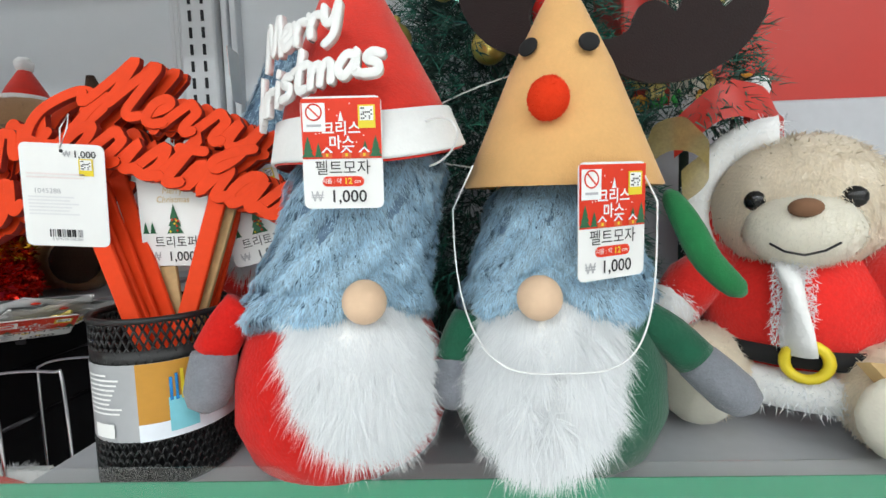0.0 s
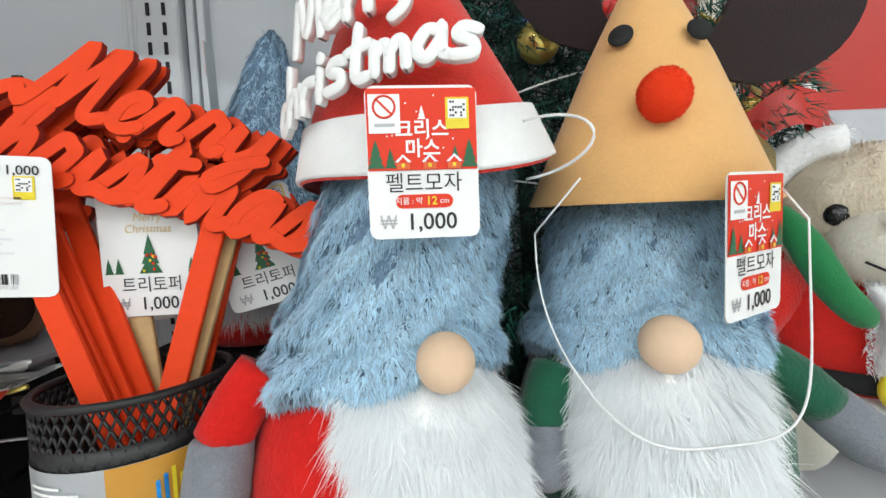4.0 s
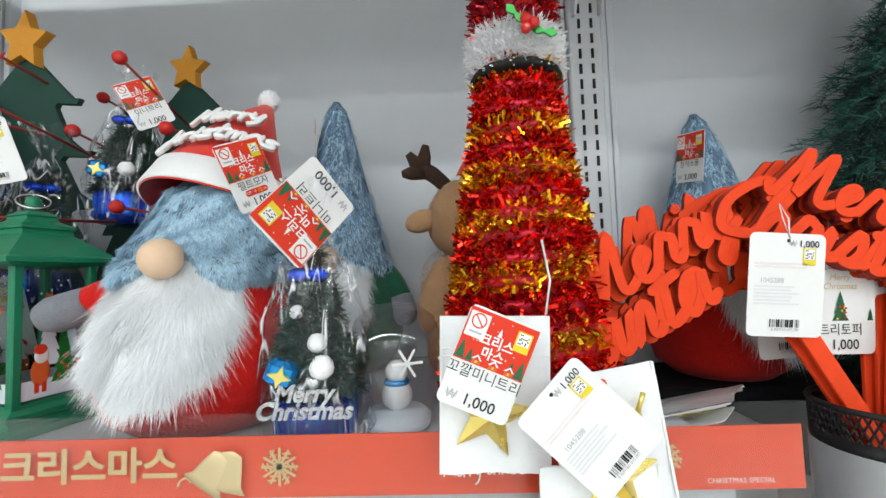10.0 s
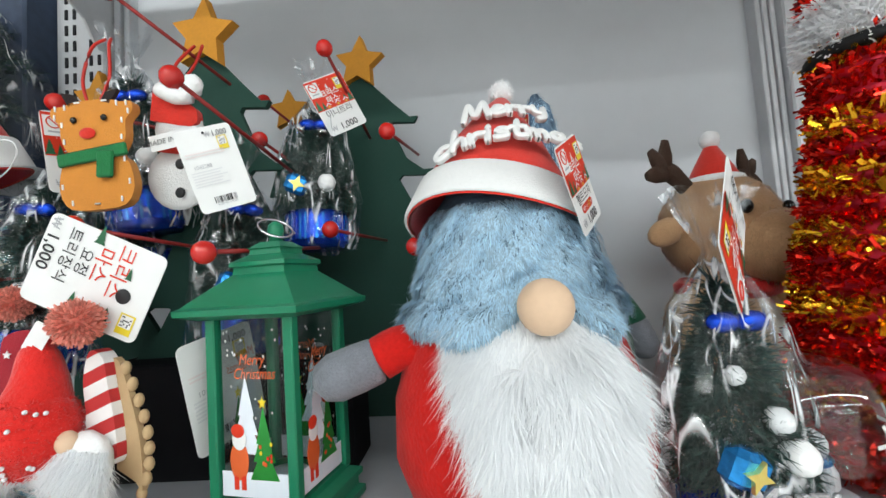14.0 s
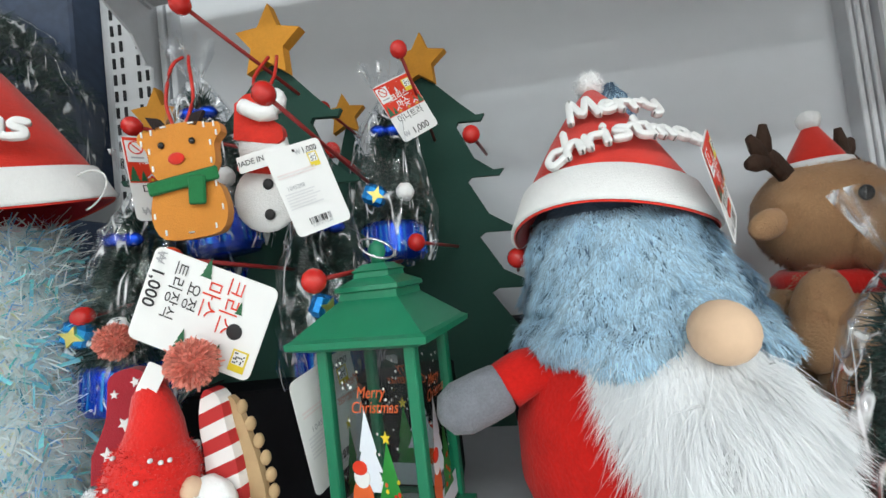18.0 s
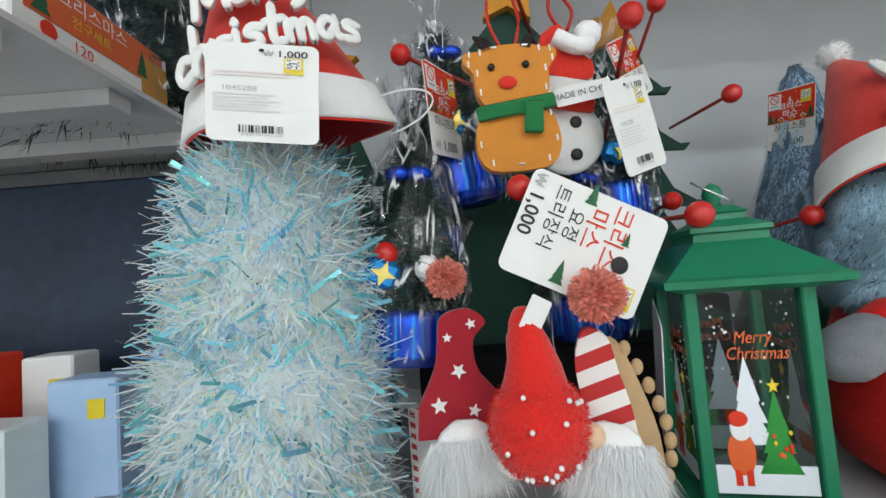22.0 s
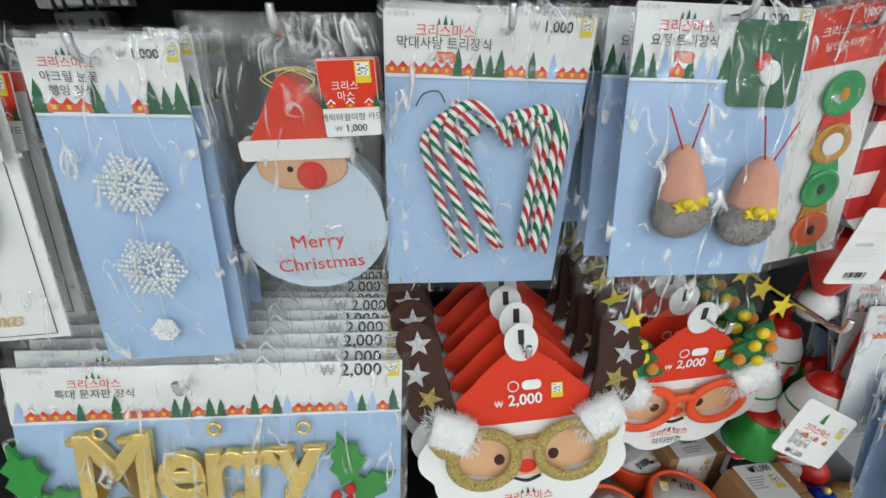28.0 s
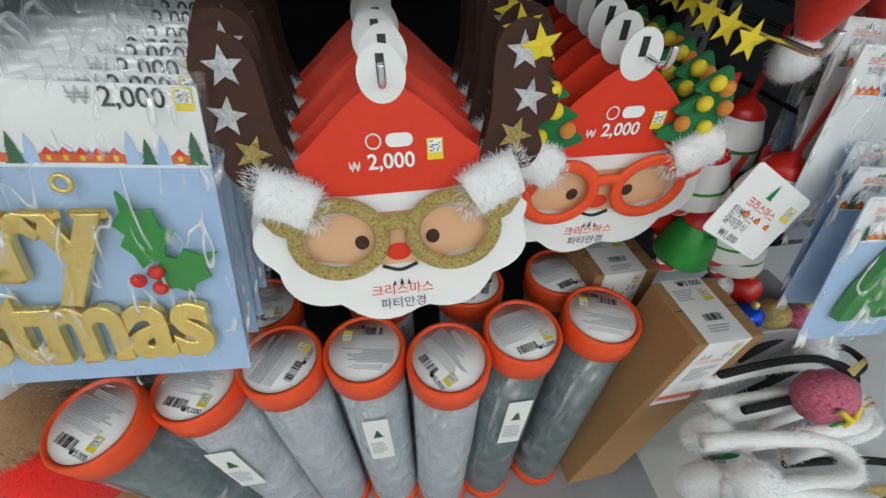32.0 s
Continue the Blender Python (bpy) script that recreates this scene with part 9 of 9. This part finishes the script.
def small_pack(m, k, seed, label, deco=None):
    p = thing("ornament_pack", label, "ornament pack", m, "small ornament packs")
    hc, hg = header(.08, .035, "트리장식", "1,000", None, seed)
    part("backing", Geo().card(.08, .125, .0008, k, xf(0, .0008, -.0625), .001), p)
    h_ = part("header", hc, p, "white header card")
    part("print", hg, h_)
    if deco == "tree":
        d = Geo().plate(smooth_line([(-.024, -.1), (.03, -.095), (.02, -.08), (.03, -.07), (.015, -.055), (.0, -.035), (-.012, -.055), (-.02, -.075)], 3), .008, "holly", xf(0, -.009, 0))
        part("felt_tree", d, p, "green felt tree")
    part("bag", film_bag(.086, .135, .004, seed, .012, "cello"), p, "shiny clear bag")
    return p


r = random.Random(3)
for i, (x, y, z, k, dec) in enumerate(((-.37, .175, .975, "blueprint", "tree"), (-.355, .2, .98, "blueprint", None), (-.34, .225, .985, "blueprint", None), (-.27, .17, 1.0, "white", None), (-.255, .2, 1.02, "purplegrey", None),
                                       (-.24, .225, 1.03, "white", None), (-.36, .25, 1.05, "white", None), (-.35, .28, 1.06, "white", None), (-.33, .31, 1.07, "purplegrey", None), (-.23, .26, 1.1, "blueprint", None), (-.22, .29, 1.12, "white", None),
                                       (-.16, .2, 1.04, "white", None), (-.15, .24, 1.06, "blueprint", None), (-.14, .28, 1.08, "purplegrey", None))):
    small_pack(xf(x, y, z, -12 + r.uniform(-4, 4), r.uniform(-6, 10), r.uniform(-8, 8)), k, 60 + i, "clear bag ornament pack with white header card", dec)
for i in range(10):
    q = small_pack(xf(-.352 + .016 * (i % 5) + .05 * (i // 5), .275 + .026 * (i % 5), .985 + .012 * (i % 5) - .03 * (i // 5), -14 + r.uniform(-5, 5), r.uniform(-14, 8), r.uniform(-10, 10)) @ Matrix.Diagonal((.72, 1, .8, 1)),
                   ("white", "purplegrey", "blueprint", "white")[i % 4], 80 + i, "clear bag ornament pack with white header card", "tree" if i % 4 == 1 else None)
for x, z, y in ((-.355, .976, .17), (-.255, 1.002, .165), (-.35, 1.05, .24), (-.155, 1.04, .195)):
    hook(x, z, y)
part("cord", Geo().tube(smooth_line([(.07, -.01, -.03), (.09, -.03, .02), (.08, -.02, .07), (.05, 0, .08)], 5), .003, "greenfelt", None, 8), bpy.data.objects["ornament_pack"], "green cord")

# wire racks and dark goods under the end of the left shelf
for i, (x, y, z) in enumerate(((-.405, .30, 1.33), (-.385, .335, 1.33), (-.365, .37, 1.33))):
    w = thing("wire_divider", "thin bent chrome wire divider under the shelf", "wire rack", xf(x, y, z), "wire dividers")
    part("wire", Geo().tube(smooth_line([(-.03, 0, -.11), (-.03, 0, -.02), (-.026, 0, -.006), (.0, 0, 0), (.04, .0, .0), (.048, 0, -.01), (.05, 0, -.11)], 4), .0014, "chrome", None, 6), w)
    part("foot", Geo().tube([(-.03, 0, -.11), (-.03, .03, -.112), (.05, .03, -.112), (.05, 0, -.11)], .0014, "chrome", None, 6), w)
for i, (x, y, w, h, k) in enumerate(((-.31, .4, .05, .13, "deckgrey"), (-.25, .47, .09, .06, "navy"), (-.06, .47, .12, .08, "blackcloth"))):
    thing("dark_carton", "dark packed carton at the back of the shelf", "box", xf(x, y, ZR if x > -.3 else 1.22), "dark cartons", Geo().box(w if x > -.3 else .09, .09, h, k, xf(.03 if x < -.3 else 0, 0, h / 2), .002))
